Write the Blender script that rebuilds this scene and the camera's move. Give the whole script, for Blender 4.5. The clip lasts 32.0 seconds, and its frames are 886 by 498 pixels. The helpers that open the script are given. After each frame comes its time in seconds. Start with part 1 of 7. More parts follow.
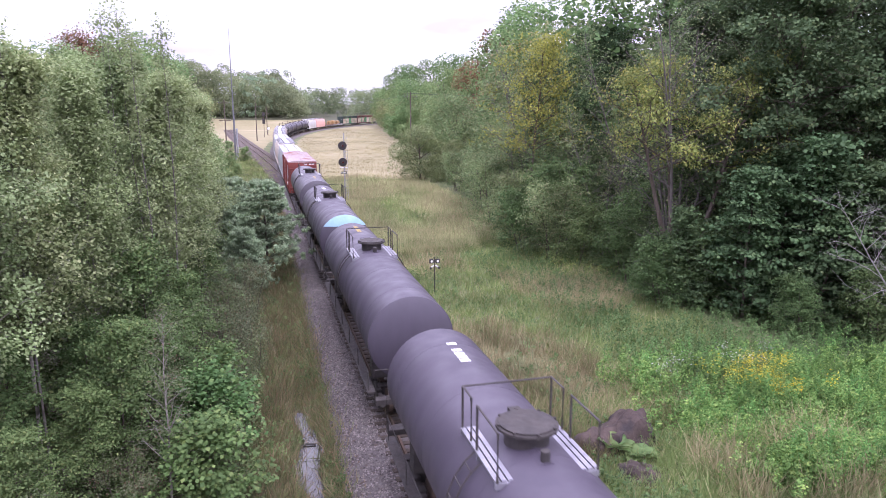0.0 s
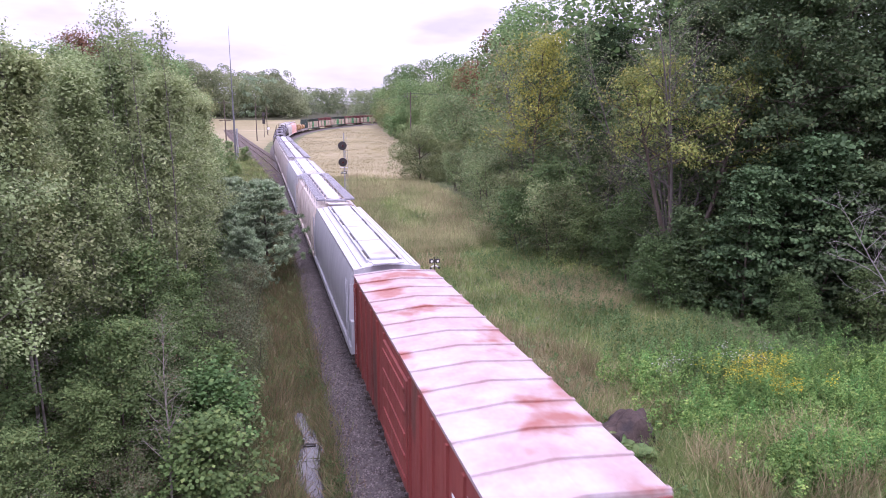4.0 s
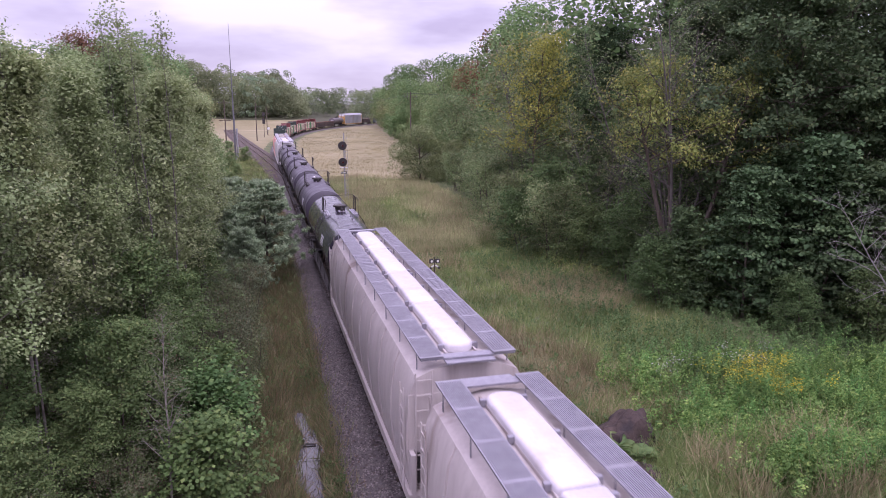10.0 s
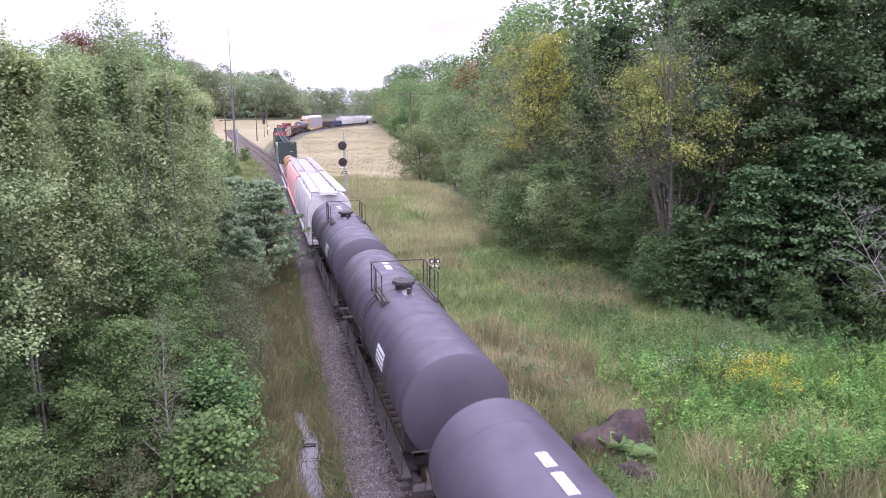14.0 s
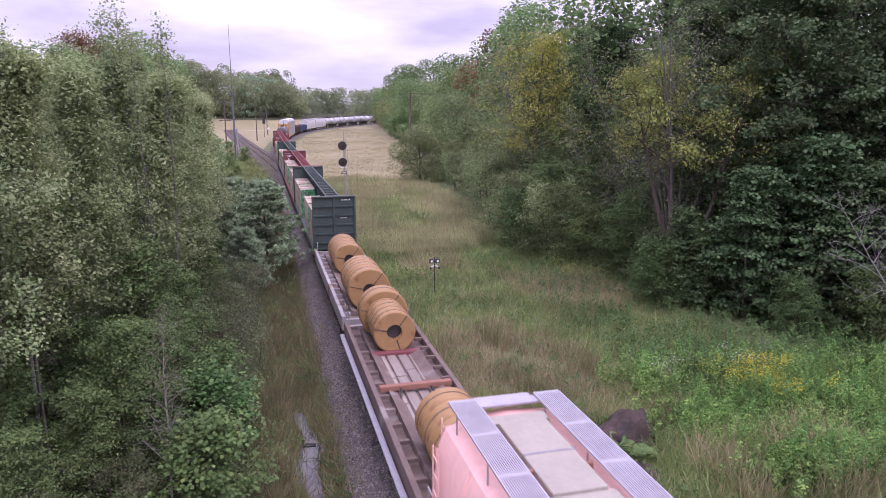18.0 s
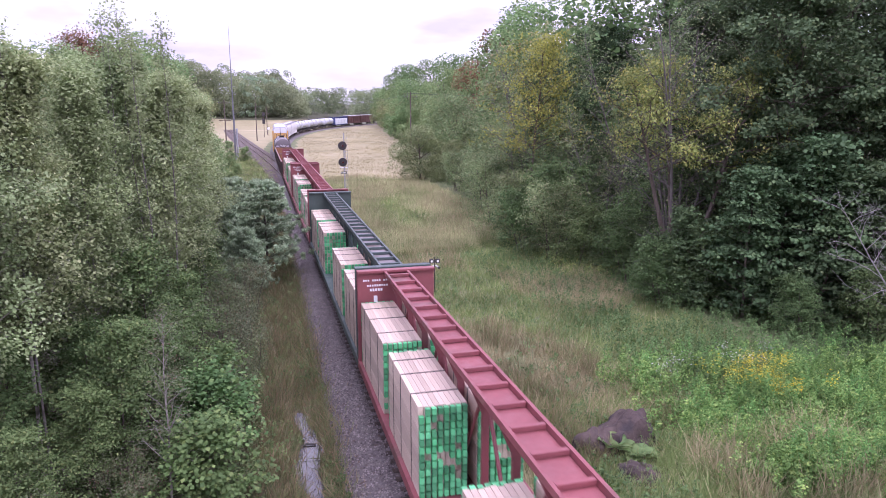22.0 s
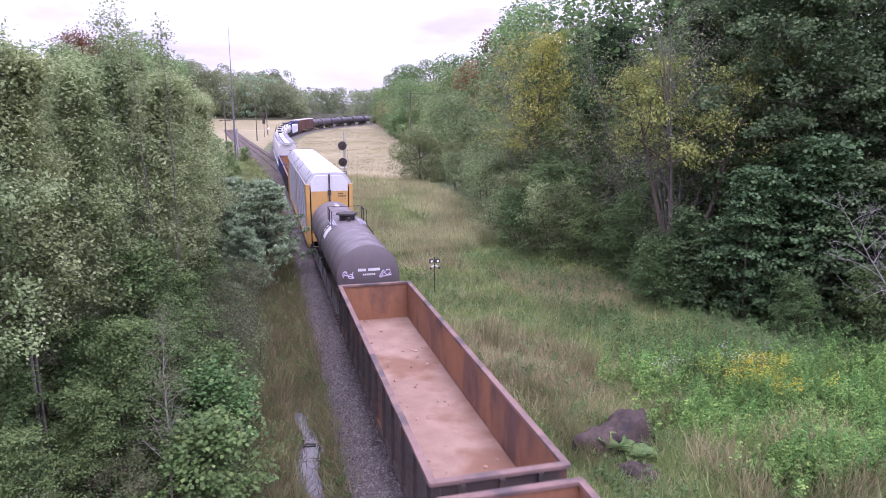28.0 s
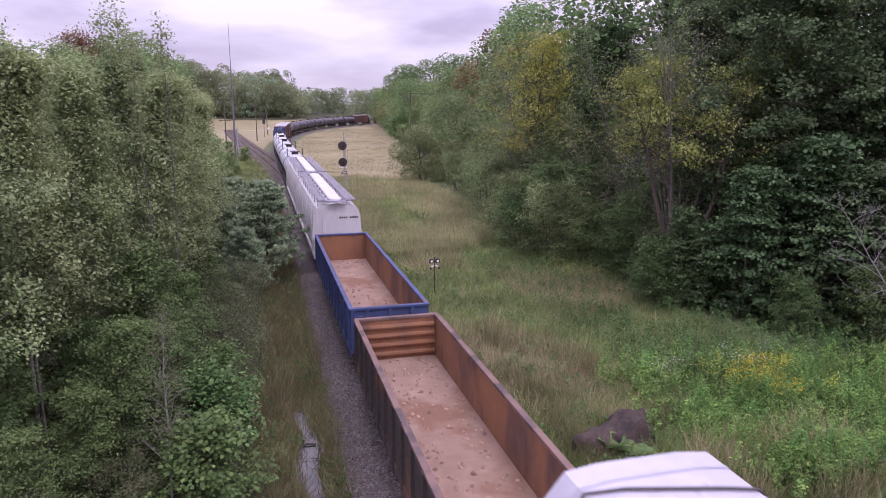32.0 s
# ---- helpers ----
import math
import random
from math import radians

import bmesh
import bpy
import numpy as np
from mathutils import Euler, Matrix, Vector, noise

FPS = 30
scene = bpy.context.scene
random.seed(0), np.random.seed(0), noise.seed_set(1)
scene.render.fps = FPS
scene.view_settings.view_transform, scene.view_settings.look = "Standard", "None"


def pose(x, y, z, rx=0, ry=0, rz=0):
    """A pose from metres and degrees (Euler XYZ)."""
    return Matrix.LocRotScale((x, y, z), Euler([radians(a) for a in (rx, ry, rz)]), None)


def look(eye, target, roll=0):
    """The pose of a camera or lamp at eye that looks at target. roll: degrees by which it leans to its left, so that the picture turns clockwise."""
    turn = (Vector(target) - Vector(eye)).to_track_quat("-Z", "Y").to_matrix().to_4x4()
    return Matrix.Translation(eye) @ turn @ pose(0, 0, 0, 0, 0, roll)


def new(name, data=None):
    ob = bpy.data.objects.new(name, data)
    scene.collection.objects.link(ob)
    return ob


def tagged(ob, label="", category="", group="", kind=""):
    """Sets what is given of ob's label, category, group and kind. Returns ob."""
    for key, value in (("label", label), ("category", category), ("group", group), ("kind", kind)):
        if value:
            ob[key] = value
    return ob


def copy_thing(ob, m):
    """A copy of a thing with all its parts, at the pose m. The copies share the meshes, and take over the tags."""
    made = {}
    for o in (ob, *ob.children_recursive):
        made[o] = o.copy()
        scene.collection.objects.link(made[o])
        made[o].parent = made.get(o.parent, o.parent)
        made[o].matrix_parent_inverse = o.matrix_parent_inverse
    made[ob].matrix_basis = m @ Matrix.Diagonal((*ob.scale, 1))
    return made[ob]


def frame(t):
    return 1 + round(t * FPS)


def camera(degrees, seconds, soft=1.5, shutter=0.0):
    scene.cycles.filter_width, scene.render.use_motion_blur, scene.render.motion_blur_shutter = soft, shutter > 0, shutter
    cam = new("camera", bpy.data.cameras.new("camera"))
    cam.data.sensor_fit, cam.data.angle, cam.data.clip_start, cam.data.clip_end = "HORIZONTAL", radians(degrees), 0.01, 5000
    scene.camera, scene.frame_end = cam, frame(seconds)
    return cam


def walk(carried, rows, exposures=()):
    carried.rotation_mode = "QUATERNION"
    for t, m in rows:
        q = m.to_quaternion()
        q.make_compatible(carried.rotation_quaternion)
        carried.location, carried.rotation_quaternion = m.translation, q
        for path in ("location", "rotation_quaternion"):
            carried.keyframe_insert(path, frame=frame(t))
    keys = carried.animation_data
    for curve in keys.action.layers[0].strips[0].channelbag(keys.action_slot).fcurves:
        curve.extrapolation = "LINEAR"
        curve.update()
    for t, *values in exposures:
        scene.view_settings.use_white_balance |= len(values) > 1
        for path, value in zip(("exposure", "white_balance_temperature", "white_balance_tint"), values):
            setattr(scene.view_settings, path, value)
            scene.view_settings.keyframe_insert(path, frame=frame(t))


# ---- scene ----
SECONDS = 32.0
SPEED = 17.6
cam = camera(64.6, SECONDS, soft=0.9, shutter=0.15)
EYE = (-4.81, 0.0, 10.77)
VIEW = pose(*EYE, 90 - 11.67, 0, -14.754)
# The clip's camera darkens when pale cars fill its view: seconds, and stops against its brightest.
METER = [(0.0, 0.0), (3.0, 0.0), (3.5, -0.05), (5.5, -0.85), (6.0, -0.89), (7.0, -0.78), (8.0, -0.95), (9.0, -0.75), (10.0, -0.71), (11.0, -0.68), (12.0, -0.27), (13.0, 0.0), (14.0, 0.02), (14.5, 0.0), (16.5, -0.9), (17.0, -0.95), (18.0, -0.58), (19.0, -0.15), (20.0, -0.15), (23.0, -0.15), (25.0, -0.15), (28.0, -0.15), (29.0, -0.2), (30.0, -0.62), (30.5, -1.1), (31.0, -1.36), (31.5, -1.2), (32.0, -0.75)]
# Its white balance drifts as well: seconds, kelvin and tint against the start.
DRIFT = [(0.0, 50, 0), (1.0, 50, 0), (3.0, -20, 7), (6.0, 150, -1), (8.0, 130, -4), (9.0, 120, 2), (12.0, 0, 4), (14.0, 50, 0), (18.0, 50, 2), (23.0, -100, 7), (28.0, -120, 5), (30.0, -300, 2), (31.0, -150, -9), (32.0, 150, 0)]


def drift_at(t, k):
    return float(np.interp(t, [r[0] for r in DRIFT], [r[k] for r in DRIFT]))


warm_at, tint_at = (lambda t: drift_at(t, 1)), (lambda t: drift_at(t, 2))
walk(cam, [(0.0, VIEW), (SECONDS, VIEW)], exposures=[(t, 0.66 + e, 5780 - 130 * e + warm_at(t), 25 - 10 * e + tint_at(t)) for t, e in METER])

# ---- light: hazy overcast with bright cloud ----
SUN_ELEV, SUN_TURN = 60.0, 165.0
world = bpy.data.worlds.new("sky")
scene.world = world
world.use_nodes = True
wn, wl = world.node_tree.nodes, world.node_tree.links
wn.clear()
w_out = wn.new("ShaderNodeOutputWorld")
w_bg = wn.new("ShaderNodeBackground")
w_sky = wn.new("ShaderNodeTexSky")
w_sky.sky_type = "NISHITA"
w_sky.sun_disc = False
w_sky.sun_elevation = radians(SUN_ELEV)
w_sky.sun_rotation = radians(SUN_TURN)
w_co = wn.new("ShaderNodeTexCoord")
w_map = wn.new("ShaderNodeMapping")
w_map.inputs["Scale"].default_value = (1.0, 1.0, 3.6)
w_noise = wn.new("ShaderNodeTexNoise")
w_noise.inputs["Scale"].default_value = 3.2
w_noise.inputs["Detail"].default_value = 5.0
w_noise.inputs["Roughness"].default_value = 0.5
w_ramp = wn.new("ShaderNodeValToRGB")
w_ramp.color_ramp.elements[0].position = 0.36
w_ramp.color_ramp.elements[0].color = (4.3, 3.85, 4.8, 1)
w_ramp.color_ramp.elements[1].position = 0.58
w_ramp.color_ramp.elements[1].color = (7.2, 6.9, 7.5, 1)
w_mix = wn.new("ShaderNodeMixRGB")
w_mix.inputs["Fac"].default_value = 0.9
w_bg.inputs["Strength"].default_value = 0.11
wl.new(w_co.outputs["Generated"], w_map.inputs["Vector"])
wl.new(w_map.outputs["Vector"], w_noise.inputs["Vector"])
wl.new(w_noise.outputs["Fac"], w_ramp.inputs["Fac"])
wl.new(w_sky.outputs["Color"], w_mix.inputs["Color1"])
wl.new(w_ramp.outputs["Color"], w_mix.inputs["Color2"])
# an overcast sky is brightest overhead
w_split = wn.new("ShaderNodeSeparateXYZ")
w_high = wn.new("ShaderNodeMapRange")
w_high.inputs["To Min"].default_value = 1.12
w_high.inputs["To Max"].default_value = 3.7
w_gain = wn.new("ShaderNodeVectorMath")
w_gain.operation = "SCALE"
wl.new(w_co.outputs["Generated"], w_split.inputs["Vector"])
wl.new(w_split.outputs["Z"], w_high.inputs["Value"])
wl.new(w_mix.outputs["Color"], w_gain.inputs[0])
wl.new(w_high.outputs["Result"], w_gain.inputs["Scale"])
wl.new(w_gain.outputs["Vector"], w_bg.inputs["Color"])
wl.new(w_bg.outputs["Background"], w_out.inputs["Surface"])

sun_data = bpy.data.lights.new("sun", "SUN")
sun_data.energy = 1.3
sun_data.angle = radians(28)
sun_data.color = (1.0, 0.96, 0.9)
sun = new("sun", sun_data)
sun.matrix_world = look((0, 0, 60), (0 - math.sin(radians(SUN_TURN)) * 40, 0 - math.cos(radians(SUN_TURN)) * 40, 60 - 40 * math.tan(radians(SUN_ELEV))))


# ---- materials ----
def mat(name, c1, c2=None, scale=2.0, rough=0.7, metal=0.0, bump=0.0, bump_scale=40.0, c3=None, streak=None, spot=0.55, island=0.0, per_object=0.0, spec=0.5):
    """A surface of two colours in large patches, fine grain, an optional third colour in stains, and fine relief."""
    m = bpy.data.materials.new(name)
    m.use_nodes = True
    n, l = m.node_tree.nodes, m.node_tree.links
    bsdf = n["Principled BSDF"]
    bsdf.inputs["Roughness"].default_value = rough
    bsdf.inputs["Metallic"].default_value = metal
    bsdf.inputs["Specular IOR Level"].default_value = spec
    co = n.new("ShaderNodeTexCoord")
    mp = n.new("ShaderNodeMapping")
    mp.inputs["Scale"].default_value = streak or (1, 1, 1)
    l.new(co.outputs["Object"], mp.inputs["Vector"])

    def noise_fac(sc, detail, lo, hi):
        t = n.new("ShaderNodeTexNoise")
        t.inputs["Scale"].default_value = sc
        t.inputs["Detail"].default_value = detail
        l.new(mp.outputs["Vector"], t.inputs["Vector"])
        r = n.new("ShaderNodeMapRange")
        r.inputs["From Min"].default_value = lo
        r.inputs["From Max"].default_value = hi
        l.new(t.outputs["Fac"], r.inputs["Value"])
        return r.outputs["Result"]

    def mixed(fac, a, b):
        x = n.new("ShaderNodeMixRGB")
        l.new(fac, x.inputs["Fac"])
        for sock, v in (("Color1", a), ("Color2", b)):
            if isinstance(v, tuple):
                x.inputs[sock].default_value = (*v, 1)
            else:
                l.new(v, x.inputs[sock])
        return x.outputs["Color"]

    c2 = c2 or tuple(v * 0.75 for v in c1)
    col = mixed(noise_fac(scale, 4, 0.35, 0.65), c1, c2)
    grain = mixed(noise_fac(scale * 9, 3, 0.3, 0.7), tuple(v * 0.82 for v in c1), tuple(min(1, v * 1.12) for v in c1))
    g = n.new("ShaderNodeMixRGB")
    g.inputs["Fac"].default_value = 0.35
    l.new(col, g.inputs["Color1"])
    l.new(grain, g.inputs["Color2"])
    col = g.outputs["Color"]
    if c3:
        col = mixed(noise_fac(scale * 0.6, 6, spot, spot + 0.12), col, c3)
    if island or per_object:
        src = n.new("ShaderNodeNewGeometry").outputs["Random Per Island"] if island else n.new("ShaderNodeObjectInfo").outputs["Random"]
        amount = island or per_object
        r = n.new("ShaderNodeMapRange")
        r.inputs["To Min"].default_value = 1 - amount
        r.inputs["To Max"].default_value = 1 + amount
        l.new(src, r.inputs["Value"])
        hsv = n.new("ShaderNodeHueSaturation")
        l.new(r.outputs["Result"], hsv.inputs["Value"])
        l.new(col, hsv.inputs["Color"])
        col = hsv.outputs["Color"]
    l.new(col, bsdf.inputs["Base Color"])
    rr = n.new("ShaderNodeMapRange")
    rr.inputs["To Min"].default_value = max(0.05, rough - 0.12)
    rr.inputs["To Max"].default_value = min(1, rough + 0.12)
    l.new(noise_fac(scale * 3, 3, 0.3, 0.7), rr.inputs["Value"])
    l.new(rr.outputs["Result"], bsdf.inputs["Roughness"])
    if bump:
        b = n.new("ShaderNodeBump")
        b.inputs["Strength"].default_value = bump
        b.inputs["Distance"].default_value = 0.05
        t = n.new("ShaderNodeTexNoise")
        t.inputs["Scale"].default_value = bump_scale
        t.inputs["Detail"].default_value = 4
        l.new(co.outputs["Object"], t.inputs["Vector"])
        l.new(t.outputs["Fac"], b.inputs["Height"])
        l.new(b.outputs["Normal"], bsdf.inputs["Normal"])
    return m


def leaf_mat(name, ca, cb, cc=None, part_c=0.12, patch=0.35):
    """Leaves: a colour for each leaf between two, a few of a third, patches over the crown, light shining through."""
    m = bpy.data.materials.new(name)
    m.use_nodes = True
    n, l = m.node_tree.nodes, m.node_tree.links
    bsdf = n["Principled BSDF"]
    bsdf.inputs["Roughness"].default_value = 0.65
    bsdf.inputs["Specular IOR Level"].default_value = 0.14
    geo = n.new("ShaderNodeNewGeometry")
    ramp = n.new("ShaderNodeValToRGB")
    e = ramp.color_ramp.elements
    e[0].color, e[1].color = (*ca, 1), (*cb, 1)
    e[1].position = 1 - part_c - 0.02
    if cc:
        x = e.new(1 - part_c)
        x.color = (*cc, 1)
    l.new(geo.outputs["Random Per Island"], ramp.inputs["Fac"])
    co = n.new("ShaderNodeTexCoord")
    t = n.new("ShaderNodeTexNoise")
    t.inputs["Scale"].default_value = patch
    t.inputs["Detail"].default_value = 3
    l.new(co.outputs["Object"], t.inputs["Vector"])
    r = n.new("ShaderNodeMapRange")
    r.inputs["From Min"].default_value, r.inputs["From Max"].default_value = 0.35, 0.65
    r.inputs["To Min"].default_value, r.inputs["To Max"].default_value = 0.7, 1.3
    l.new(t.outputs["Fac"], r.inputs["Value"])
    hsv = n.new("ShaderNodeHueSaturation")
    l.new(r.outputs["Result"], hsv.inputs["Value"])
    l.new(ramp.outputs["Color"], hsv.inputs["Color"])
    # each plant has a shade of its own
    info = n.new("ShaderNodeObjectInfo")
    shade = n.new("ShaderNodeMapRange")
    shade.inputs["To Min"].default_value, shade.inputs["To Max"].default_value = 0.482, 0.514
    l.new(info.outputs["Random"], shade.inputs["Value"])
    l.new(shade.outputs["Result"], hsv.inputs["Hue"])
    l.new(hsv.outputs["Color"], bsdf.inputs["Base Color"])
    tr = n.new("ShaderNodeBsdfTranslucent")
    l.new(hsv.outputs["Color"], tr.inputs["Color"])
    mix = n.new("ShaderNodeMixShader")
    mix.inputs["Fac"].default_value = 0.36
    l.new(bsdf.outputs["BSDF"], mix.inputs[1])
    l.new(tr.outputs["BSDF"], mix.inputs[2])
    l.new(mix.outputs["Shader"], n["Material Output"].inputs["Surface"])
    return m


# ---- building helpers ----
def mesh_of(name, bm, material, smooth=False):
    me = bpy.data.meshes.new(name)
    bm.normal_update()
    bm.to_mesh(me)
    bm.free()
    me.materials.append(material)
    if smooth:
        me.shade_smooth()
        me.set_sharp_from_angle(angle=radians(40))
    return me


def part(name, bm, material, parent, label="", smooth=False):
    ob = new(name, mesh_of(name, bm, material, smooth))
    ob.parent = parent
    return tagged(ob, label=label)


def piece(name, me, parent, m):
    """One more object on a shared mesh."""
    ob = new(name, me)
    ob.parent = parent
    ob.matrix_basis = m
    return ob


def root(name, label, category, group="", kind="", at=None):
    ob = new(name)
    ob.empty_display_size = 0.3
    if at is not None:
        ob.matrix_basis = at
    return tagged(ob, label, category, group, kind)


def box(bm, x0, x1, y0, y1, z0, z1):
    v = [bm.verts.new(p) for p in ((x0, y0, z0), (x1, y0, z0), (x1, y1, z0), (x0, y1, z0), (x0, y0, z1), (x1, y0, z1), (x1, y1, z1), (x0, y1, z1))]
    for q in ((3, 2, 1, 0), (4, 5, 6, 7), (0, 1, 5, 4), (1, 2, 6, 5), (2, 3, 7, 6), (3, 0, 4, 7)):
        bm.faces.new([v[i] for i in q])
    return bm


def boxes(*dims):
    bm = bmesh.new()
    for d in dims:
        box(bm, *d)
    return bm


def rounded(bm, width=0.02, segments=2):
    bmesh.ops.bevel(bm, geom=bm.edges[:], offset=width, segments=segments, profile=0.5, affect="EDGES", clamp_overlap=True)
    return bm


def tube(bm, points, r, seg=6, r2=None, cap=True):
    """A round bar along the points, of radius r at the first and r2 at the last."""
    pts = [Vector(p) for p in points]
    rings = []
    for i, p in enumerate(pts):
        d = (pts[min(i + 1, len(pts) - 1)] - pts[max(i - 1, 0)]).normalized()
        side = d.cross((0, 0, 1) if abs(d.z) < 0.9 else (0, 1, 0)).normalized()
        up = side.cross(d)
        rr = r if r2 is None else r + (r2 - r) * i / max(1, len(pts) - 1)
        rings.append([bm.verts.new(p + (side * math.cos(a) + up * math.sin(a)) * rr) for a in (2 * math.pi * k / seg for k in range(seg))])
    for a, b in zip(rings, rings[1:]):
        for k in range(seg):
            bm.faces.new((a[k], a[(k + 1) % seg], b[(k + 1) % seg], b[k]))
    if cap:
        bm.faces.new(rings[0][::-1])
        bm.faces.new(rings[-1])
    return bm


def bars(r, *lines, seg=6):
    bm = bmesh.new()
    for pts in lines:
        tube(bm, pts, r, seg)
    return bm


def prism(bm, profile, y0, y1, cap=True, profile2=None):
    """The closed outline of (x, z) points swept from y0 to y1."""
    a = [bm.verts.new((x, y0, z)) for x, z in profile]
    b = [bm.verts.new((x, y1, z)) for x, z in (profile2 or profile)]
    n = len(a)
    for i in range(n):
        bm.faces.new((a[i], a[(i + 1) % n], b[(i + 1) % n], b[i]))
    if cap:
        bm.faces.new(a[::-1])
        bm.faces.new(b)
    return bm


def lathe(bm, stations, cz, seg=40, cx=0.0, sweep=1.0, start=0.0):
    """Rings of (y, radius) about the lengthwise axis at height cz."""
    rings = []
    for y, r in stations:
        rings.append([bm.verts.new((cx + r * math.cos(a), y, cz + r * math.sin(a))) for a in (start + 2 * math.pi * sweep * k / seg for k in range(seg + (sweep < 1)))])
    for a, b in zip(rings, rings[1:]):
        for k in range(seg if sweep == 1 else seg):
            j = (k + 1) % len(a)
            bm.faces.new((a[k], a[j], b[j], b[k]))
    if sweep == 1:
        bm.faces.new(rings[0][::-1])
        bm.faces.new(rings[-1])
    return bm


# ---- the line of the track ----
CURVE_FROM, EASE, RADIUS, CURVE_TO = 110.0, 180.0, 400.0, 470.0
STEP = 2.0
LINE = []
x = y = turn = 0.0
for i in range(800):
    s = i * STEP
    LINE.append((x, y, turn))
    bend = 0.0 if s < CURVE_FROM else min(1.0, (s - CURVE_FROM) / EASE) / RADIUS
    if s > CURVE_TO:
        bend *= max(0.0, 1 - (s - CURVE_TO) / 80)
    turn += bend * STEP
    x += math.sin(turn) * STEP
    y += math.cos(turn) * STEP


def on_line(s):
    """Place and heading of the track at s metres from the bridge; straight on behind it."""
    if s < 0:
        return 0.0, s, 0.0
    i = min(len(LINE) - 2, int(s / STEP))
    f = s / STEP - i
    a, b = LINE[i], LINE[i + 1]
    return tuple(p + (q - p) * f for p, q in zip(a, b))


def beside(s, off, z=0.0):
    px, py, th = on_line(s)
    return px + off * math.cos(th), py - off * math.sin(th), z


def strip(name, sections, s0, s1, step, material, kind="structure", label=""):
    """A strip along the track with the outline of (offset, z) points."""
    verts, faces = [], []
    n = len(sections)
    k = 0
    s = s0
    while s <= s1 + 1e-6:
        verts += [beside(s, o, z) for o, z in sections]
        if k:
            faces += [((k - 1) * n + i, (k - 1) * n + i + 1, k * n + i + 1, k * n + i) for i in range(n - 1)]
        k += 1
        s += step
    me = bpy.data.meshes.new(name)
    me.from_pydata(verts, [], [f[::-1] for f in faces])
    me.materials.append(material)
    return tagged(new(name, me), label=label, kind=kind)


# ---- ground ----
M_GROUND = mat("meadow_soil", (0.105, 0.13, 0.05), (0.17, 0.165, 0.08), 0.35, 0.95, bump=0.6, bump_scale=9, c3=(0.065, 0.09, 0.03), spot=0.5)
M_WOOD_FLOOR = mat("woodland_floor", (0.05, 0.055, 0.025), (0.075, 0.07, 0.035), 0.3, 0.95, bump=0.5, bump_scale=6)
M_FIELD = mat("dry_field", (0.25, 0.215, 0.115), (0.2, 0.18, 0.09), 0.08, 0.95, bump=0.5, bump_scale=6, c3=(0.29, 0.25, 0.15), spot=0.55)
M_BALLAST = mat("ballast", (0.145, 0.127, 0.122), (0.075, 0.064, 0.062), 6.0, 0.95, bump=1.0, bump_scale=22, c3=(0.085, 0.062, 0.048), spot=0.56)
M_RAIL = mat("rail_steel", (0.12, 0.075, 0.05), (0.2, 0.16, 0.13), 5, 0.5, 0.6)
M_TIE = mat("tie_wood", (0.075, 0.055, 0.042), (0.04, 0.03, 0.025), 4, 0.9, bump=0.4)


def ground_z(x, y):
    """Height of the land: flat by the track, a ditch beside it, banks and hills further off."""
    z = -0.55
    z -= 0.6 * math.exp(-((x + 3.65) / 0.8) ** 2) * (1 if y < 60 else max(0, 1 - (y - 60) / 20))
    if x < -5:
        z -= 0.9 * min(1, (-5 - x) / 4) * max(0, 1 - max(0, y - 50) / 60)
    if x < -25:
        z += (min(-25 - x, 160)) * 0.045
    if y > 90 and x < -16:
        z += min(-16 - x, 110) * 0.1 * min(1, (y - 90) / 70)
    far_right = x - 26 - max(0, y - 70) * 0.16
    if far_right > 0:
        z += min(far_right, 150) * 0.06
    if y > 340 and x < 22:
        z += min(y - 340, 130) * 0.12
    elif y > 430:
        z += min(y - 430, 300) * 0.03
    z += 0.12 * noise.noise((x * 0.25, y * 0.25, 0.0)) + 0.25 * noise.noise((x * 0.05, y * 0.05, 4.0))
    return z


def near_track(x, y):
    return min((x - px) ** 2 + (y - py) ** 2 for px, py, _ in LINE[::4])


def build_ground():
    xs = sorted(set([-2500, -1200, -600, -400, -300, -220, -160, -120, -90, -70, -55, -45] + [i * 1.0 for i in range(-36, 41)] + [0.5 * i for i in range(-14, 0)] + [44, 50, 58, 68, 80, 95, 115, 140, 170, 210, 260, 330, 420, 600, 1200, 2500]))
    ys = [-300, -100, -40, -20] + list(range(-10, 130, 2)) + list(range(130, 480, 8)) + [500, 560, 640, 800, 1200, 3000]
    verts, faces = [], []
    for gy in ys:
        for gx in xs:
            z = ground_z(gx, gy)
            if gy > 90 and near_track(gx, gy) < 100:
                z = min(z, -0.55)
            verts.append((gx, gy, z))
    w = len(xs)
    for j in range(len(ys) - 1):
        for i in range(w - 1):
            faces.append((j * w + i, j * w + i + 1, (j + 1) * w + i + 1, (j + 1) * w + i))
    me = bpy.data.meshes.new("ground")
    me.from_pydata(verts, [], faces)
    me.materials.append(M_GROUND)
    me.materials.append(M_FIELD)
    me.materials.append(M_WOOD_FLOOR)
    for poly in me.polygons:
        cx, cy, _ = poly.center
        line_x = min(LINE, key=lambda q: abs(q[1] - cy))[0] if 0 < cy < 480 else 0
        if (104 < cy < 420 and line_x + 4 < cx < 23 + (cy - 110) * 0.16) or (150 < cy < 372 and -26 < cx < line_x - 4):
            poly.material_index = 1
        elif cx > 24 + max(0, cy - 110) * 0.16 or cx < -24 or cy > 372 or (cx < -7.4 and cy < 90):
            poly.material_index = 2
    me.shade_smooth()
    return tagged(new("ground", me), label="green and straw-coloured rough grassland beside the track", kind="structure")


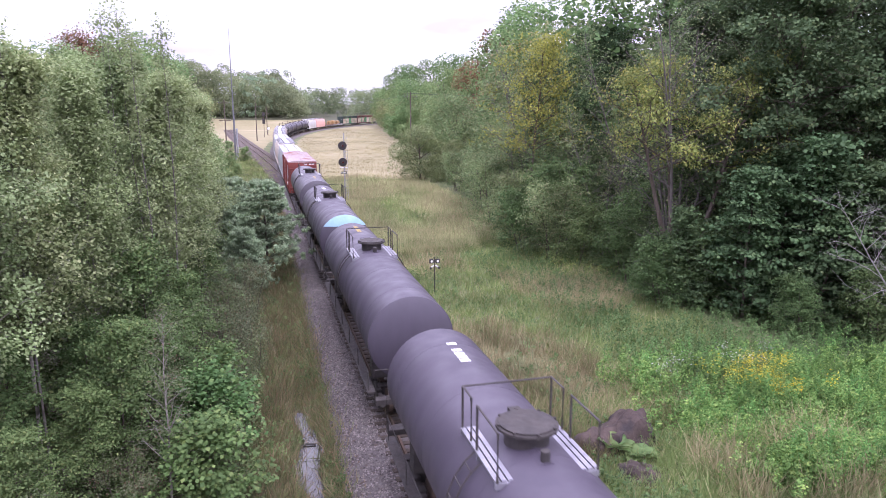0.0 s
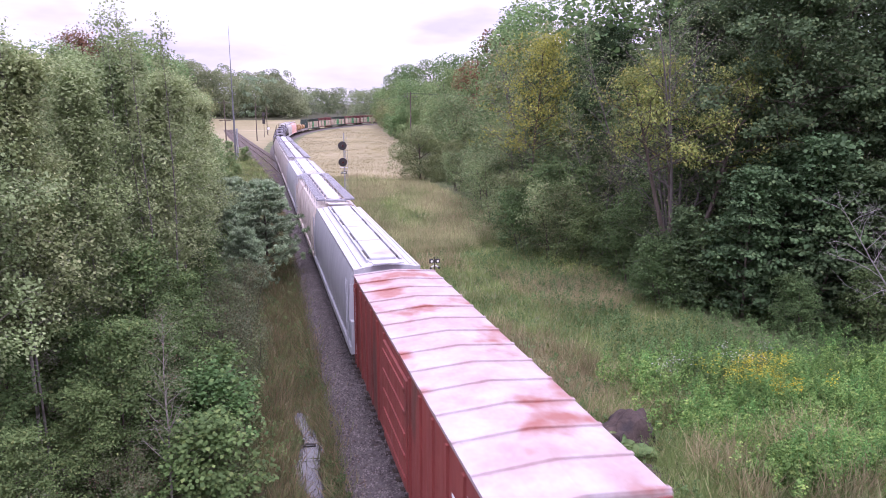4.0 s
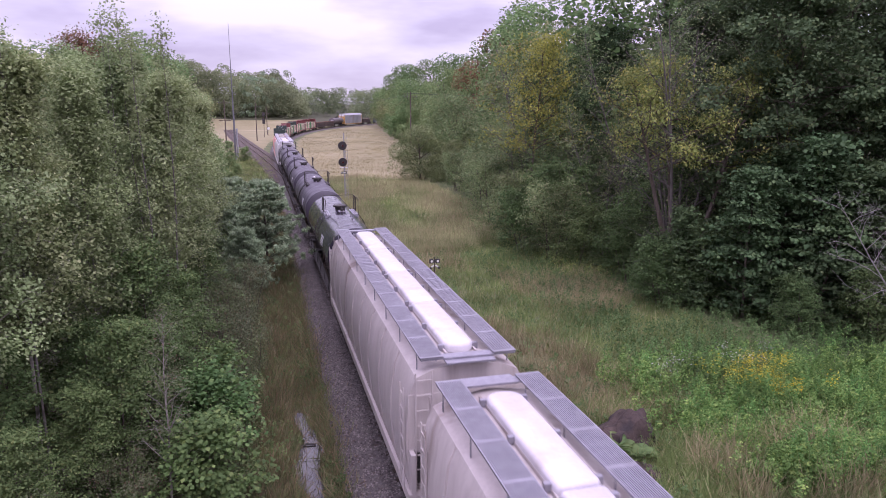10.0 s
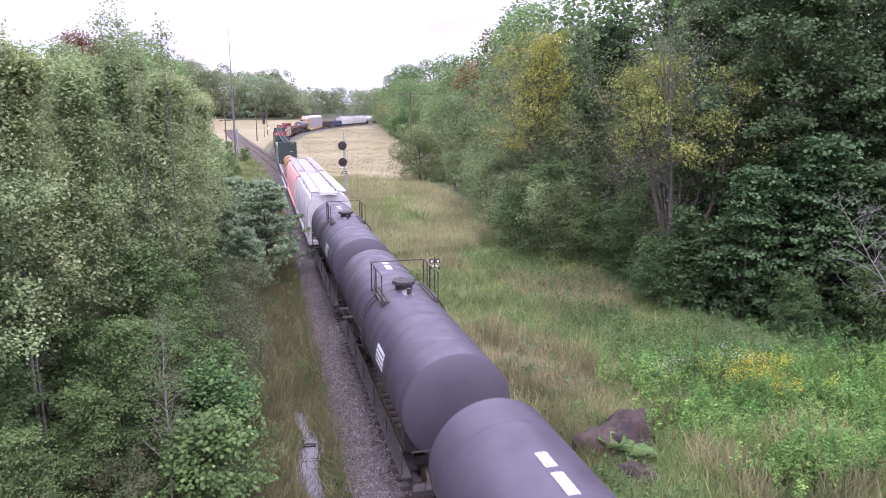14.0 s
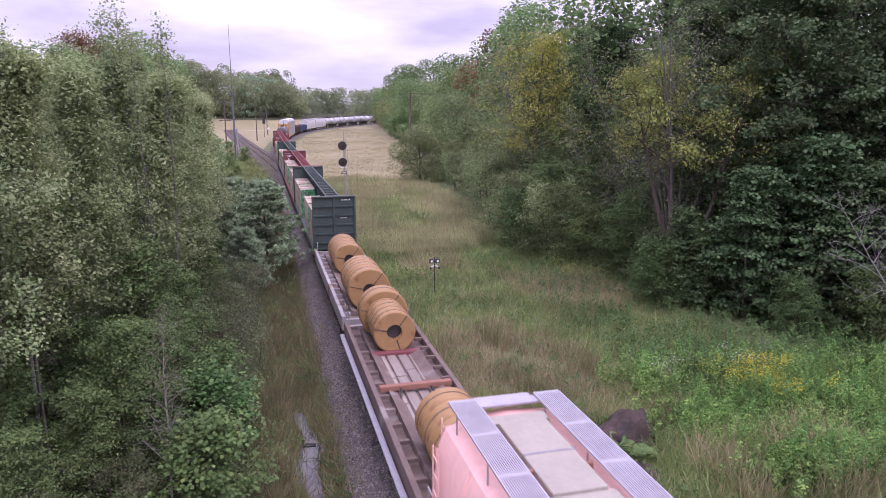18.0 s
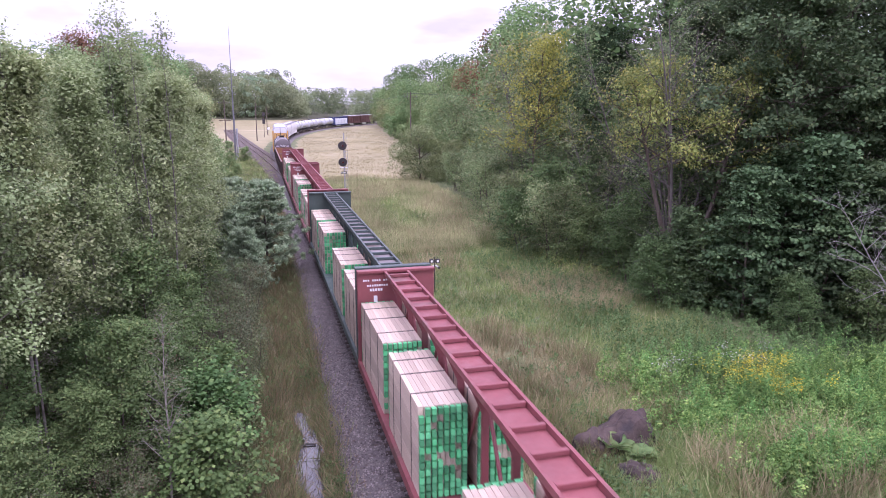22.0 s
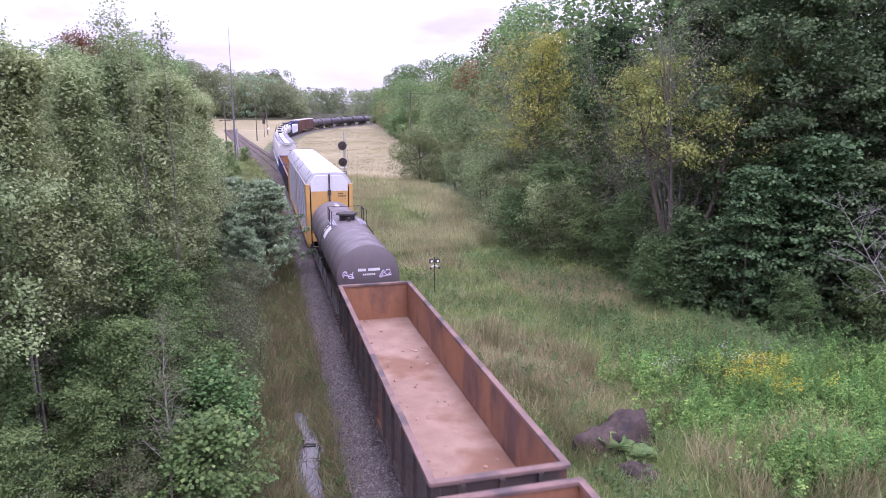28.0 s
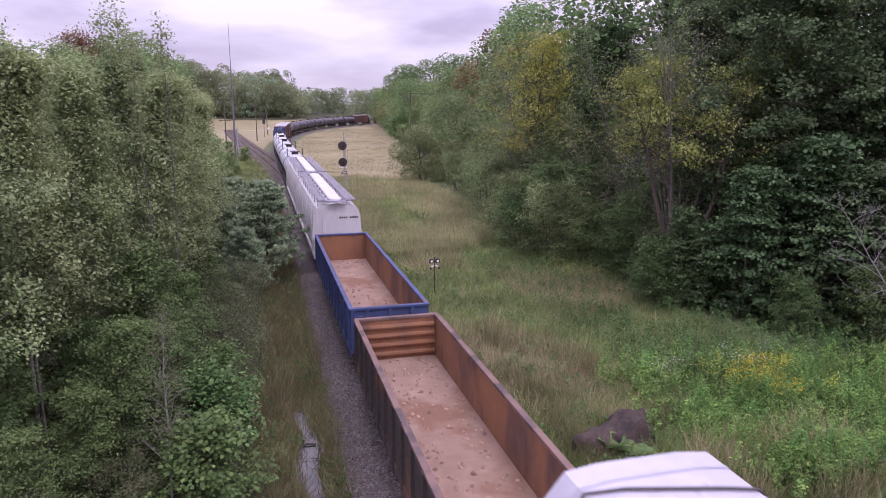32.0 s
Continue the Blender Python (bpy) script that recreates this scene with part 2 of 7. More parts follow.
build_ground()
strip("ballast", [(-2.6, -0.62), (-1.75, -0.22), (1.75, -0.22), (2.7, -0.6)], -30, 520, 2, M_BALLAST, label="grey crushed stone track bed")
for off in (-0.7525, 0.7525):
    strip("rail", [(off - 0.07, -0.17), (off - 0.036, -0.14), (off - 0.036, 0.0), (off + 0.036, 0.0), (off + 0.036, -0.14), (off + 0.07, -0.17)], -30, 520, 2, M_RAIL, label="rusty steel rail with a worn head")


# ---- track parts, siding, signals and poles ----
M_POLE = mat("pole_wood", (0.13, 0.1, 0.085), (0.09, 0.07, 0.06), 3, 0.9, bump=0.3)
M_GALV = mat("galvanised_steel", (0.42, 0.42, 0.45), (0.33, 0.33, 0.36), 3, 0.5, 0.5)
M_SIGNAL = mat("signal_black", (0.03, 0.026, 0.028), (0.05, 0.04, 0.04), 3, 0.6)
M_LENS = mat("dark_lens", (0.1, 0.015, 0.012), None, 3, 0.15)
M_LAMP = mat("pale_lens", (0.75, 0.75, 0.7), None, 3, 0.25)
M_ROCK = mat("boulder", (0.055, 0.042, 0.038), (0.1, 0.074, 0.064), 2.4, 0.95, bump=1.0, bump_scale=9, c3=(0.035, 0.03, 0.03), spot=0.5, spec=0.2)
M_WATER = mat("ditch_water", (0.02, 0.018, 0.016), (0.03, 0.026, 0.022), 1.0, 0.04, spec=1.0)
M_MUD = mat("wet_mud", (0.035, 0.028, 0.022), (0.06, 0.048, 0.036), 3, 0.5, bump=0.5, bump_scale=14)
M_DIRT = mat("brown_siding_bed", (0.085, 0.06, 0.052), (0.06, 0.045, 0.04), 0.9, 0.95, bump=0.7, bump_scale=12, c3=(0.12, 0.095, 0.075))
M_STONE = mat("ballast_stone", (0.185, 0.162, 0.155), (0.11, 0.094, 0.09), 3, 0.95, island=0.6)
M_RAG = mat("white_litter", (0.7, 0.7, 0.7), (0.6, 0.6, 0.6), 5, 0.7)
M_MAST = mat("mast_grey", (0.2, 0.2, 0.22), (0.15, 0.15, 0.17), 2, 0.5, 0.3)
M_WIRE = mat("wire_dark", (0.05, 0.05, 0.05), None, 3, 0.6)


def build_track_parts():
    bed = bpy.data.objects["ballast"]
    tie = mesh_of("tie", rounded(boxes((-1.3, 1.3, -0.115, 0.115, -0.36, -0.175)), 0.012, 1), M_TIE)
    rng = random.Random(3)
    for i in range(230):
        x, y, th = on_line(10 + i * 0.55)
        piece("tie", tie, bed, pose(x + rng.uniform(-0.04, 0.04), y, 0, 0, 0, rng.uniform(-0.7, 0.7) - math.degrees(th)))
    g = np.random.default_rng(8)
    n = 24000
    side = np.where(g.random(n) < 0.85, -1, 1)
    off = g.uniform(0.95, 2.75, n)
    yy = 13 + 60 * g.random(n) ** 1.7
    zz = np.where(off < 1.75, -0.22, -0.22 - (off - 1.75) * 0.44) - 0.0
    r = g.uniform(0.02, 0.048, n)
    base = np.array(((1, 0, 0), (-1, 0, 0), (0, 1, 0), (0, -1, 0), (0, 0, 1), (0, 0, -1)), float)
    v = base[None] * r[:, None, None] * g.uniform(0.6, 1.35, (n, 6, 1))
    v += np.stack([side * off, yy, zz + r * 0.4], 1)[:, None]
    f = np.array(((0, 2, 4), (2, 1, 4), (1, 3, 4), (3, 0, 4)))
    faces = (np.arange(n)[:, None, None] * 6 + f[None]).reshape(-1, 3)
    me = bpy.data.meshes.new("ballast_stones")
    me.from_pydata(v.reshape(-1, 3).tolist(), [], faces.tolist())
    me.materials.append(M_STONE)
    tagged(new("ballast_stones", me), label="loose grey crushed stones on the track shoulder", category="ballast", kind="stuff")


def build_siding():
    """A second track that leaves the main one to the left, on a brown dirt bed."""
    def at(s):
        k = max(0.0, s - 96) / 100
        return -6.6 * k ** 1.35 if k < 1 else -6.6 - (s - 196) * 0.075
    def lane(name, sections, material, label, s0=98, s1=330):
        verts, faces, n = [], [], len(sections)
        for k, s in enumerate(np.arange(s0, s1, 4.0)):
            verts += [(at(s) + o, s, z) for o, z in sections]
            if k:
                faces += [((k - 1) * n + i, k * n + i, k * n + i + 1, (k - 1) * n + i + 1) for i in range(n - 1)]
        me = bpy.data.meshes.new(name)
        me.from_pydata(verts, [], [f[::-1] for f in faces])
        me.materials.append(material)
        return tagged(new(name, me), label=label, kind="structure")
    lane("siding_bed", [(-2.9, -0.62), (-2.2, -0.27), (2.0, -0.27), (2.6, -0.6)], M_DIRT, "brown dirt bed of the siding track", 104)
    for o in (-0.7525, 0.7525):
        lane("siding_rail", [(o - 0.06, -0.2), (o - 0.036, -0.05), (o + 0.036, -0.05), (o + 0.06, -0.2)], M_RAIL, "dull rusty rail of the siding", 108)


def searchlight_signal():
    sig = root("railway_signal", "tall railway signal with two round black targets", "railway signal", at=pose(4.9, 82.6, -0.5))
    part("mast", bars(0.07, [(0.1, 0, 0), (0.1, 0, 8.0)], seg=10), M_GALV, sig, "grey steel mast")
    part("base", boxes((-0.2, 0.4, -0.3, 0.3, -0.2, 0.25)), M_GALV, sig)
    bm = bmesh.new()
    for x in (0.28, 0.5):
        tube(bm, [(x, 0.25, 0), (x, 0.25, 7.6)], 0.02, 5)
    for i in range(20):
        tube(bm, [(0.28, 0.25, 0.3 + i * 0.37), (0.5, 0.25, 0.3 + i * 0.37)], 0.015, 4)
    part("ladder", bm, M_GALV, sig)
    for z in (6.55, 4.65):
        head = part("target", bars(0.5, [(-0.1, -0.2, z), (-0.1, -0.15, z)], seg=28), M_SIGNAL, sig, "round black target disc")
        part("lamp_housing", bars(0.17, [(-0.1, -0.15, z), (-0.1, 0.25, z)], seg=14), M_SIGNAL, head)
        part("hood", bars(0.13, [(-0.1, -0.5, z), (-0.1, -0.2, z)], seg=14), M_SIGNAL, head)
        part("lens", bars(0.1, [(-0.1, -0.51, z), (-0.1, -0.5, z)], seg=14), M_LENS, head)
        part("bracket", boxes((-0.1, 0.12, -0.05, 0.08, z - 0.06, z + 0.06)), M_GALV, sig)
    part("platform", boxes((-0.35, 0.55, -0.1, 0.45, 3.95, 4.0)), M_GALV, sig)
    part("number_plate", boxes((-0.35, 0.35, -0.12, -0.1, 3.3, 3.55)), M_SIGNAL, sig)
    for i in range(4):
        part("plate_mark", boxes((-0.28 + i * 0.15, -0.19 + i * 0.15, -0.13, -0.12, 3.34, 3.5)), M_LAMP, sig)


def flasher_post():
    post = root("signal_post", "thin post with two pairs of round lamps", "signal", at=pose(5.2, 40.0, -0.6))
    part("post", bars(0.028, [(0, 0, 0), (0, 0, 2.35)], seg=8), M_SIGNAL, post)
    for x in (-0.19, 0.19):
        box_ = part("lamp_box", rounded(boxes((x - 0.13, x + 0.13, -0.05, 0.09, 1.98, 2.24)), 0.03), M_SIGNAL, post)
        part("lens", bars(0.075, [(x, -0.07, 2.11), (x, -0.05, 2.11)], seg=16), M_LAMP, box_)
    part("crossarm", boxes((-0.3, 0.3, -0.02, 0.02, 2.08, 2.14)), M_SIGNAL, post)
    for s in (-1, 1):
        arm = part("angled_lamp", bars(0.05, [(s * 0.06, -0.03, 1.86), (s * 0.3, -0.03, 1.66)], seg=8), M_LAMP, post)
        part("shade", bars(0.065, [(s * 0.2, -0.03, 1.745), (s * 0.3, -0.03, 1.655)], seg=8), M_SIGNAL, arm)


def utility_pole(x, y, height, arms, label, turn=0.0):
    pole = root("utility_pole", label, "utility pole", "line of poles", at=pose(x, y, ground_z(x, y), 0, 0, turn))
    part("pole", tube(bmesh.new(), [(0, 0, -0.5), (0, 0, height)], 0.17, 10, 0.12), M_POLE, pole)
    for z in arms:
        part("crossarm", boxes((-1.5, 1.5, -0.2, -0.1, z - 0.08, z + 0.06)), M_POLE, pole)
        for i in (-1.3, -0.7, 0.7, 1.3):
            part("insulator", bars(0.05, [(i, -0.15, z + 0.06), (i, -0.15, z + 0.26)], seg=6), M_GALV, pole)


def build_poles():
    tall = root("radio_mast", "tall thin grey radio mast with a whip tip", "mast", at=pose(-9.1, 152.0, -0.5))
    part("lower_mast", tube(bmesh.new(), [(0, 0, -0.3), (0, 0, 11)], 0.22, 10, 0.16), M_MAST, tall)
    part("upper_mast", tube(bmesh.new(), [(0, 0, 11), (0, 0, 20)], 0.12, 8, 0.07), M_MAST, tall)
    part("whip", tube(bmesh.new(), [(0, 0, 20), (0, 0, 27.3)], 0.06, 6, 0.03), M_MAST, tall)
    short = root("steel_pole", "short pale steel pole beside the mast", "pole", at=pose(-8.8, 158.0, -0.5))
    part("pole", tube(bmesh.new(), [(0, 0, -0.3), (0, 0, 6.2)], 0.22, 10, 0.2), M_GALV, short)
    utility_pole(-12.3, 190.0, 12.4, (11.6, 7.2), "wooden utility pole with two crossarms")
    utility_pole(-4.6, 232.0, 11.8, (10.6,), "wooden utility pole with one crossarm")
    utility_pole(-0.6, 279.0, 10.4, (7.9,), "wooden utility pole with a low crossarm")
    utility_pole(27.5, 150.0, 14.0, (12.9,), "wooden utility pole rising from the trees")
    sign = root("crossing_signal", "small trackside signal with a round white disc", "signal", at=pose(-2.0, 256.0, -0.5))
    part("post", bars(0.09, [(0, 0, 0), (0, 0, 8.5)], seg=8), M_POLE, sign)
    part("head", boxes((-0.45, 0.45, -0.15, 0.15, 7.2, 8.6)), M_SIGNAL, sign)
    part("head", boxes((-0.5, 0.5, -0.15, 0.15, 4.6, 6.4)), M_SIGNAL, sign)
    disc = root("round_sign", "round white trackside sign on a post", "sign", at=pose(-0.3, 268.0, -0.5))
    part("post", bars(0.06, [(0, 0, 0), (0, 0, 2.4)], seg=6), M_POLE, disc)
    part("disc", bars(0.48, [(0, -0.1, 2.6), (0, -0.06, 2.6)], seg=18), M_RAG, disc)
    cab = root("relay_cabinet", "small white metal relay cabinet", "cabinet", at=pose(-13.0, 128.0, ground_z(-13, 128)))
    part("body", rounded(boxes((-0.5, 0.5, -0.4, 0.4, 0, 1.7)), 0.03), M_RAG, cab)
    part("roof", boxes((-0.56, 0.56, -0.46, 0.46, 1.7, 1.78)), M_GALV, cab)
    for (ax, ay, az), (bx, by, bz) in (((27.5, 150, 13.1), (70, 120, 14.5)), ((26.3, 150, 13.1), (69, 119, 14.5)), ((27.5, 150, 13.1), (24, 260, 12))):
        pts = [(ax + (bx - ax) * i / 8, ay + (by - ay) * i / 8, az + (bz - az) * i / 8 - 1.2 * (1 - (i / 4 - 1) ** 2)) for i in range(9)]
        tagged(new("overhead_wire", mesh_of("overhead_wire", tube(bmesh.new(), pts, 0.02, 4), M_WIRE)), "thin dark overhead wire sagging between poles", "wire", "overhead wires")


def boulder(x, y, z, sx, sy, sz, seed, label):
    bm = bmesh.new()
    bmesh.ops.create_icosphere(bm, subdivisions=4, radius=1.0)
    for v in bm.verts:
        p = v.co.copy()
        d = 1 + 0.28 * noise.noise(p * 1.1 + Vector((seed, 0, 0))) + 0.2 * noise.noise(p * 2.6 + Vector((0, seed, 0))) + 0.09 * noise.noise(p * 7)
        v.co = Vector((p.x * sx, p.y * sy, max(p.z, -0.6) * sz)) * d
    ob = new("boulder", mesh_of("boulder", bm, M_ROCK, smooth=True))
    ob.matrix_basis = pose(x, y, z, 0, 0, seed * 40)
    return tagged(ob, label, "boulder", "boulders")


def water_at(y):
    """Middle and half width of the ditch water."""
    c = -3.62 + 0.26 * noise.noise((y * 0.45, 9.0, 0)) + 0.1 * noise.noise((y * 1.6, 4.0, 0))
    w = 0.4 + 0.22 * noise.noise((y * 0.8, 0.5, 0)) + 0.14 * noise.noise((y * 2.3, 2.5, 0)) - max(0, y - 22.8) * 0.11
    return c, max(w, 0.03)


def build_ditch():
    me = bpy.data.meshes.new("mud")
    rows = []
    for i in range(150):
        y = 12.0 + i * 0.15
        c, w = water_at(y)
        wide = w + 0.2 + 0.08 * noise.noise((y * 2.1, 7.0, 0))
        rows += [(x, y, ground_z(x, y) + 0.012) for x in (c - wide, c - wide * 0.6, c - wide * 0.3, c, c + wide * 0.3, c + wide * 0.6, c + wide)]
    me.from_pydata(rows, [], [(k * 7 + i, k * 7 + i + 1, k * 7 + i + 8, k * 7 + i + 7) for k in range(149) for i in range(6)])
    me.materials.append(M_MUD)
    tagged(new("mud", me), label="dark wet mud along the ditch", kind="structure")
    me = bpy.data.meshes.new("water")
    left, right = [], []
    for i in range(110):
        y = 12.0 + i * 0.13
        c, w = water_at(y)
        left.append((c - w, y, -0.95))
        right.append((c + w, y, -0.95))
    n = len(left)
    me.from_pydata(left + right, [], [(i, n + i, n + i + 1, i + 1) for i in range(n - 1)])
    me.materials.append(M_WATER)
    tagged(new("water", me), label="still ditch water reflecting the pale sky", kind="structure")
    boulder(6.9, 19.7, -0.55, 1.35, 1.0, 1.15, 1, "large mauve-brown boulder in the trackside grass")
    boulder(5.55, 19.3, -0.6, 0.85, 0.8, 0.95, 2, "dark weathered boulder beside a larger one")
    boulder(6.0, 17.6, -0.65, 0.75, 0.6, 0.6, 3, "low brown boulder by the track")
    boulder(-5.25, 19.9, -1.0, 0.55, 0.5, 0.45, 4, "reddish boulder by the ditch")
    boulder(-4.75, 19.2, -1.0, 0.4, 0.35, 0.3, 5, "small reddish stone by the ditch")
    bm = rounded(boxes((-0.16, 0.16, -0.06, 0.06, 0, 0.05)), 0.015)
    rag = new("litter", mesh_of("litter", bm, M_RAG))
    rag.matrix_basis = pose(-3.5, 25.7, ground_z(-3.5, 25.7) + 0.02, 0, 4, 20)
    tagged(rag, "crumpled white litter at the ditch's end", "litter")
    bm = bars(0.035, [(-0.25, 0, 0.0), (0.0, 0.05, 0.05), (0.3, 0.0, 0.04)], seg=5)
    stick = new("floating_stick", mesh_of("floating_stick", bm, M_DEADWOOD_DARK))
    stick.matrix_basis = pose(-3.65, 23.1, -0.95)
    tagged(stick, "dark stick lying in the ditch water", "stick")


M_DEADWOOD_DARK = mat("wet_stick", (0.03, 0.025, 0.02), None, 4, 0.6)
build_track_parts()
build_siding()
searchlight_signal()
flasher_post()
build_poles()
build_ditch()


# ---- plants ----
M_BARK = mat("bark_grey_brown", (0.12, 0.095, 0.075), (0.075, 0.06, 0.05), 3, 0.95, bump=0.6, bump_scale=18, streak=(1, 1, 0.3))
M_BIRCH = mat("pale_bark", (0.27, 0.25, 0.22), (0.18, 0.165, 0.14), 4, 0.85, bump=0.3, c3=(0.1, 0.09, 0.08), spot=0.6)
M_DEADWOOD = mat("dead_wood_grey", (0.3, 0.28, 0.27), (0.2, 0.18, 0.17), 4, 0.9)
M_TWIG = mat("grey_brown_twig", (0.17, 0.15, 0.14), (0.11, 0.095, 0.09), 4, 0.9)
L_ASPEN = leaf_mat("aspen_leaf", (0.2, 0.26, 0.115), (0.29, 0.36, 0.17), (0.35, 0.4, 0.21), 0.09)
L_GREEN = leaf_mat("green_leaf", (0.085, 0.145, 0.054), (0.16, 0.24, 0.09), (0.2, 0.26, 0.1), 0.08)
L_MAPLE = leaf_mat("maple_leaf", (0.056, 0.096, 0.044), (0.11, 0.165, 0.075), (0.15, 0.2, 0.09), 0.08)
L_SAPLING_DARK = leaf_mat("young_maple_leaf", (0.07, 0.12, 0.055), (0.13, 0.2, 0.09), (0.16, 0.23, 0.1), 0.08, 0.6)
L_SAPLING = leaf_mat("sapling_leaf", (0.085, 0.155, 0.055), (0.15, 0.245, 0.085), (0.2, 0.29, 0.1), 0.1, 0.8)
L_YELLOW = leaf_mat("yellow_green_leaf", (0.165, 0.225, 0.065), (0.285, 0.34, 0.105), (0.42, 0.42, 0.12), 0.14)
L_EDGE = leaf_mat("edge_shrub_leaf", (0.15, 0.22, 0.09), (0.265, 0.34, 0.155), (0.32, 0.32, 0.17), 0.1)
L_WILLOW = leaf_mat("willow_leaf", (0.15, 0.195, 0.085), (0.24, 0.285, 0.13), (0.3, 0.31, 0.16), 0.1)
L_BURDOCK = leaf_mat("burdock_leaf", (0.11, 0.18, 0.065), (0.16, 0.24, 0.09), None, 0.12, 3.0)
L_PALE = leaf_mat("pale_shrub_leaf", (0.1, 0.13, 0.06), (0.19, 0.215, 0.125), (0.17, 0.12, 0.075), 0.1)
L_NEEDLE = leaf_mat("pine_needle", (0.2, 0.28, 0.17), (0.36, 0.46, 0.29), (0.42, 0.5, 0.32), 0.12)
L_RUST = leaf_mat("turning_leaf", (0.16, 0.1, 0.055), (0.25, 0.14, 0.08), (0.15, 0.16, 0.07), 0.3)
L_HERB = leaf_mat("herb_leaf", (0.075, 0.17, 0.045), (0.18, 0.335, 0.095), (0.28, 0.42, 0.12), 0.12, 0.7)
L_BANK = leaf_mat("bank_grass", (0.13, 0.15, 0.07), (0.23, 0.235, 0.125), (0.31, 0.22, 0.14), 0.2, 0.5)
# Aerial haze is put into this leaf colour: paler and greyer green.
L_HAZE = leaf_mat("haze_tinted_leaf", (0.16, 0.21, 0.11), (0.26, 0.31, 0.17), (0.29, 0.31, 0.18), 0.1, 0.05)
L_FLOWER = leaf_mat("goldenrod_flower", (0.5, 0.4, 0.035), (0.64, 0.5, 0.06), (0.25, 0.28, 0.07), 0.15)
L_ASTER = leaf_mat("aster_flower", (0.5, 0.5, 0.5), (0.62, 0.62, 0.6), (0.2, 0.24, 0.12), 0.3)
L_GOLD = leaf_mat("golden_leaf", (0.25, 0.27, 0.06), (0.4, 0.4, 0.09), (0.19, 0.23, 0.07), 0.25)
L_GRASS = leaf_mat("grass_blade", (0.145, 0.21, 0.07), (0.27, 0.335, 0.135), (0.4, 0.37, 0.2), 0.14, 0.25)
L_FIELD = leaf_mat("field_grass_blade", (0.3, 0.26, 0.15), (0.37, 0.32, 0.19), None, 0.15, 0.05)
L_STRAW = leaf_mat("straw_grass", (0.33, 0.295, 0.16), (0.48, 0.43, 0.25), (0.28, 0.25, 0.13), 0.15, 0.25)
L_PALE_GRASS = leaf_mat("pale_meadow_grass", (0.27, 0.3, 0.135), (0.42, 0.42, 0.22), (0.5, 0.45, 0.27), 0.2, 0.2)
L_RED_GRASS = leaf_mat("reddish_grass", (0.19, 0.155, 0.085), (0.3, 0.24, 0.145), (0.17, 0.2, 0.08), 0.4, 0.4)
L_FAR_A = leaf_mat("woodland_leaf", (0.135, 0.215, 0.084), (0.25, 0.355, 0.145), (0.3, 0.37, 0.17), 0.1, 0.12)
L_FAR_B = leaf_mat("woodland_leaf_warm", (0.19, 0.23, 0.1), (0.33, 0.365, 0.165), (0.37, 0.31, 0.16), 0.12, 0.12)


def leaf_mesh(name, centres, length, width, rng, material, up=0.45, hang=0.0, shape="leaf", out=None):
    """Many single leaves, each a small folded rhombus with a direction of its own."""
    n = len(centres)
    d = rng.normal(size=(n, 3))
    d[:, 2] = d[:, 2] * (0.5 if up else 1.0) - hang
    d /= np.linalg.norm(d, axis=1, keepdims=True) + 1e-9
    nrm = rng.normal(size=(n, 3))
    nrm[:, 2] = np.abs(nrm[:, 2]) + up * 2
    if out is not None:
        nrm = nrm * 0.75 + out
    side = np.cross(d, nrm)
    side /= np.linalg.norm(side, axis=1, keepdims=True) + 1e-9
    size = rng.uniform(0.65, 1.35, (n, 1))
    ln, wd = length * size, width * size
    fold = np.cross(side, d) * wd * 0.15
    c = np.asarray(centres)
    if shape == "leaf":
        corners = [c - d * ln * 0.5, c + side * wd * 0.5 + fold - d * ln * 0.05, c + d * ln * 0.5, c - side * wd * 0.5 + fold - d * ln * 0.05]
        k = 4
    else:
        corners = [c - side * wd * 0.5, c + side * wd * 0.5, c + d * ln]
        k = 3
    co = np.stack(corners, 1).reshape(-1, 3).astype(np.float32)
    me = bpy.data.meshes.new(name)
    me.vertices.add(n * k)
    me.vertices.foreach_set("co", co.ravel())
    me.loops.add(n * k)
    me.loops.foreach_set("vertex_index", np.arange(n * k, dtype=np.int32))
    me.polygons.add(n)
    me.polygons.foreach_set("loop_start", np.arange(0, n * k, k, dtype=np.int32))
    me.update(calc_edges=True)
    me.materials.append(material)
    return me


def limb_points(start, direction, length, rng, bend=0.25, n=5, lift=0.0):
    pts = [np.array(start, float)]
    d = np.array(direction, float)
    d /= np.linalg.norm(d)
    for _ in range(n):
        d = d + rng.normal(size=3) * bend * 0.4 + np.array((0, 0, lift))
        d /= np.linalg.norm(d)
        pts.append(pts[-1] + d * length / n)
    return pts


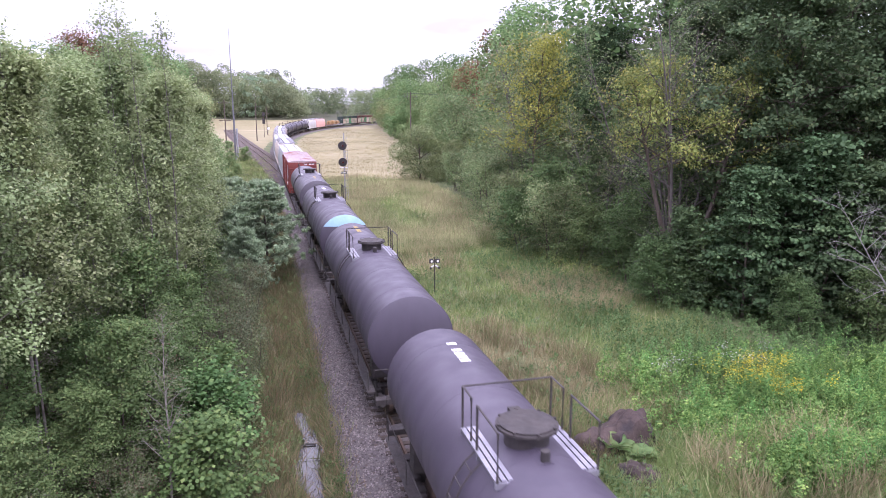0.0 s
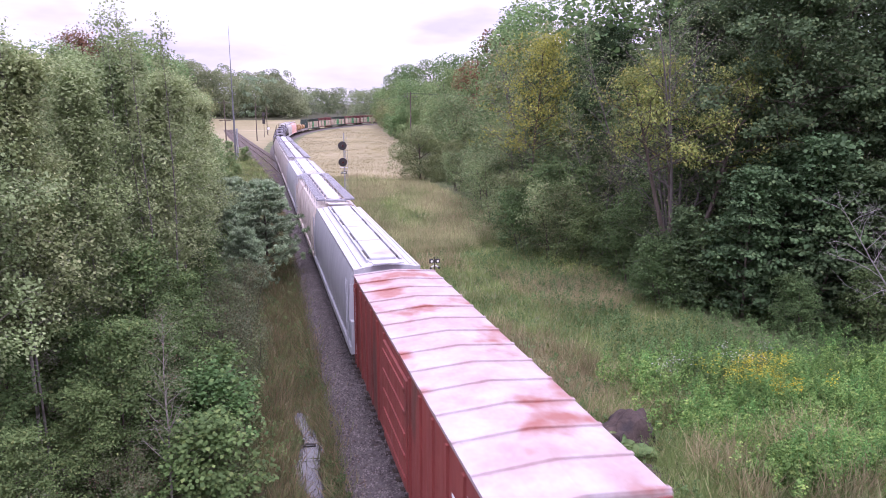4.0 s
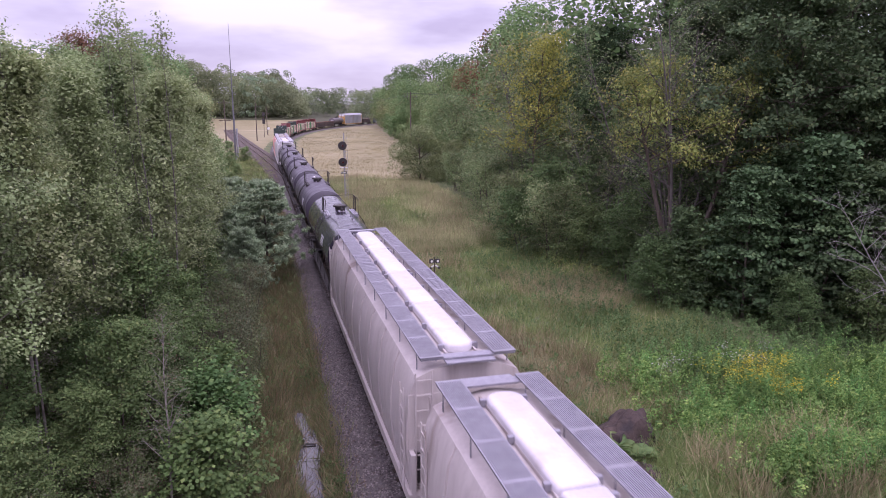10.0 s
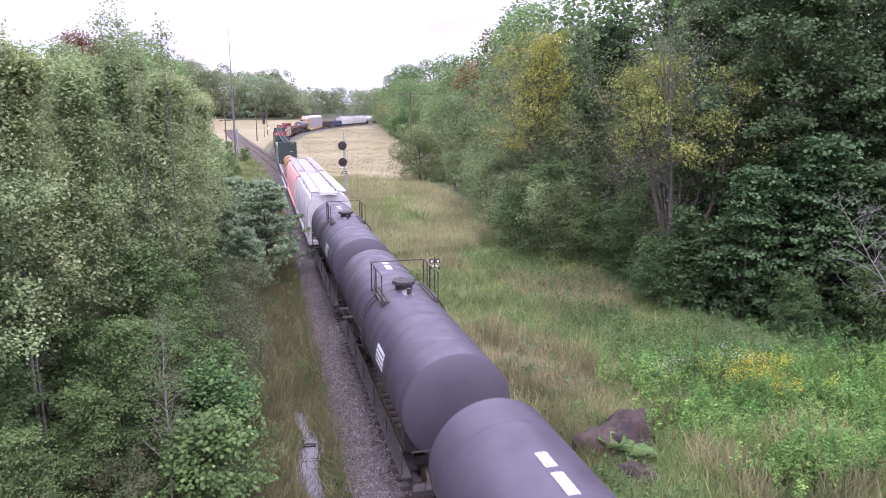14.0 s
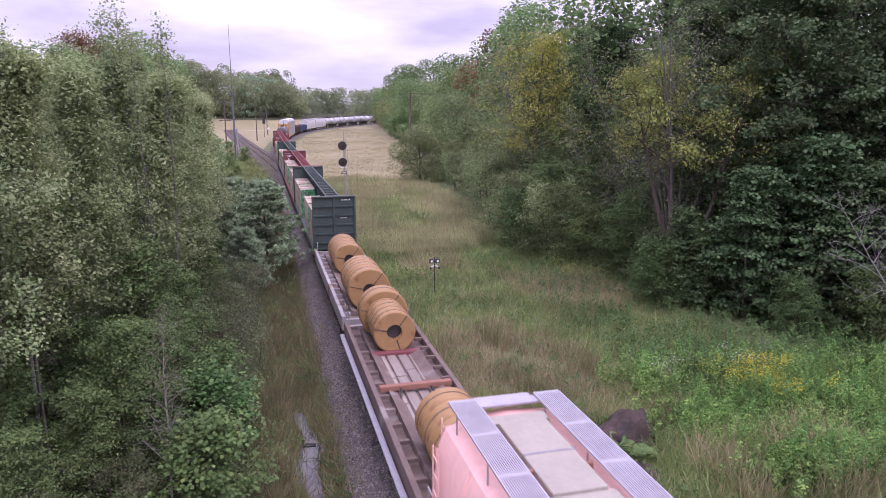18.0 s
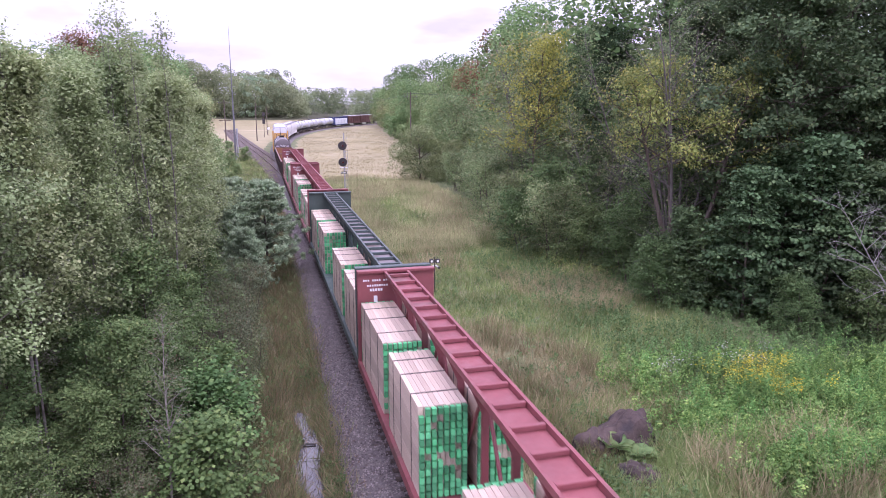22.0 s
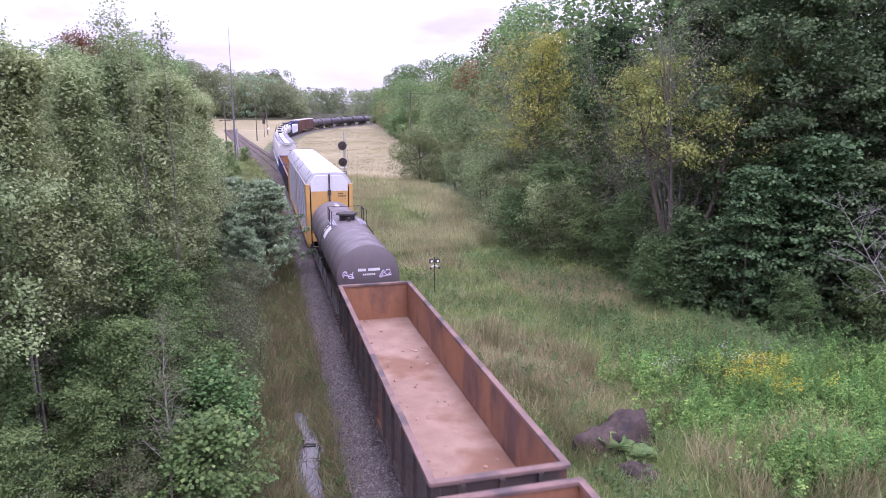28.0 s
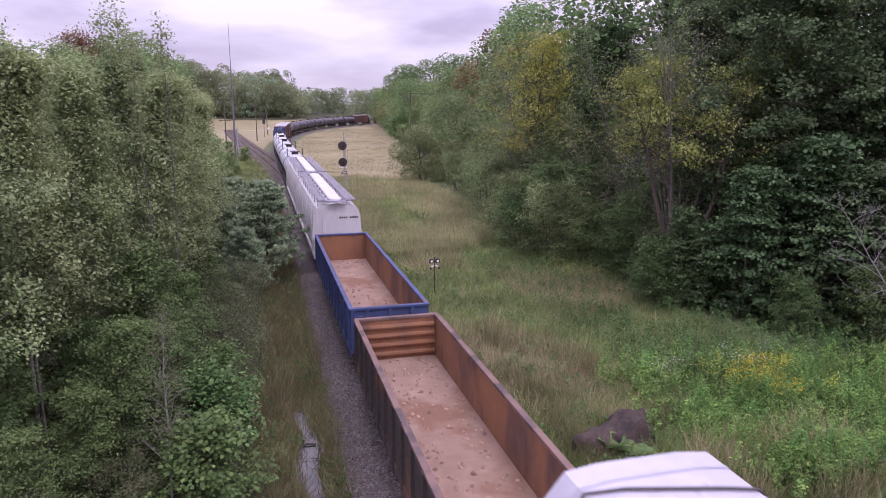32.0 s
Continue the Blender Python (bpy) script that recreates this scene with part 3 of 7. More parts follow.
def tree(name, label, height, spread, leaves, leaf_len, material, bark, seed, bare=0.25, trunk_r=None, limbs=22, twigs=5, clump=0.45, stems=1, rise=0.45, top_taper=0.5, leaf_width=0.62, hang=0.25, lean=0.0, category="tree", per_twig=4, limb_r=0.26, flat=0.34, facing=0.45, scatter_spot=0.45):
    """A tapered trunk with limbs and twigs; the leaves hang in clumps round the outer twigs, with gaps between."""
    rng = np.random.default_rng(seed)
    thing = root(name, label, category)
    wood = bmesh.new()
    spots = []
    trunk_r = trunk_r or height * 0.011
    for s in range(stems):
        a = rng.uniform(0, 2 * math.pi)
        tilt = (0.12 + 0.1 * rng.random()) if stems > 1 else 0.03
        tr = limb_points((0.15 * s * math.cos(a), 0.15 * s * math.sin(a), -0.4), (tilt * math.cos(a) + lean, tilt * math.sin(a), 1), height * rng.uniform(0.9, 1.0) + 0.4, rng, 0.09, 9)
        tube(wood, tr, trunk_r, 8, trunk_r * 0.15)
        tr = np.array(tr)
        for i in range(limbs // stems):
            f = bare + (1 - bare) * ((i + rng.random()) / (limbs // stems)) ** 0.9
            f = min(f, 0.985)
            k = f * (len(tr) - 1)
            j = int(k)
            p = tr[j] + (tr[min(j + 1, len(tr) - 1)] - tr[j]) * (k - j)
            az = i * 2.4 + rng.uniform(-0.5, 0.5)
            rel = (f - bare) / (1 - bare)
            reach = spread * (0.55 + 0.45 * math.sin(math.pi * min(1, rel * 0.85 + 0.15))) * (1 - top_taper * rel) * rng.uniform(0.7, 1.2)
            up = rise + 0.7 * rel
            lp = limb_points(p, (math.cos(az), math.sin(az), up), reach, rng, 0.35, 4, -0.03)
            r0 = max(0.01, trunk_r * limb_r * (1 - 0.75 * rel))
            tube(wood, lp, r0, 5, r0 * 0.3, cap=False)
            for t in range(twigs):
                u = rng.uniform(0.3, 1.0)
                m = u * (len(lp) - 1)
                q = int(min(m, len(lp) - 2))
                b = lp[q] + (lp[q + 1] - lp[q]) * (m - q)
                td = rng.normal(size=3)
                td[2] = td[2] * 0.5 + 0.15
                tp = limb_points(b, td, reach * rng.uniform(0.22, 0.45), rng, 0.4, 2, -0.05)
                tube(wood, tp, r0 * 0.3, 4, r0 * 0.12, cap=False)
                for g in range(per_twig):
                    w = rng.uniform(0.25, 1.15)
                    spots.append(b + (tp[-1] - b) * w + rng.normal(size=3) * clump * scatter_spot)
    part("trunk", wood, bark, thing, smooth=True)
    if leaves:
        spots = np.array(spots)
        weight = rng.uniform(0.3, 1.7, len(spots))
        pick = rng.choice(len(spots), leaves, p=weight / weight.sum())
        puff = rng.normal(size=(leaves, 3))
        c = spots[pick] + puff * clump * np.array((0.55, 0.55, flat))
        away = c - np.array((0, 0, height * 0.45))
        away /= np.linalg.norm(away, axis=1, keepdims=True) + 1e-9
        out = away * 0.8 + puff * 0.5
        ob = new("crown", leaf_mesh("crown", c, leaf_len, leaf_len * leaf_width, rng, material, up=facing, hang=hang, out=out))
        ob.parent = thing
    return thing


def pine(name, label, height, spread, seed, needles=30000):
    rng = np.random.default_rng(seed)
    thing = root(name, label, "pine tree")
    wood = bmesh.new()
    tr = limb_points((0, 0, -0.4), (0, 0, 1), height + 0.4, rng, 0.05, 8)
    tube(wood, tr, height * 0.013, 8, 0.02)
    spots, dirs = [], []
    tiers = int(height / 0.62)
    for i in range(tiers):
        z = 0.8 + i * (height - 0.9) / tiers
        rel = z / height
        for k in range(6):
            az = i * 0.7 + k * math.pi / 3 + rng.uniform(-0.25, 0.25)
            reach = spread * (1 - rel) ** 0.75 * rng.uniform(0.75, 1.15) + 0.15
            lp = limb_points((0, 0, z), (math.cos(az), math.sin(az), 0.22), reach, rng, 0.15, 4, 0.06)
            tube(wood, lp, 0.028 * (1 - rel) + 0.008, 4, 0.006, cap=False)
            for _ in range(9):
                u = rng.uniform(0.3, 1.05)
                spots.append(lp[0] + (lp[-1] - lp[0]) * u + rng.normal(size=3) * (0.26, 0.26, 0.07))
    part("trunk", wood, M_BARK, thing, smooth=True)
    spots = np.array(spots)
    pick = rng.integers(0, len(spots), needles)
    c = spots[pick] + rng.normal(size=(needles, 3)) * 0.07
    ob = new("crown", leaf_mesh("crown", c, 0.34, 0.06, rng, L_NEEDLE, up=0.5, hang=-0.45))
    ob.parent = thing
    return thing


def stand(x, y, turn=0.0, size=1.0, sink=0.0):
    return Matrix.Translation((x, y, ground_z(x, y) - sink)) @ pose(0, 0, 0, 0, 0, turn) @ Matrix.Scale(size, 4)


def put(thing, x, y, turn=0.0, size=1.0, sink=0.0):
    thing.matrix_basis = stand(x, y, turn, size, sink)
    return thing


def build_left_trees():
    aspen = tree("aspen_tree", "slender aspen with pale bark and small grey-green leaves", 13.8, 3.0, 30000, 0.095, L_ASPEN, M_BIRCH, 11, bare=0.4, limbs=60, twigs=6, clump=0.36, top_taper=0.6, leaf_width=0.8, facing=0.6, flat=0.42, per_twig=2, scatter_spot=0.3, rise=1.3, hang=0.4, trunk_r=0.068)
    put(aspen, -12.4, 18.8, 0, 1.0)
    for x, y, turn, size in ((-11.2, 21.0, 120, 0.99), (-9.7, 24.5, 200, 0.97), (-8.6, 28.5, 75, 0.96), (-8.1, 33.0, 260, 0.95), (-13.8, 19.5, 160, 0.97), (-13.4, 25.0, 310, 1.03), (-12.0, 31.0, 20, 1.02), (-16.8, 24.0, 77, 1.05), (-7.7, 38.0, 140, 0.88), (-10.4, 37.0, 230, 1.0), (-16.2, 33.0, 10, 1.1), (-10.4, 28.0, 40, 1.0), (-13.0, 38.0, 190, 1.08), (-8.2, 42.5, 280, 0.96), (-9.0, 49.0, 100, 0.92), (-11.8, 45.0, 330, 1.08)):
        copy_thing(aspen, stand(x, y, turn, size * 1.02))
    thin = tree("young_aspen", "tall thin young aspen with sparse leaves against the sky", 16.0, 1.3, 1700, 0.105, L_ASPEN, M_TWIG, 12, bare=0.42, limbs=30, twigs=5, clump=0.25, top_taper=0.65, leaf_width=0.8, trunk_r=0.05, rise=1.3, limb_r=0.22, hang=0.5, facing=0.2)
    put(thin, -9.4, 27.0, 40, 0.97)
    for x, y, turn, size in ((-8.7, 27.6, 100, 1.0), (-11.0, 20.6, 10, 0.92), (-8.0, 27.2, 200, 0.96), (-10.0, 26.5, 300, 0.93), (-8.4, 26.2, 150, 0.94)):
        copy_thing(thin, stand(x, y, turn, size))
    birch = tree("birch_sapling", "thin forked birch sapling with a white stem", 7.4, 1.3, 2600, 0.065, L_PALE, M_BIRCH, 13, bare=0.35, limbs=26, twigs=5, clump=0.3, stems=1, trunk_r=0.05, rise=1.0, limb_r=0.4)
    put(birch, -7.6, 18.4, 20, 0.9)
    leafy = tree("leafy_tree", "dense broad-leaved tree with mid-green leaves", 9.5, 3.3, 13000, 0.14, L_GREEN, M_BARK, 21, bare=0.1, limbs=40, twigs=6, clump=0.5, per_twig=2, facing=0.6, flat=0.22, scatter_spot=0.3, hang=0.4)
    put(leafy, -11.4, 23.0)
    for x, y, turn, size in ((-8.9, 20.6, 90, 0.66), (-13.4, 16.6, 200, 0.74), (-10.4, 31.5, 30, 0.95), (-14.6, 30.0, 250, 1.15), (-9.8, 36.0, 140, 0.95), (-14.6, 39.0, 10, 1.2), (-18.5, 28.0, 90, 1.3), (-12.0, 50.0, 60, 1.2), (-18.0, 47.0, 170, 1.5), (-9.4, 44.5, 222, 0.95), (-8.9, 24.2, 210, 0.8), (-11.8, 20.0, 15, 0.66), (-10.4, 22.8, 140, 0.6), (-12.8, 23.0, 260, 0.75), (-9.4, 19.2, 330, 0.52), (-10.6, 17.2, 50, 0.5), (-7.8, 26.5, 80, 0.62), (-23.0, 38.0, 80, 1.6), (-9.6, 50.5, 300, 0.9), (-11.6, 57.0, 20, 1.15), (-10.5, 66.0, 150, 1.05), (-15.0, 62.0, 200, 1.6), (-12.5, 76.0, 33, 1.2), (-7.9, 33.5, 190, 0.7), (-8.0, 22.8, 260, 0.55)):
        copy_thing(leafy, stand(x, y, turn, size))
    shrub = tree("pale_shrub", "pale-leaved shrub with thin upright stems", 3.6, 1.5, 5600, 0.07, L_PALE, M_BARK, 31, bare=0.1, limbs=26, twigs=4, clump=0.3, stems=3, category="shrub", rise=1.0, facing=0.3, hang=0.4)
    put(shrub, -6.5, 27.0)
    for x, y, turn, size in ((-6.3, 31.5, 70, 1.05), (-8.4, 18.8, 150, 0.8), (-6.9, 23.2, 220, 0.9), (-6.2, 36.0, 20, 1.0), (-9.6, 15.6, 90, 0.95), (-6.5, 20.4, 300, 0.65), (-5.7, 25.2, 40, 0.6), (-5.6, 29.0, 200, 0.72), (-5.5, 33.5, 110, 0.75), (-5.9, 22.4, 10, 0.55), (-5.5, 38.5, 310, 0.8)):
        copy_thing(shrub, stand(x, y, turn, size))
    sapling = tree("maple_sapling", "bright green maple sapling with broad leaves", 3.2, 1.9, 4600, 0.125, L_SAPLING, M_BARK, 41, bare=0.1, limbs=24, twigs=5, clump=0.36, leaf_width=0.95, hang=0.3, facing=1.0, flat=0.13)
    put(sapling, -6.6, 18.4, 0, 1.0)
    for x, y, turn, size in ((-6.5, 21.6, 120, 1.05), (-6.6, 25.3, 30, 0.9), (-8.2, 16.8, 200, 0.7)):
        copy_thing(sapling, stand(x, y, turn, size))
    fir = pine("white_pine", "bushy young white pine with blue-green needles", 7.6, 3.9, 51, 30000)
    put(fir, -4.5, 47.5, 0, 0.9)
    for x, y, turn, size in ((-6.6, 57.0, 80, 0.75), (-5.9, 42.5, 170, 0.66), (-7.6, 46.0, 200, 0.98), (-6.6, 51.5, 30, 1.0), (-10.0, 54.0, 250, 1.15), (-7.9, 68.0, 20, 0.6), (-9.4, 80.0, 120, 0.6)):
        copy_thing(fir, stand(x, y, turn, size))
    rust = tree("red_maple", "maple turning rusty red in early autumn", 15.5, 4.0, 14000, 0.17, L_RUST, M_BARK, 61, bare=0.3, limbs=34, twigs=5, clump=0.7)
    put(rust, -18.2, 64.0, 0, 1.12)
    return aspen, leafy, fir


def build_right_trees():
    maple = tree("maple_tree", "large green maple with dense layered drooping foliage", 21.0, 6.6, 50000, 0.2, L_MAPLE, M_BARK, 71, bare=0.03, limbs=84, twigs=6, clump=0.75, flat=0.26, per_twig=1, leaf_width=0.85, hang=0.6, top_taper=0.4, trunk_r=0.22, facing=0.5, scatter_spot=0.5, rise=0.45, limb_r=0.3)
    put(maple, 24.2, 33.5)
    for x, y, turn, size in ((29.5, 29.0, 80, 1.0), (33.0, 40.0, 150, 1.15), (28.5, 42.5, 220, 1.1), (36.0, 29.0, 20, 1.15), (31.0, 52.0, 110, 1.15), (24.5, 42.0, 200, 0.85), (23.5, 54.0, 250, 0.82), (21.5, 62.0, 20, 0.72), (26.5, 63.0, 140, 0.85)):
        copy_thing(maple, stand(x, y, turn, size))
    young = tree("young_maple", "young maple with broad green leaves in layered sprays", 9.0, 3.0, 8500, 0.2, L_SAPLING_DARK, M_BARK, 73, bare=0.05, limbs=44, twigs=5, clump=0.5, flat=0.16, per_twig=1, leaf_width=0.9, hang=0.35, facing=0.9, top_taper=0.5, scatter_spot=0.3)
    put(young, 20.2, 31.2, 60, 0.95)
    for x, y, turn, size in ((22.4, 28.6, 170, 1.0), (25.2, 26.6, 290, 1.05), (28.4, 24.2, 120, 1.1), (21.8, 31.0, 220, 1.1), (24.0, 29.6, 20, 1.2), (18.4, 33.0, 330, 0.7)):
        copy_thing(young, stand(x, y, turn, size))
    elder = tree("boxelder_tree", "yellow-green boxelder with several leaning trunks", 13.6, 4.6, 13000, 0.17, L_YELLOW, M_BARK, 81, bare=0.56, limbs=36, twigs=7, clump=0.5, stems=3, trunk_r=0.2, hang=0.7, per_twig=2, flat=0.4, facing=0.8, scatter_spot=0.3, rise=0.3, limb_r=0.36, leaf_width=0.55)
    put(elder, 19.4, 36.0, 30)
    gold = tree("golden_tree", "tree with golden yellow leaves among the grey thicket", 14.0, 4.6, 7500, 0.16, L_GOLD, M_BARK, 84, bare=0.45, limbs=40, twigs=6, clump=0.6, hang=0.8, per_twig=2, scatter_spot=0.3, facing=0.3)
    put(gold, 17.4, 55.5, 100, 1.15)
    bush = tree("understory_bush", "dense dark green bush at the wood's edge", 4.2, 2.6, 9500, 0.135, L_GREEN, M_BARK, 91, bare=0.04, limbs=30, twigs=5, clump=0.45, stems=3, category="shrub", per_twig=2, flat=0.25, facing=0.8)
    put(bush, 18.2, 40.0)
    for x, y, turn, size in ((16.4, 44.0, 260, 1.0), (14.8, 50.0, 10, 1.1), (23.0, 25.0, 333, 0.85), (21.0, 27.5, 45, 0.7), (18.5, 50.0, 120, 1.6), (20.5, 44.0, 222, 1.5), (27.0, 36.5, 80, 2.0), (22.0, 35.0, 15, 1.1), (17.2, 34.2, 15, 0.85), (19.8, 33.2, 60, 1.0), (18.2, 34.8, 140, 0.95)):
        copy_thing(bush, stand(x, y, turn, size))
    edge = tree("edge_shrub", "pale green leafy shrub at the edge of the wood", 4.2, 2.7, 12000, 0.1, L_EDGE, M_BARK, 95, bare=0.02, limbs=34, twigs=5, clump=0.5, stems=4, category="shrub", per_twig=2, flat=0.28, facing=0.8)
    put(edge, 15.4, 55.0, 80, 1.3)
    for x, y, turn, size in ((17.0, 62.0, 150, 1.2), (18.6, 70.0, 210, 1.1), (21.0, 57.0, 33, 1.7), (22.4, 66.0, 160, 1.8), (23.6, 76.0, 250, 1.7), (23.6, 84.0, 70, 1.6), (26.0, 62.0, 300, 2.2), (27.5, 72.0, 20, 2.2), (20.4, 79.0, 120, 1.0), (20.8, 90.0, 10, 0.9), (25.5, 94.0, 77, 1.5), (27.5, 103.0, 200, 1.8), (28.0, 110.0, 300, 2.2), (16.0, 47.5, 10, 1.0), (28.5, 84.0, 140, 2.8)):
        copy_thing(edge, stand(x, y, turn, size))
    thicket = tree("grey_thicket", "half-bare grey-brown thicket tree with few leaves", 13.0, 3.8, 11000, 0.1, L_EDGE, M_TWIG, 101, bare=0.05, limbs=66, twigs=9, clump=0.6, stems=3, limb_r=0.55, trunk_r=0.085, rise=0.8)
    put(thicket, 20.3, 54.0)
    for x, y, turn, size in ((20.5, 61.5, 90, 1.3), (23.5, 71.0, 180, 1.3), (18.8, 60.0, 270, 0.75), (22.5, 47.0, 30, 1.3), (25.5, 57.0, 220, 1.4), (27.0, 66.0, 310, 1.3), (28.5, 78.0, 120, 1.25), (20.6, 38.5, 200, 1.15), (20.2, 47.5, 60, 0.85)):
        copy_thing(thicket, stand(x, y, turn, size))
    willow = wood_tree(111, 8.6, 4.6, 20000, 0.27, L_WILLOW, "willow_bush", "dense grey-green willow bush beside the field", "shrub", 0.4, 0.3)
    put(willow, 18.8, 103.0, 0, 0.9)
    copy_thing(willow, stand(22.8, 101.0, 100, 0.75))
    low = tree("hedge_bush", "leafy green bush along the field's edge", 7.0, 4.6, 9000, 0.26, L_FAR_A, M_BARK, 115, bare=0.0, limbs=44, twigs=5, clump=0.6, stems=4, leaf_width=0.7, category="shrub", per_twig=2, facing=0.8)
    spots = ((29.5, 122.0, 30, 0.8), (30.5, 132.0, 140, 0.9), (31.5, 143.0, 250, 1.0), (32.5, 155.0, 80, 0.9), (33.5, 168.0, 300, 1.0), (34.5, 182.0, 20, 0.9), (36.0, 197.0, 120, 1.0), (38.0, 213.0, 200, 1.2), (40.5, 230.0, 60, 1.3), (43.0, 250.0, 160, 1.3), (46.0, 272.0, 260, 1.3), (49.0, 296.0, 10, 1.4))
    put(low, *spots[0])
    for q in spots[2::2]:
        copy_thing(low, stand(*q))
    for x, y, turn, size in ((-8.6, 100.0, 40, 0.42), (-10.5, 108.0, 130, 0.55), (-8.2, 118.0, 220, 0.35), (-11.5, 124.0, 310, 0.6), (-9.6, 136.0, 80, 0.45), (-7.4, 149.0, 170, 0.5), (-12.5, 144.0, 10, 0.6), (-13.5, 160.0, 100, 0.7), (-11.2, 172.0, 250, 0.5), (-16.0, 185.0, 20, 0.8)):
        copy_thing(low, stand(x, y, turn, size))
    dead = tree("dead_branch_tree", "bare pale grey dead tree with spreading twigs", 9.0, 3.6, 0, 0.1, L_WILLOW, M_DEADWOOD, 121, bare=0.2, limbs=34, twigs=11, stems=2, trunk_r=0.06, lean=-0.55, limb_r=0.4)
    put(dead, 25.2, 24.2, 0, 1.0)
    twiggy = tree("bare_branched_tree", "tall tree with long bare grey branches and few leaves", 17.0, 5.4, 2200, 0.14, L_EDGE, M_TWIG, 127, bare=0.35, limbs=34, twigs=10, stems=3, trunk_r=0.12, limb_r=0.4, rise=0.9, top_taper=0.3)
    put(twiggy, 19.8, 37.4, 60)
    return maple, bush


def crown_lumps(rng, x, y, z0, h, r, leaves, tall, n=18):
    """Leaf places over the lumps of one rounded crown, and the way each leaf faces."""
    u = rng.uniform(-0.55, 0.92, n)
    a = np.arange(n) * 2.4 + rng.uniform(-0.4, 0.4, n)
    wide = r * np.sqrt(1 - u * u) * rng.uniform(0.45, 0.85, n)
    high = h * (1 - tall) * 0.9
    lumps = np.stack([x + wide * np.cos(a), y + wide * np.sin(a), z0 + h * tall + u * high], 1)
    pick = rng.integers(0, n, leaves)
    v = rng.normal(size=(leaves, 3))
    v[:, 2] = np.where(v[:, 2] < -0.9, -v[:, 2], v[:, 2])
    v /= np.linalg.norm(v, axis=1, keepdims=True)
    lump_r = rng.uniform(0.32, 0.5, n)[pick][:, None] * r
    return lumps[pick] + v * lump_r * rng.uniform(0.8, 1.08, (leaves, 1)) * (1, 1, 0.8), v


def wood_tree(seed, height, spread, leaves, size, material, name="woodland_tree", label="", category="tree", narrow=0.8, tall=0.42):
    """A woodland tree seen from far: trunk, a few limbs and a lumpy rounded crown."""
    rng = np.random.default_rng(seed)
    thing = root(name, label, category)
    wood = bmesh.new()
    tube(wood, limb_points((0, 0, -0.4), (0, 0, 1), height * 0.85, rng, 0.08, 6), 0.2, 7, 0.05)
    for i in range(9):
        a = i * 2.4
        tube(wood, limb_points((0, 0, height * (0.15 + 0.06 * i)), (math.cos(a), math.sin(a), 0.8), spread * 0.8, rng, 0.3, 4), 0.07, 5, 0.02, cap=False)
    part("trunk", wood, M_BARK, thing, smooth=True)
    c, v = crown_lumps(rng, 0, 0, 0, height, spread, leaves, tall, 30)
    ob = new("crown", leaf_mesh("crown", c, size, size * narrow, rng, material, up=0.35, hang=0.2, out=v * 1.5))
    ob.parent = thing
    return thing


def build_woods():
    kinds = [wood_tree(201, 16, 5.0, 6400, 0.31, L_FAR_A), wood_tree(202, 18, 5.4, 6800, 0.31, L_FAR_A), wood_tree(203, 15, 5.2, 6400, 0.31, L_FAR_B), wood_tree(204, 17, 4.8, 6400, 0.31, L_GREEN)]
    words = ["green broad-leaved woodland tree with a rounded crown", "tall green woodland tree with an uneven crown", "warm green woodland tree with some turning leaves", "dark green woodland tree"]
    rng = random.Random(9)
    places = []
    # the wood right of the field, nearest trees first
    for i in range(30):
        y = 88 + i * 10 + rng.uniform(-3, 3)
        edge = 33.5 + (y - 110) * 0.09
        places.append((edge + rng.uniform(0, 3), y, rng.uniform(0.9, 1.1)))
        places.append((edge + 6 + rng.uniform(0, 4), y + 4, rng.uniform(1.2, 1.4)))
    for x, y in ((38, 44), (44, 36), (37, 56), (46, 50), (52, 42), (40, 68), (48, 64), (56, 58), (36, 66), (33, 78), (60, 46), (50, 30), (58, 34), (66, 52), (30, 72), (30, 83), (33, 93), (34, 101), (29.5, 62), (29, 55)):
        places.append((x, y, rng.uniform(1.35, 1.55)))
    # the wood left of the line
    for i in range(14):
        places.append((-14 - rng.uniform(0, 5) - i * 0.5, 58 + i * 8 + rng.uniform(-2, 2), rng.uniform(0.75, 0.95) if i < 4 else rng.uniform(0.95, 1.12)))
        places.append((-24 - rng.uniform(0, 8) - i * 0.8, 50 + i * 9 + rng.uniform(-2, 2), rng.uniform(0.8, 1.0)))
    red = wood_tree(205, 16, 4.6, 6400, 0.31, L_RUST)
    tagged(put(red, 41.0, 150.0, 0, 1.28), label="woodland tree turning rusty red", group="woodland trees")
    tagged(copy_thing(red, stand(38.5, 122.0, 120, 1.22)), label="woodland tree turning rusty red", group="woodland trees")
    for x, y, size in ((30.0, 74.0, 1.15), (28.5, 86.0, 1.0)):
        places.append((x, y, size))
    first = [True] * 4
    for k, (x, y, size) in enumerate(places):
        j = (k * 7 + k // 3) % 4
        if first[j]:
            first[j] = False
            t = put(kinds[j], x, y, rng.uniform(0, 360), size)
            tagged(t, label=words[j], group="woodland trees")
        else:
            tagged(copy_thing(kinds[j], stand(x, y, rng.uniform(0, 360), size)), label=words[j], group="woodland trees")


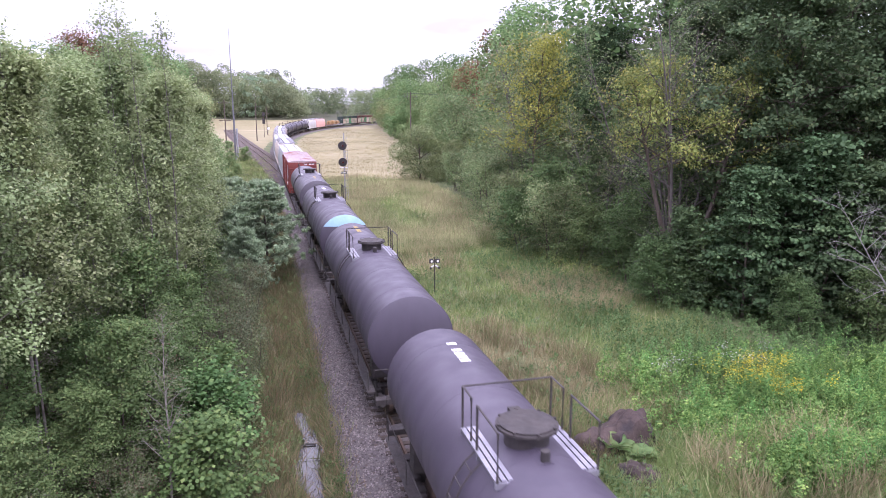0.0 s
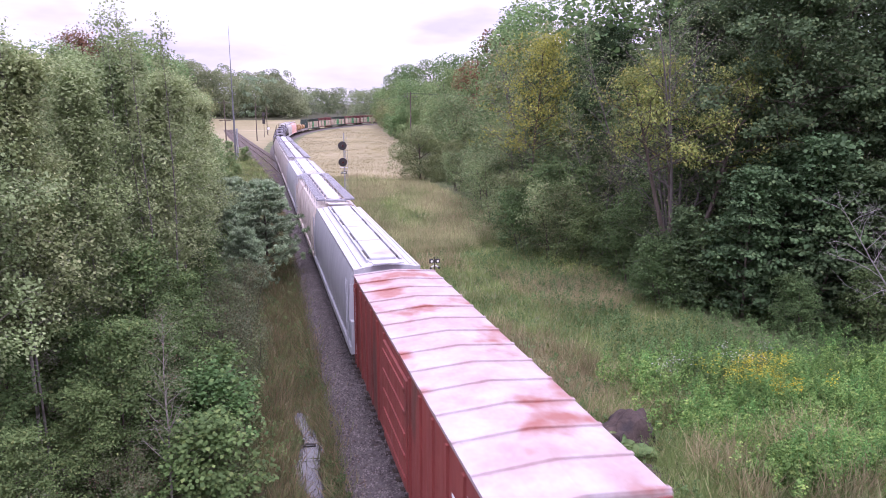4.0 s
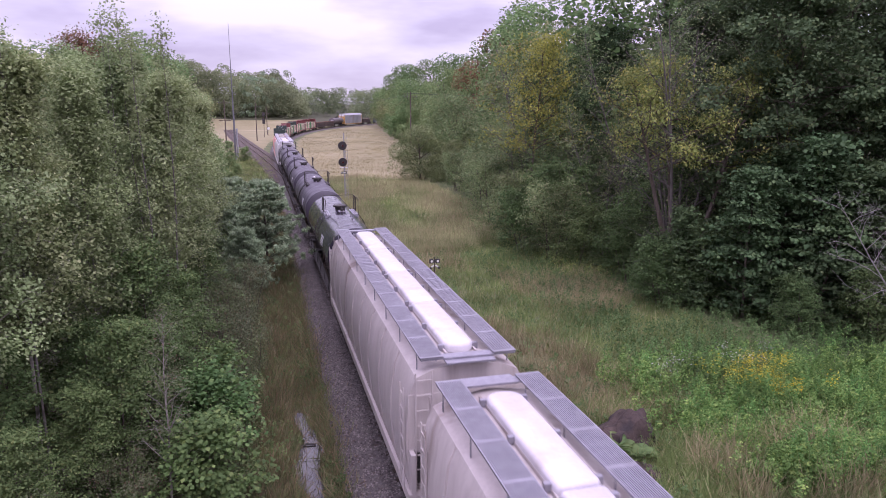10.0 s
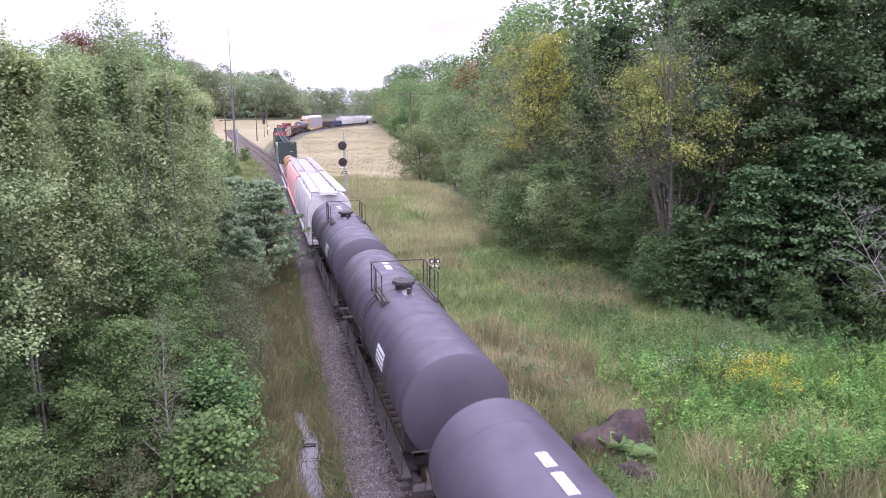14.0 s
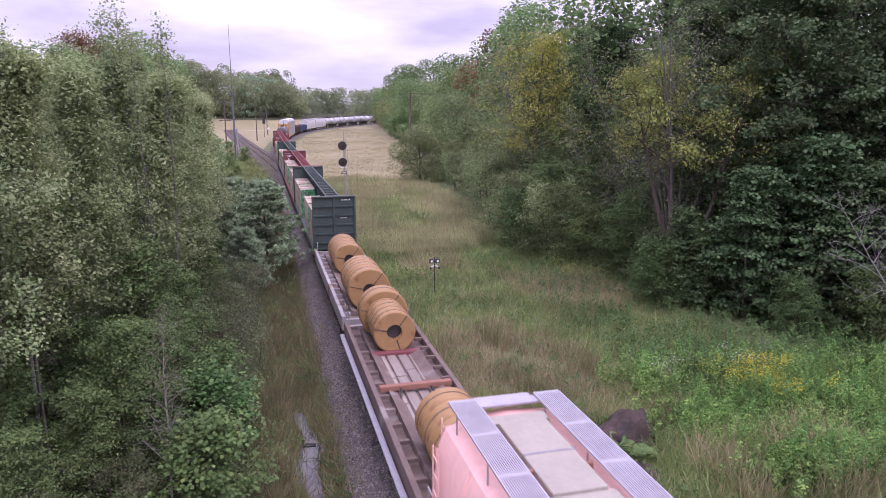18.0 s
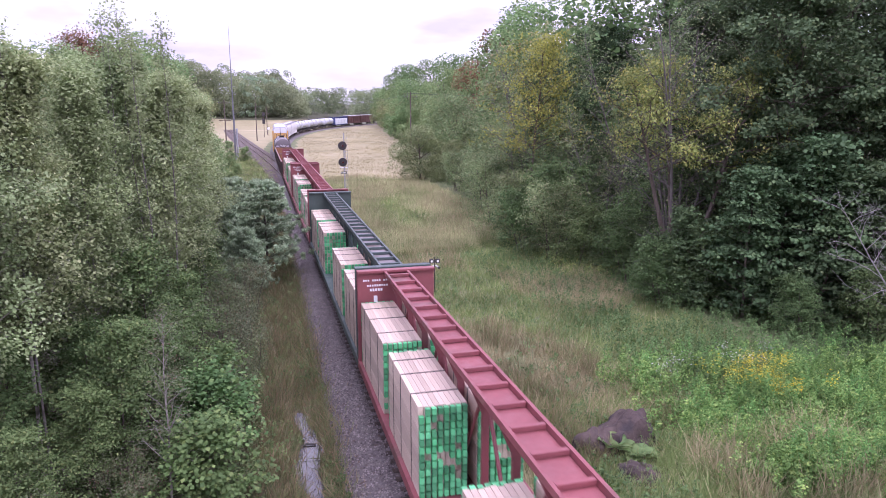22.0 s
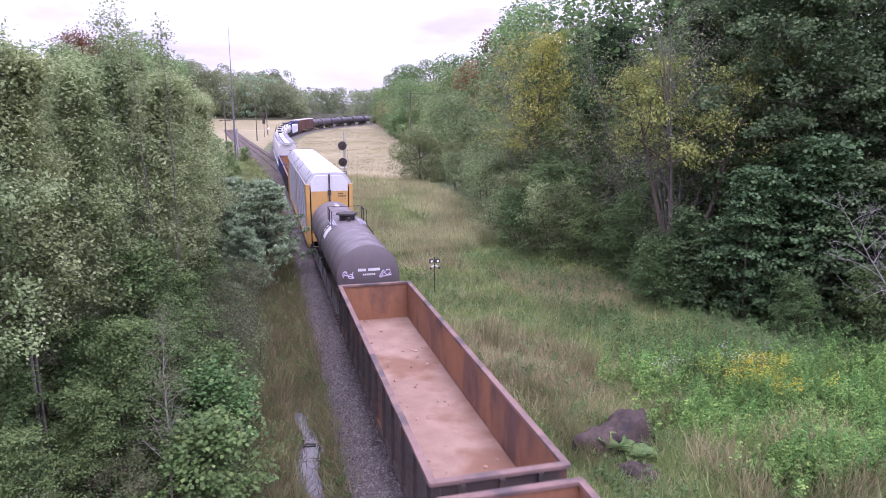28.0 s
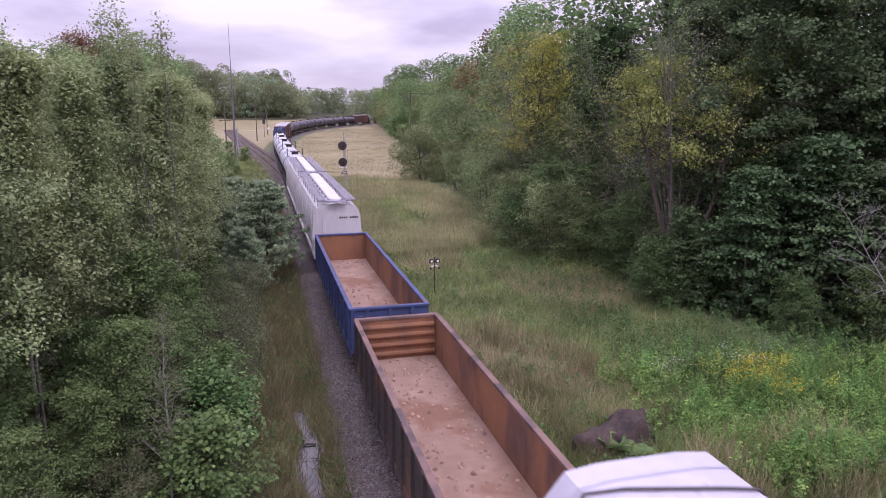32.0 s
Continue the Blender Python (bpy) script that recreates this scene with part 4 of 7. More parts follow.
def far_wood(name, label, spots, leaves, size, material, seed, kind="stuff", tall=0.5):
    """Woodland too far to count: rounded crowns of many lumps, their leaf clumps facing outwards, one mesh."""
    rng = np.random.default_rng(seed)
    cs, outs = [], []
    for x, y, h, r in spots:
        z0 = ground_z(x, y)
        c, v = crown_lumps(rng, x, y, z0, h, r, leaves, tall)
        cs.append(c)
        outs.append(v * 2.0)
    ob = new(name, leaf_mesh(name, np.concatenate(cs), size, size * 0.85, rng, material, up=0.3, out=np.concatenate(outs)))
    return tagged(ob, label=label, category="woodland", kind=kind)


def build_far_woods():
    rng = random.Random(17)
    right = [(42 + (y - 110) * 0.1 + rng.uniform(0, 60), y, rng.uniform(17, 22), rng.uniform(4, 6)) for y in [90 + i * 2.1 for i in range(150)]]
    far_wood("far_woods", "green broad-leaved woods along the field's far side", right[::2], 700, 0.55, L_FAR_A, 5)
    far_wood("far_woods", "warm green woods along the field's far side", right[1::2], 700, 0.55, L_FAR_B, 15)
    left = [(-26 - rng.uniform(0, 75), rng.uniform(120, 380), rng.uniform(15, 20), rng.uniform(4, 6)) for _ in range(120)]
    far_wood("far_woods", "green and yellowing woods on the low hill", left, 750, 0.55, L_FAR_B, 6)
    back = []
    for _ in range(170):
        x = -80 + rng.uniform(0, 100)
        high = 24 - 0.16 * max(0, x + 25) - 0.5 * max(0, x - 5)
        back.append((x, rng.uniform(376, 450), high * rng.uniform(0.8, 1.1), rng.uniform(4.0, 6.0)))
    # the two farthest woods carry their haze in the leaf colour
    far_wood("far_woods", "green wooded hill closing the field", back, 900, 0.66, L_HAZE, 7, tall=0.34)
    end = [(5 + rng.uniform(0, 260), rng.uniform(500, 600), rng.uniform(16, 22), rng.uniform(5, 8)) for _ in range(190)]
    far_wood("far_woods", "distant green woods closing the valley, haze painted into their leaves", end, 650, 0.85, L_HAZE, 9, tall=0.34)
    firs = [(1, 380, 25, 3.4), (-4, 384, 24, 3.2), (6, 392, 21, 3.0), (-9, 378, 25, 3.6), (9, 398, 17, 2.6)]
    far_wood("far_pines", "dark tall pines standing above the woods", firs, 1500, 0.5, L_NEEDLE, 8, tall=0.35)


def blades(name, label, spots, height, width, material, seed, per=7, spread=0.16, category="grass"):
    rng = np.random.default_rng(seed)
    n = len(spots)
    c = np.repeat(np.array(spots), per, axis=0)
    c[:, :2] += rng.normal(size=(n * per, 2)) * spread
    ob = new(name, leaf_mesh(name, c, height, width, rng, material, up=0.0, hang=-1.7, shape="blade"))
    return tagged(ob, label=label, category=category, kind="stuff")


def scatter(count, x0, x1, y0, y1, rng, keep):
    out = []
    while len(out) < count:
        x, y = rng.uniform(x0, x1), y0 + (y1 - y0) * rng.random() ** 1.6
        if keep(x, y):
            out.append((x, y, ground_z(x, y) - 0.03))
    return out


def dry(x, y):
    return noise.noise((x * 0.16, y * 0.09, 2.0)) + 0.25 * noise.noise((x * 0.6, y * 0.6, 7.0)) + (0.16 if 55 < y < 100 else 0.0) + (0.18 if x < 7.5 and y < 40 else 0)


def wet(x, y):
    """Distance outside the ditch water's edge."""
    c, w = water_at(y)
    return abs(x - c) - w if y < 27 else 1.0


def build_grass():
    rng = random.Random(23)
    right_edge = lambda y: 15.5 + 0.05 * max(0, y - 30)
    blades("meadow_grass", "green meadow grass beside the track", scatter(19000, 2.4, 19, 13, 105, rng, lambda x, y: x < right_edge(y) + 2 and dry(x, y) < 0.28), 0.5, 0.035, L_GRASS, 1, 7)
    blades("tall_grass", "long green grass in the foreground", scatter(1800, 7.0, 24, 12, 19, rng, lambda x, y: True), 0.95, 0.035, L_GRASS, 9, 8, 0.2)
    blades("straw_grass", "tall dry straw-coloured grass in patches", scatter(6500, 2.3, 18, 13, 112, rng, lambda x, y: x < right_edge(y) + 1 and dry(x, y) > 0.12 and (y > 19 or x < 8.5)), 0.75, 0.03, L_STRAW, 2, 7)
    blades("track_side_grass", "reddish dry grass along the ditch", scatter(5200, -6.2, -2.2, 13, 95, rng, lambda x, y: wet(x, y) > 0.02 and (x < -2.7 or rng.random() < 0.2)), 0.6, 0.028, L_RED_GRASS, 3, 7)
    blades("track_side_grass", "green grass along the ditch", scatter(8000, -6.5, -2.5, 13, 110, rng, lambda x, y: wet(x, y) > 0.06), 0.5, 0.032, L_BANK, 4, 7)
    blades("meadow_grass", "rough green grass beside the siding", scatter(5200, -16.0, -2.6, 84, 160, rng, lambda x, y: True), 0.55, 0.06, L_GRASS, 14, 6, 0.35)
    blades("pale_grass", "tall pale yellow-green grass at the field's edge", scatter(7500, 3.0, 19, 52, 108, rng, lambda x, y: x < right_edge(y) + 2 and dry(x, y) > -0.25), 0.85, 0.04, L_PALE_GRASS, 24, 6, 0.25)
    blades("field_grass", "pale tan field grass", scatter(9000, 5.5, 55, 104, 330, rng, lambda x, y: x > on_line(y)[0] + 5 and x < 20 + (y - 104) * 0.14), 0.3, 0.05, L_FIELD, 5, 5, 0.6)


def build_herbs():
    rng = random.Random(29)
    rn = np.random.default_rng(29)

    def herb(name, label, spots, leaf, material, high, per, seed, spread=0.22, lw=0.6):
        """Upright weeds: leaves round a stem, wide below and narrow at the top."""
        g = np.random.default_rng(seed)
        tall = np.repeat(high * g.uniform(0.45, 1.15, len(spots)), per)
        lean = np.repeat(g.normal(size=(len(spots), 2)) * 0.12, per, axis=0)
        c = np.repeat(np.array(spots), per, axis=0)
        f = g.random(len(c)) ** 0.7
        a = g.uniform(0, 2 * math.pi, len(c))
        rad = spread * (1.25 - f) * g.random(len(c)) ** 0.5
        c[:, 0] += rad * np.cos(a) + lean[:, 0] * f * tall
        c[:, 1] += rad * np.sin(a) + lean[:, 1] * f * tall
        c[:, 2] += f * tall
        out = np.stack([np.cos(a), np.sin(a), 0.9 * np.ones(len(c))], 1)
        ob = new(name, leaf_mesh(name, c, leaf, leaf * lw, g, material, up=0.4, hang=0.3, out=out))
        return tagged(ob, label=label, category="plants", kind="stuff")

    patch = lambda x, y: noise.noise((x * 0.3, y * 0.3, 11.0))
    edge = lambda x, y: x - 7.7 - 1.6 * noise.noise((x * 0.9, y * 0.9, 3.0)) - max(0, 18.0 - y) * 0.35
    herb("tall_herbs", "lush green broad-leaved weeds at the wood's edge", scatter(2400, 7, 24, 14.2, 27, rng, lambda x, y: edge(x, y) > rng.random() * 2.2 and patch(x * 2.2, y * 2.2) > -0.16 and y < 25.2 + 1.5 * patch(x * 2, 5.0) - max(0, x - 17) * 0.5), 0.105, L_HERB, 1.2, 72, 1, 0.3, 0.5)
    herb("tall_herbs", "taller bright green weeds at the wood's edge", scatter(900, 7, 28, 15.0, 28, rng, lambda x, y: edge(x, y) > rng.random() * 3 and x < 22 and patch(x * 1.4 + 9, y * 1.4) > 0.0 and y < 25.5), 0.09, L_HERB, 1.45, 46, 6, 0.2, 0.4)
    herb("tall_herbs", "dark green weeds at the wood's edge", scatter(2600, 9, 27, 23, 50, rng, lambda x, y: x > 9.5 + 3 * rng.random() and patch(x, y) < 0.3), 0.1, L_GREEN, 0.95, 34, 2)
    herb("low_herbs", "low green weeds in the meadow", scatter(2400, 3.5, 16, 15, 70, rng, lambda x, y: patch(x * 1.5, y * 1.5) > -0.05), 0.1, L_GREEN, 0.5, 20, 3)
    herb("low_herbs", "low green weeds on the ditch bank", scatter(1100, -6.6, -2.6, 13, 75, rng, lambda x, y: wet(x, y) > 0.1 and patch(x * 2, y * 2) > -0.1), 0.1, L_GREEN, 0.45, 20, 13)
    herb("tall_herbs", "pale green weeds along the ditch bank", scatter(620, -7.0, -4.75, 14.5, 60, rng, lambda x, y: x < -4.9 - 0.5 * rng.random() and patch(x * 2, y * 1.2) > -0.2), 0.095, L_EDGE, 0.95, 38, 16, 0.26, 0.55)
    ga = np.random.default_rng(44)
    aster = scatter(16, 10.0, 16.5, 22.5, 26.0, rng, lambda x, y: patch(x * 1.9 + 4, y * 1.9) > 0.05)
    c = np.repeat(np.array(aster), 30, axis=0)
    c[:, :2] += ga.normal(size=(len(c), 2)) * 0.2
    c[:, 2] += 0.8 + ga.random(len(c)) * 0.5
    tagged(new("asters", leaf_mesh("asters", c, 0.05, 0.045, ga, L_ASTER)), label="small white asters in flower among the weeds", category="flowers", kind="stuff")
    red_straw = scatter(240, 4.6, 9.2, 18.5, 33.0, rng, lambda x, y: patch(x * 1.3 + 6, y * 0.8) > 0.08 and edge(x, y) < 1.2)
    blades("straw_tuft", "reddish brown dead grass by the track", red_straw, 0.7, 0.03, L_RED_GRASS, 21, 22, 0.2)
    tuft = scatter(80, 8.0, 13.5, 14.5, 18.8, rng, lambda x, y: patch(x * 2 + 3, y * 2) > 0.0)
    blades("straw_tuft", "tufts of tall dry straw-coloured grass in the weeds", tuft, 1.25, 0.03, L_STRAW, 19, 26, 0.22)
    gold = scatter(60, 11.4, 15.4, 19.6, 22.8, rng, lambda x, y: patch(x * 1.5, y * 1.5) > -0.15)
    g = np.random.default_rng(4)
    c = np.repeat(np.array(gold), 24, axis=0)
    c[:, :2] += g.normal(size=(len(c), 2)) * 0.13
    c[:, 2] += 1.1 + g.random(len(c)) * 0.5
    tagged(new("goldenrod", leaf_mesh("goldenrod", c, 0.07, 0.035, g, L_FLOWER)), label="yellow goldenrod in flower among green weeds", category="flowers", kind="stuff")
    gold = scatter(60, 13.5, 17.5, 40.0, 46.0, rng, lambda x, y: True)
    c = np.repeat(np.array(gold), 26, axis=0)
    c[:, :2] += g.normal(size=(len(c), 2)) * 0.22
    c[:, 2] += 0.7 + g.random(len(c)) * 0.4
    tagged(new("goldenrod", leaf_mesh("goldenrod", c, 0.08, 0.05, g, L_YELLOW)), label="fading yellow-green goldenrod patch", category="flowers", kind="stuff")


def burdock(x, y, z, turn, label):
    """A clump of large ribbed leaves on short stalks."""
    plant = root("burdock", label, "plant", "burdock plants", at=pose(x, y, z, 0, 0, turn))
    rng = random.Random(int(turn))
    for i in range(11):
        a, tilt, ln = i * 2.4, rng.uniform(0.25, 0.9), rng.uniform(0.38, 0.62)
        bm = bmesh.new()
        rows = []
        for k in range(7):
            f = k / 6
            w = ln * 0.42 * math.sin(math.pi * (0.08 + 0.9 * f) ** 0.8)
            rr, zz = 0.12 + ln * f * math.cos(tilt), 0.25 + ln * f * math.sin(tilt) - 0.35 * ln * f * f
            rows.append([bm.verts.new((rr * math.cos(a) - s * w * math.sin(a), rr * math.sin(a) + s * w * math.cos(a), zz + abs(s) * 0.06 + 0.02 * math.sin(9 * f) * abs(s))) for s in (-1, -0.5, 0, 0.5, 1)])
        for p0, p1 in zip(rows, rows[1:]):
            for j in range(4):
                bm.faces.new((p0[j], p0[j + 1], p1[j + 1], p1[j]))
        part("leaf", bm, L_BURDOCK, plant, smooth=True)
    return plant


burdock(5.85, 18.75, -0.3, 20, "burdock clump with big pale green leaves by the boulders")
burdock(6.45, 18.3, -0.45, 75, "burdock clump with big pale green leaves by the boulders")
build_left_trees()
build_right_trees()
build_woods()
build_far_woods()
build_grass()
build_herbs()


# ---- the train ----
# The violet in both tank blacks is reflected lilac sky put into the colour.
M_BLACK = mat("tank_black", (0.06, 0.05, 0.07), (0.074, 0.063, 0.085), 0.5, 0.5, bump=0.04, streak=(1, 1, 0.3))
M_BLACK_GLOSS = mat("tank_gloss_black", (0.034, 0.03, 0.044), (0.042, 0.037, 0.052), 0.8, 0.16, bump=0.0)
M_GREY_TANK = mat("tank_dark_grey", (0.085, 0.074, 0.092), (0.068, 0.058, 0.075), 0.6, 0.48, bump=0.04, streak=(1, 1, 0.3))
M_BROWN_TANK = mat("tank_brown_violet", (0.115, 0.096, 0.102), (0.098, 0.08, 0.087), 0.5, 0.52, bump=0.04, streak=(1, 1, 0.3))
M_TANK_DECK = mat("tank_deck_grey", (0.2, 0.18, 0.2), (0.15, 0.135, 0.155), 2.5, 0.6)
M_PALE_TANK = mat("tank_pale", (0.5, 0.5, 0.54), (0.42, 0.42, 0.46), 0.7, 0.45)
M_DARK_STEEL = mat("underframe_steel", (0.035, 0.03, 0.03), (0.06, 0.05, 0.045), 3, 0.75, bump=0.2)
M_WHEEL = mat("wheel_steel", (0.09, 0.06, 0.045), (0.05, 0.04, 0.035), 4, 0.6, 0.3)
M_YELLOW = mat("yellow_paint", (0.55, 0.4, 0.1), (0.42, 0.3, 0.08), 3, 0.55)
M_BLUE_CAP = mat("pale_blue_paint", (0.32, 0.5, 0.6), (0.25, 0.42, 0.52), 2, 0.5)
M_BOXCAR = mat("boxcar_red", (0.25, 0.055, 0.045), (0.19, 0.045, 0.04), 1.2, 0.65, bump=0.1, c3=(0.13, 0.05, 0.04), streak=(1, 1, 0.3))
M_BOX_ROOF = mat("galvanised_roof", (0.45, 0.4, 0.42), (0.36, 0.22, 0.21), 1.0, 0.5, 0.3, c3=(0.3, 0.12, 0.1), spot=0.52)
M_BROWN_BOX = mat("boxcar_brown", (0.12, 0.05, 0.045), (0.09, 0.04, 0.035), 1.2, 0.7, c3=(0.07, 0.04, 0.035))
M_HOP_GREY = mat("hopper_grey", (0.44, 0.44, 0.47), (0.37, 0.37, 0.41), 0.8, 0.5, bump=0.05, c3=(0.28, 0.26, 0.26), spot=0.62, streak=(1, 1, 0.2))
M_HOP_BEIGE = mat("hopper_beige", (0.66, 0.585, 0.54), (0.54, 0.46, 0.41), 1.3, 0.6, bump=0.08, c3=(0.33, 0.25, 0.2), spot=0.55, streak=(1, 1, 0.1))
M_HATCH_OLIVE = mat("hatch_olive_grey", (0.34, 0.31, 0.26), (0.28, 0.25, 0.21), 1.2, 0.6)
M_HOP_MAUVE = mat("hopper_faded_grey", (0.49, 0.44, 0.425), (0.38, 0.335, 0.32), 1.3, 0.6, bump=0.08, c3=(0.24, 0.19, 0.165), spot=0.58, streak=(1, 1, 0.12))
M_HOP_WHITE = mat("hopper_white", (0.61, 0.585, 0.595), (0.53, 0.505, 0.52), 0.7, 0.5, bump=0.05, c3=(0.4, 0.37, 0.36), spot=0.66, streak=(1, 1, 0.2))
M_HOP_PINK = mat("hopper_faded_pink", (0.82, 0.49, 0.44), (0.72, 0.44, 0.41), 0.7, 0.65, bump=0.05, c3=(0.6, 0.42, 0.4), spot=0.64, streak=(1, 1, 0.2))
M_WALK = mat("roofwalk_galvanised", (0.33, 0.32, 0.36), (0.25, 0.24, 0.27), 3, 0.45, 0.5)
M_WALK_PALE = mat("roofwalk_pale", (0.54, 0.53, 0.57), (0.46, 0.45, 0.49), 3, 0.5, 0.3)
M_HATCH = mat("hatch_cover_white", (0.6, 0.57, 0.6), (0.53, 0.5, 0.53), 1.5, 0.45, c3=(0.46, 0.42, 0.42), spot=0.62)
M_WALK_PINK = mat("roofwalk_lilac_grey", (0.43, 0.41, 0.45), (0.35, 0.33, 0.37), 3, 0.5, 0.3)
M_HATCH_RUST = mat("hatch_rust", (0.28, 0.13, 0.09), (0.2, 0.1, 0.07), 3, 0.8)
M_GREEN = mat("centrebeam_green", (0.055, 0.078, 0.07), (0.04, 0.058, 0.053), 1.0, 0.6, bump=0.1, c3=(0.11, 0.115, 0.11), spot=0.6)
M_RED = mat("centrebeam_red", (0.21, 0.058, 0.063), (0.16, 0.048, 0.052), 1.0, 0.6, bump=0.1, c3=(0.13, 0.055, 0.05), spot=0.58)
M_LUMBER = mat("pale_lumber", (0.52, 0.415, 0.335), (0.4, 0.3, 0.235), 1.5, 0.8, bump=0.2, streak=(9, 0.2, 9), per_object=0.2)
M_LUMBER_END = mat("green_end_paint", (0.06, 0.36, 0.14), (0.12, 0.42, 0.2), 2, 0.7, island=0.5)
M_TARP = mat("lumber_wrap", (0.7, 0.7, 0.74), (0.5, 0.52, 0.62), 1.0, 0.5)
M_PLANK = mat("worn_planks", (0.3, 0.25, 0.22), (0.22, 0.18, 0.16), 1.5, 0.9, bump=0.3, streak=(6, 0.4, 6), per_object=0.2)
M_COIL = mat("coil_paper", (0.31, 0.175, 0.07), (0.37, 0.22, 0.095), 2.0, 0.6, bump=0.1, c3=(0.2, 0.095, 0.035), spot=0.58)
M_FLAT_GREY = mat("flat_car_grey", (0.35, 0.33, 0.34), (0.26, 0.23, 0.22), 1.5, 0.7, bump=0.2, c3=(0.2, 0.11, 0.08), spot=0.56)
M_DECK = mat("deck_rust", (0.17, 0.122, 0.106), (0.12, 0.083, 0.073), 1.6, 0.85, bump=0.3, c3=(0.24, 0.2, 0.185))
M_GON_RIM = mat("gondola_rim_rust", (0.2, 0.125, 0.105), (0.13, 0.085, 0.08), 1.5, 0.85, bump=0.2, c3=(0.08, 0.06, 0.06), spot=0.5)
M_CHORD = mat("chord_grey", (0.19, 0.17, 0.17), (0.13, 0.112, 0.11), 1.5, 0.75, c3=(0.1, 0.075, 0.065), spot=0.55)
M_GON_IN = mat("gondola_inside_rust", (0.27, 0.125, 0.062), (0.17, 0.085, 0.058), 0.9, 0.85, bump=0.3, c3=(0.11, 0.06, 0.05), spot=0.53, streak=(1, 1, 0.5))
M_GON_FLOOR = mat("gondola_floor_dust", (0.25, 0.162, 0.12), (0.37, 0.26, 0.195), 0.9, 0.95, bump=0.5, c3=(0.21, 0.115, 0.072), spot=0.52)
M_GON_BLACK = mat("gondola_black", (0.05, 0.04, 0.04), (0.08, 0.055, 0.05), 1.5, 0.75, bump=0.2, c3=(0.14, 0.07, 0.045))
M_GON_BLUE = mat("gondola_blue", (0.05, 0.075, 0.19), (0.045, 0.05, 0.11), 1.2, 0.65, bump=0.1, c3=(0.13, 0.07, 0.05), spot=0.6)
M_RACK_ROOF = mat("autorack_roof", (0.46, 0.45, 0.51), (0.43, 0.42, 0.48), 0.4, 0.34)
M_RACK_WHITE = mat("autorack_door_white", (0.66, 0.65, 0.68), (0.6, 0.59, 0.62), 0.8, 0.5)
M_RACK_SILL = mat("autorack_sill", (0.45, 0.42, 0.42), (0.36, 0.3, 0.28), 1.5, 0.6)
M_RACK_SIDE = mat("autorack_panel", (0.48, 0.48, 0.53), (0.4, 0.4, 0.45), 1.2, 0.45, 0.3)
M_RACK_YELLOW = mat("autorack_yellow", (0.56, 0.33, 0.11), (0.51, 0.3, 0.1), 1.0, 0.5, c3=(0.44, 0.26, 0.1), spot=0.62)
M_MARK = mat("marking_white", (0.75, 0.74, 0.76), (0.6, 0.6, 0.62), 4, 0.6)
M_MARK_DARK = mat("marking_dark", (0.06, 0.05, 0.05), None, 4, 0.6)
M_GRAFFITI = mat("graffiti_pale", (0.6, 0.55, 0.66), (0.45, 0.3, 0.5), 3, 0.6)
M_RUBBLE = mat("scrap_rubble", (0.3, 0.19, 0.14), (0.4, 0.29, 0.22), 4, 0.95, island=0.4)


def wheelset_mesh():
    bm = bmesh.new()
    for x in (-0.7525, 0.7525):
        s = 1 if x > 0 else -1
        for x0, x1, r in ((x - 0.05, x + 0.06, 0.457), (x - s * 0.05, x - s * 0.09, 0.485)):
            a = [bm.verts.new((x0, r * math.cos(k * math.pi / 9), r * math.sin(k * math.pi / 9))) for k in range(18)]
            b = [bm.verts.new((x1, r * math.cos(k * math.pi / 9), r * math.sin(k * math.pi / 9))) for k in range(18)]
            for k in range(18):
                bm.faces.new((a[k], a[(k + 1) % 18], b[(k + 1) % 18], b[k]))
            bm.faces.new(a)
            bm.faces.new(b)
    tube(bm, [(-1.05, 0, 0), (1.05, 0, 0)], 0.08, 8)
    bmesh.ops.recalc_face_normals(bm, faces=bm.faces[:])
    return mesh_of("wheelset", bm, M_WHEEL)


def truck_mesh():
    bm = bmesh.new()
    for x in (-1.0, 1.0):
        prism(bm, [(x - 0.08, 0.36), (x + 0.08, 0.36), (x + 0.08, 0.6), (x - 0.08, 0.6)], -1.2, 1.2)
        prism(bm, [(x - 0.1, 0.22), (x + 0.1, 0.22), (x + 0.1, 0.7), (x - 0.1, 0.7)], -0.42, 0.42)
        for y in (-0.89, 0.89):
            box(bm, x - 0.11, x + 0.11, y - 0.14, y + 0.14, 0.36, 0.66)
        for y in (-0.2, 0.0, 0.2):
            tube(bm, [(x, y, 0.3), (x, y, 0.6)], 0.075, 6)
    box(bm, -1.0, 1.0, -0.2, 0.2, 0.42, 0.72)
    return mesh_of("truck", bm, M_DARK_STEEL)


WHEELSET, TRUCK = wheelset_mesh(), truck_mesh()
ALL_WHEELS = []


def running_gear(car, length, inset=2.2):
    """Two trucks with their wheelsets, and the couplers."""
    for y in (-length / 2 + inset, length / 2 - inset):
        t = piece("truck", TRUCK, car, pose(0, y, 0))
        for d in (-0.89, 0.89):
            ALL_WHEELS.append((piece("wheelset", WHEELSET, t, pose(0, d, 0.457)), d))
    for e in (-1, 1):
        bm = boxes((-0.12, 0.12, min(e * length / 2 - e * 0.35, e * length / 2 + e * 0.55), max(e * length / 2 - e * 0.35, e * length / 2 + e * 0.55), 0.72, 0.98))
        box(bm, -0.2, 0.2, e * length / 2 + e * 0.4 - 0.16, e * length / 2 + e * 0.4 + 0.16, 0.7, 1.0)
        part("coupler", bm, M_DARK_STEEL, car)


